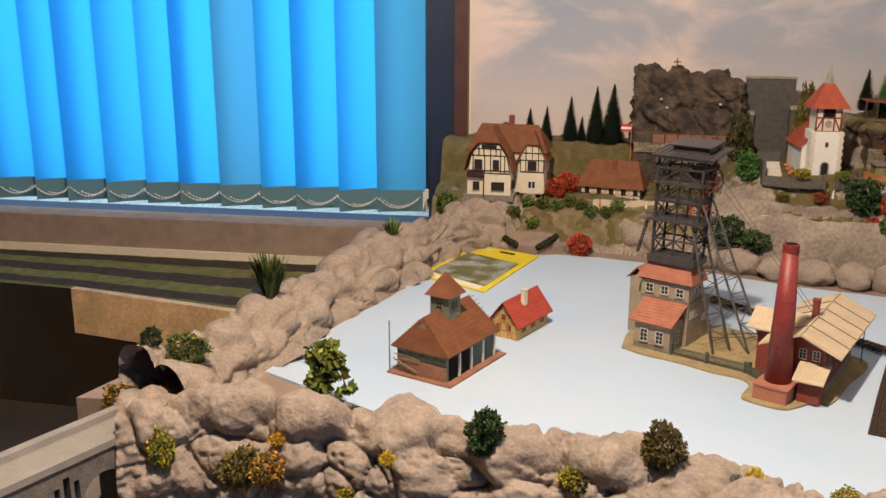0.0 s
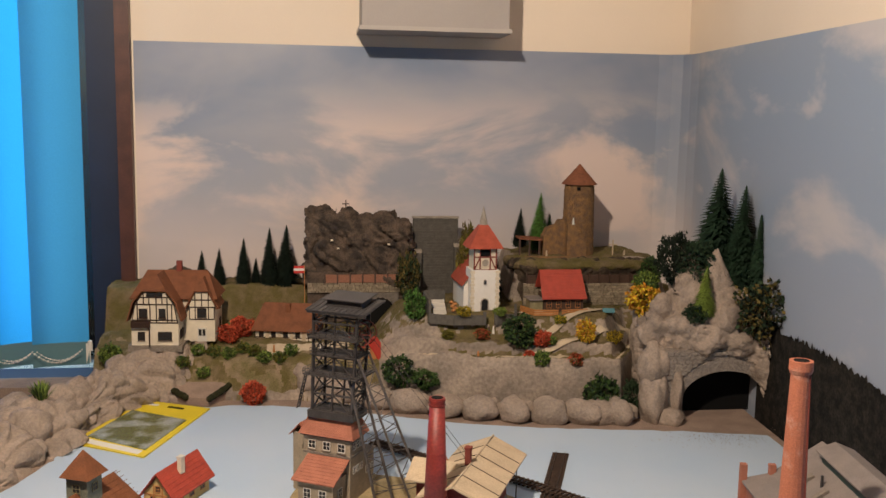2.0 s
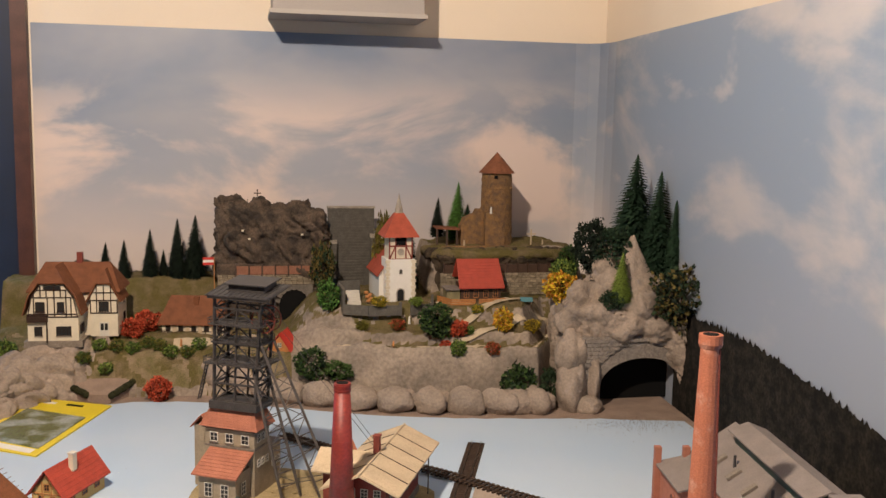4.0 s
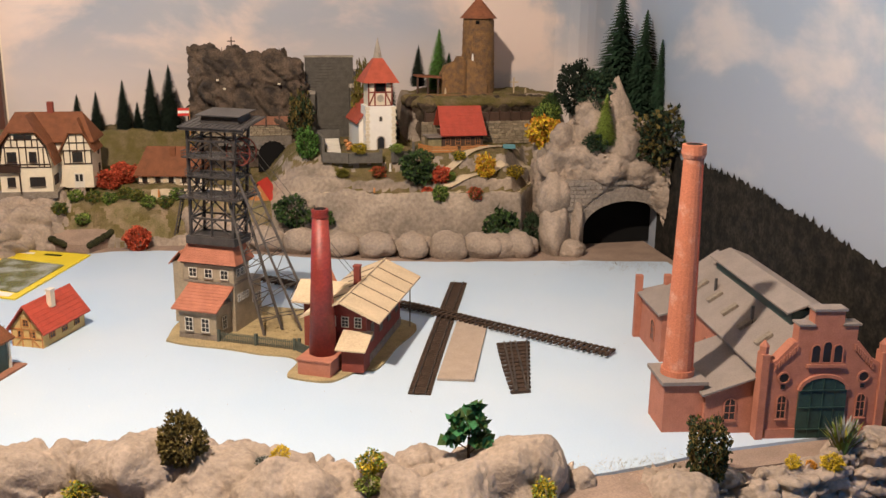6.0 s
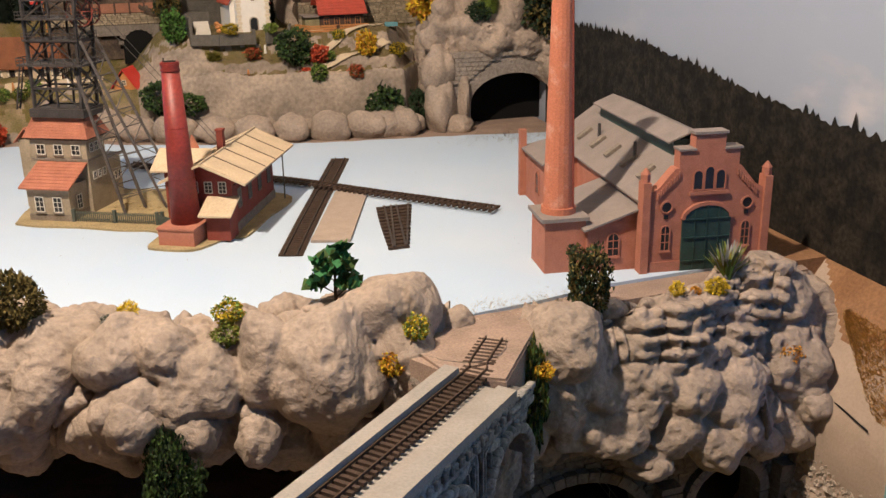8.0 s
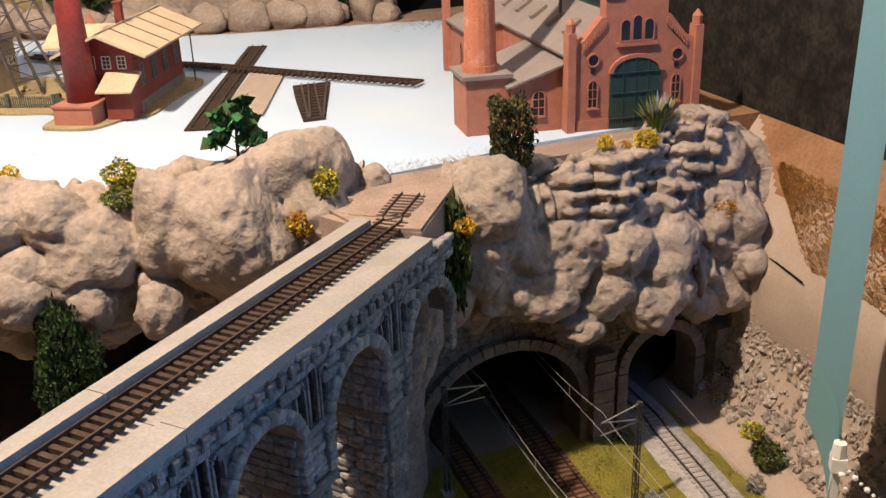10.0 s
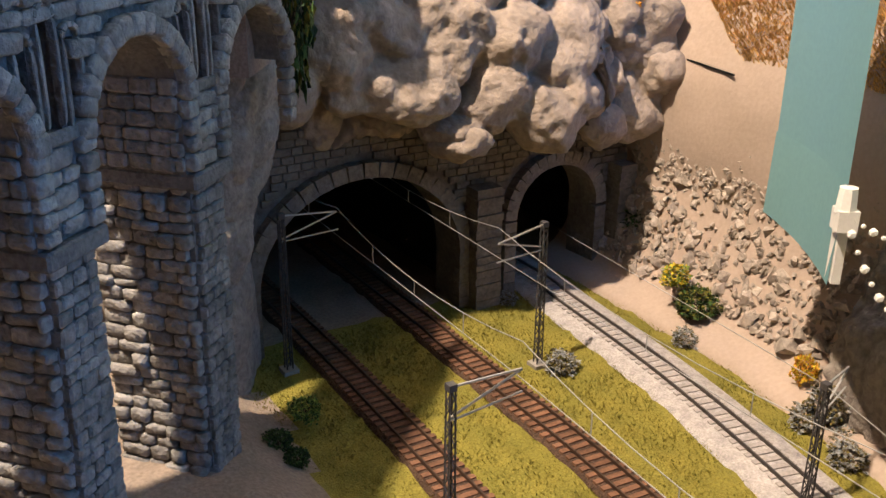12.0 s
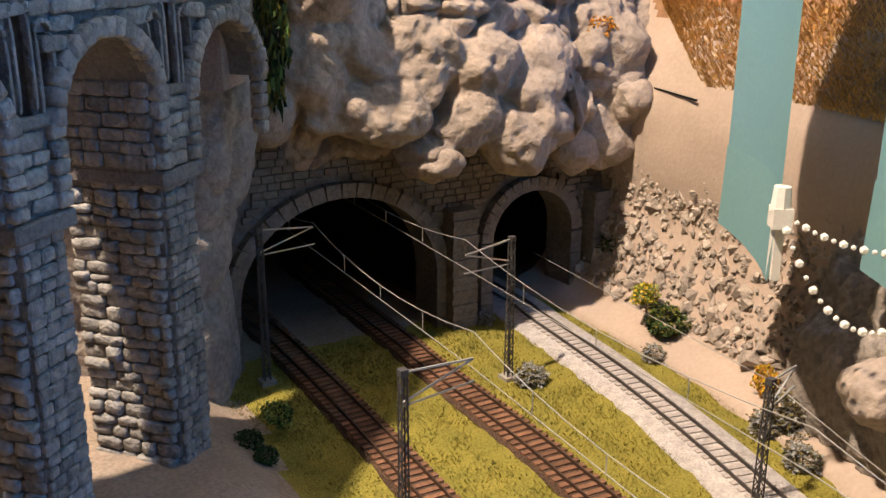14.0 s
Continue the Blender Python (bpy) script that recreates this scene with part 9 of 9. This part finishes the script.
# ---- the lower line by the window ----
sh2 = tagged(new("lower_shelf"), "lower railway shelf under the window with grass strips", "shelf", "", "structure")
part("wood_front", prism(B(), [(-1.21, 2.035), (-0.55, 1.895), (-0.55, 1.915), (-1.21, 2.055)], -0.235, -0.122), material("pale_varnished_wood", (0.72, 0.48, 0.25), 0.5, 0.25, 15, 0.1, 120), sh2, "varnished wooden front")
P = np.empty((70, 60, 3))
u, w = np.linspace(0, 1, 70)[:, None], np.linspace(0, 1, 60)[None]
P[..., 0] = -2.1 + 1.66 * u
near = np.interp(P[..., 0], [-2.1, -1.21, -0.55, -0.4], [2.12, 2.045, 1.905, 1.9])
P[..., 1] = near + (2.30 - near) * w
P[..., 2] = -0.125 + 0.02 * step(P[..., 1], 2.05, 2.28)
P[..., 2] += 0.0012 * fractal(P, 60, 3, 4)
band = (np.floor((w + 0.10 * np.sin(u * 3.1)) * 6).astype(int) % 2)[:-1, :-1]
M["trackbed"] = material("dark_brown_track_bed", (0.055, 0.042, 0.03), 0.9, 0.3, 60, 0.5)
M["meadow"] = material("meadow_flock", (0.17, 0.16, 0.05), 0.95, 0.3, 40, 0.7, 500)
part("terrain", grid_mesh("terrain", P, [M["meadow"], M["trackbed"]], True, band), None, sh2, "grass strips between dark track beds")
part("back_ledge", prism(B(), [(-2.1, 2.29), (-0.42, 2.28), (-0.42, 2.33), (-2.1, 2.33)], -0.13, -0.085), M["cream"], sh2, "cream painted ledge")
part("ledge_top", prism(B(), [(-2.1, 2.30), (-0.40, 2.29), (-0.40, 2.376), (-2.1, 2.376)], -0.085, -0.004), M["sand"], sh2, "brown ledge top")
part("lower_board", prism(B(), [(-2.1, 0.9), (-0.62, 0.9), (-0.55, 2.0), (-2.1, 2.1)][::-1], -0.46, -0.44), M["carpet"], sh2)
# near-black cave sheet, darkness put into its colour, and the layout's supports
structure("cave_back", prism(B(), [(-0.55, 1.50), (0.55, 1.40), (0.55, 1.42), (-0.55, 1.52)], -0.38, -0.05), M["tunnelwall"], "near-black sheet painting the dark hollow under the board", "wall")
structure("table_side", box(B(), -0.62, 1.62, -0.9, 1.05, 1.64, -0.36), M["darkwood"], "dark wooden support under the layout", "table")
bulb = thing("pendant_bulb", "bare warm bulb on a cord from the ceiling", "lamp", (LAMP[0], LAMP[1], LAMP[2] + 0.05))
part("socket", cone(B(), 0, 0, 0, 0.06, 0.016, 0.012, 12), M["whiteplastic"], bulb)
part("cord", cone(B(), 0, 0, 0.06, TOP - LAMP[2] - 0.05, 0.003, 0.003, 6), M["black"], bulb)
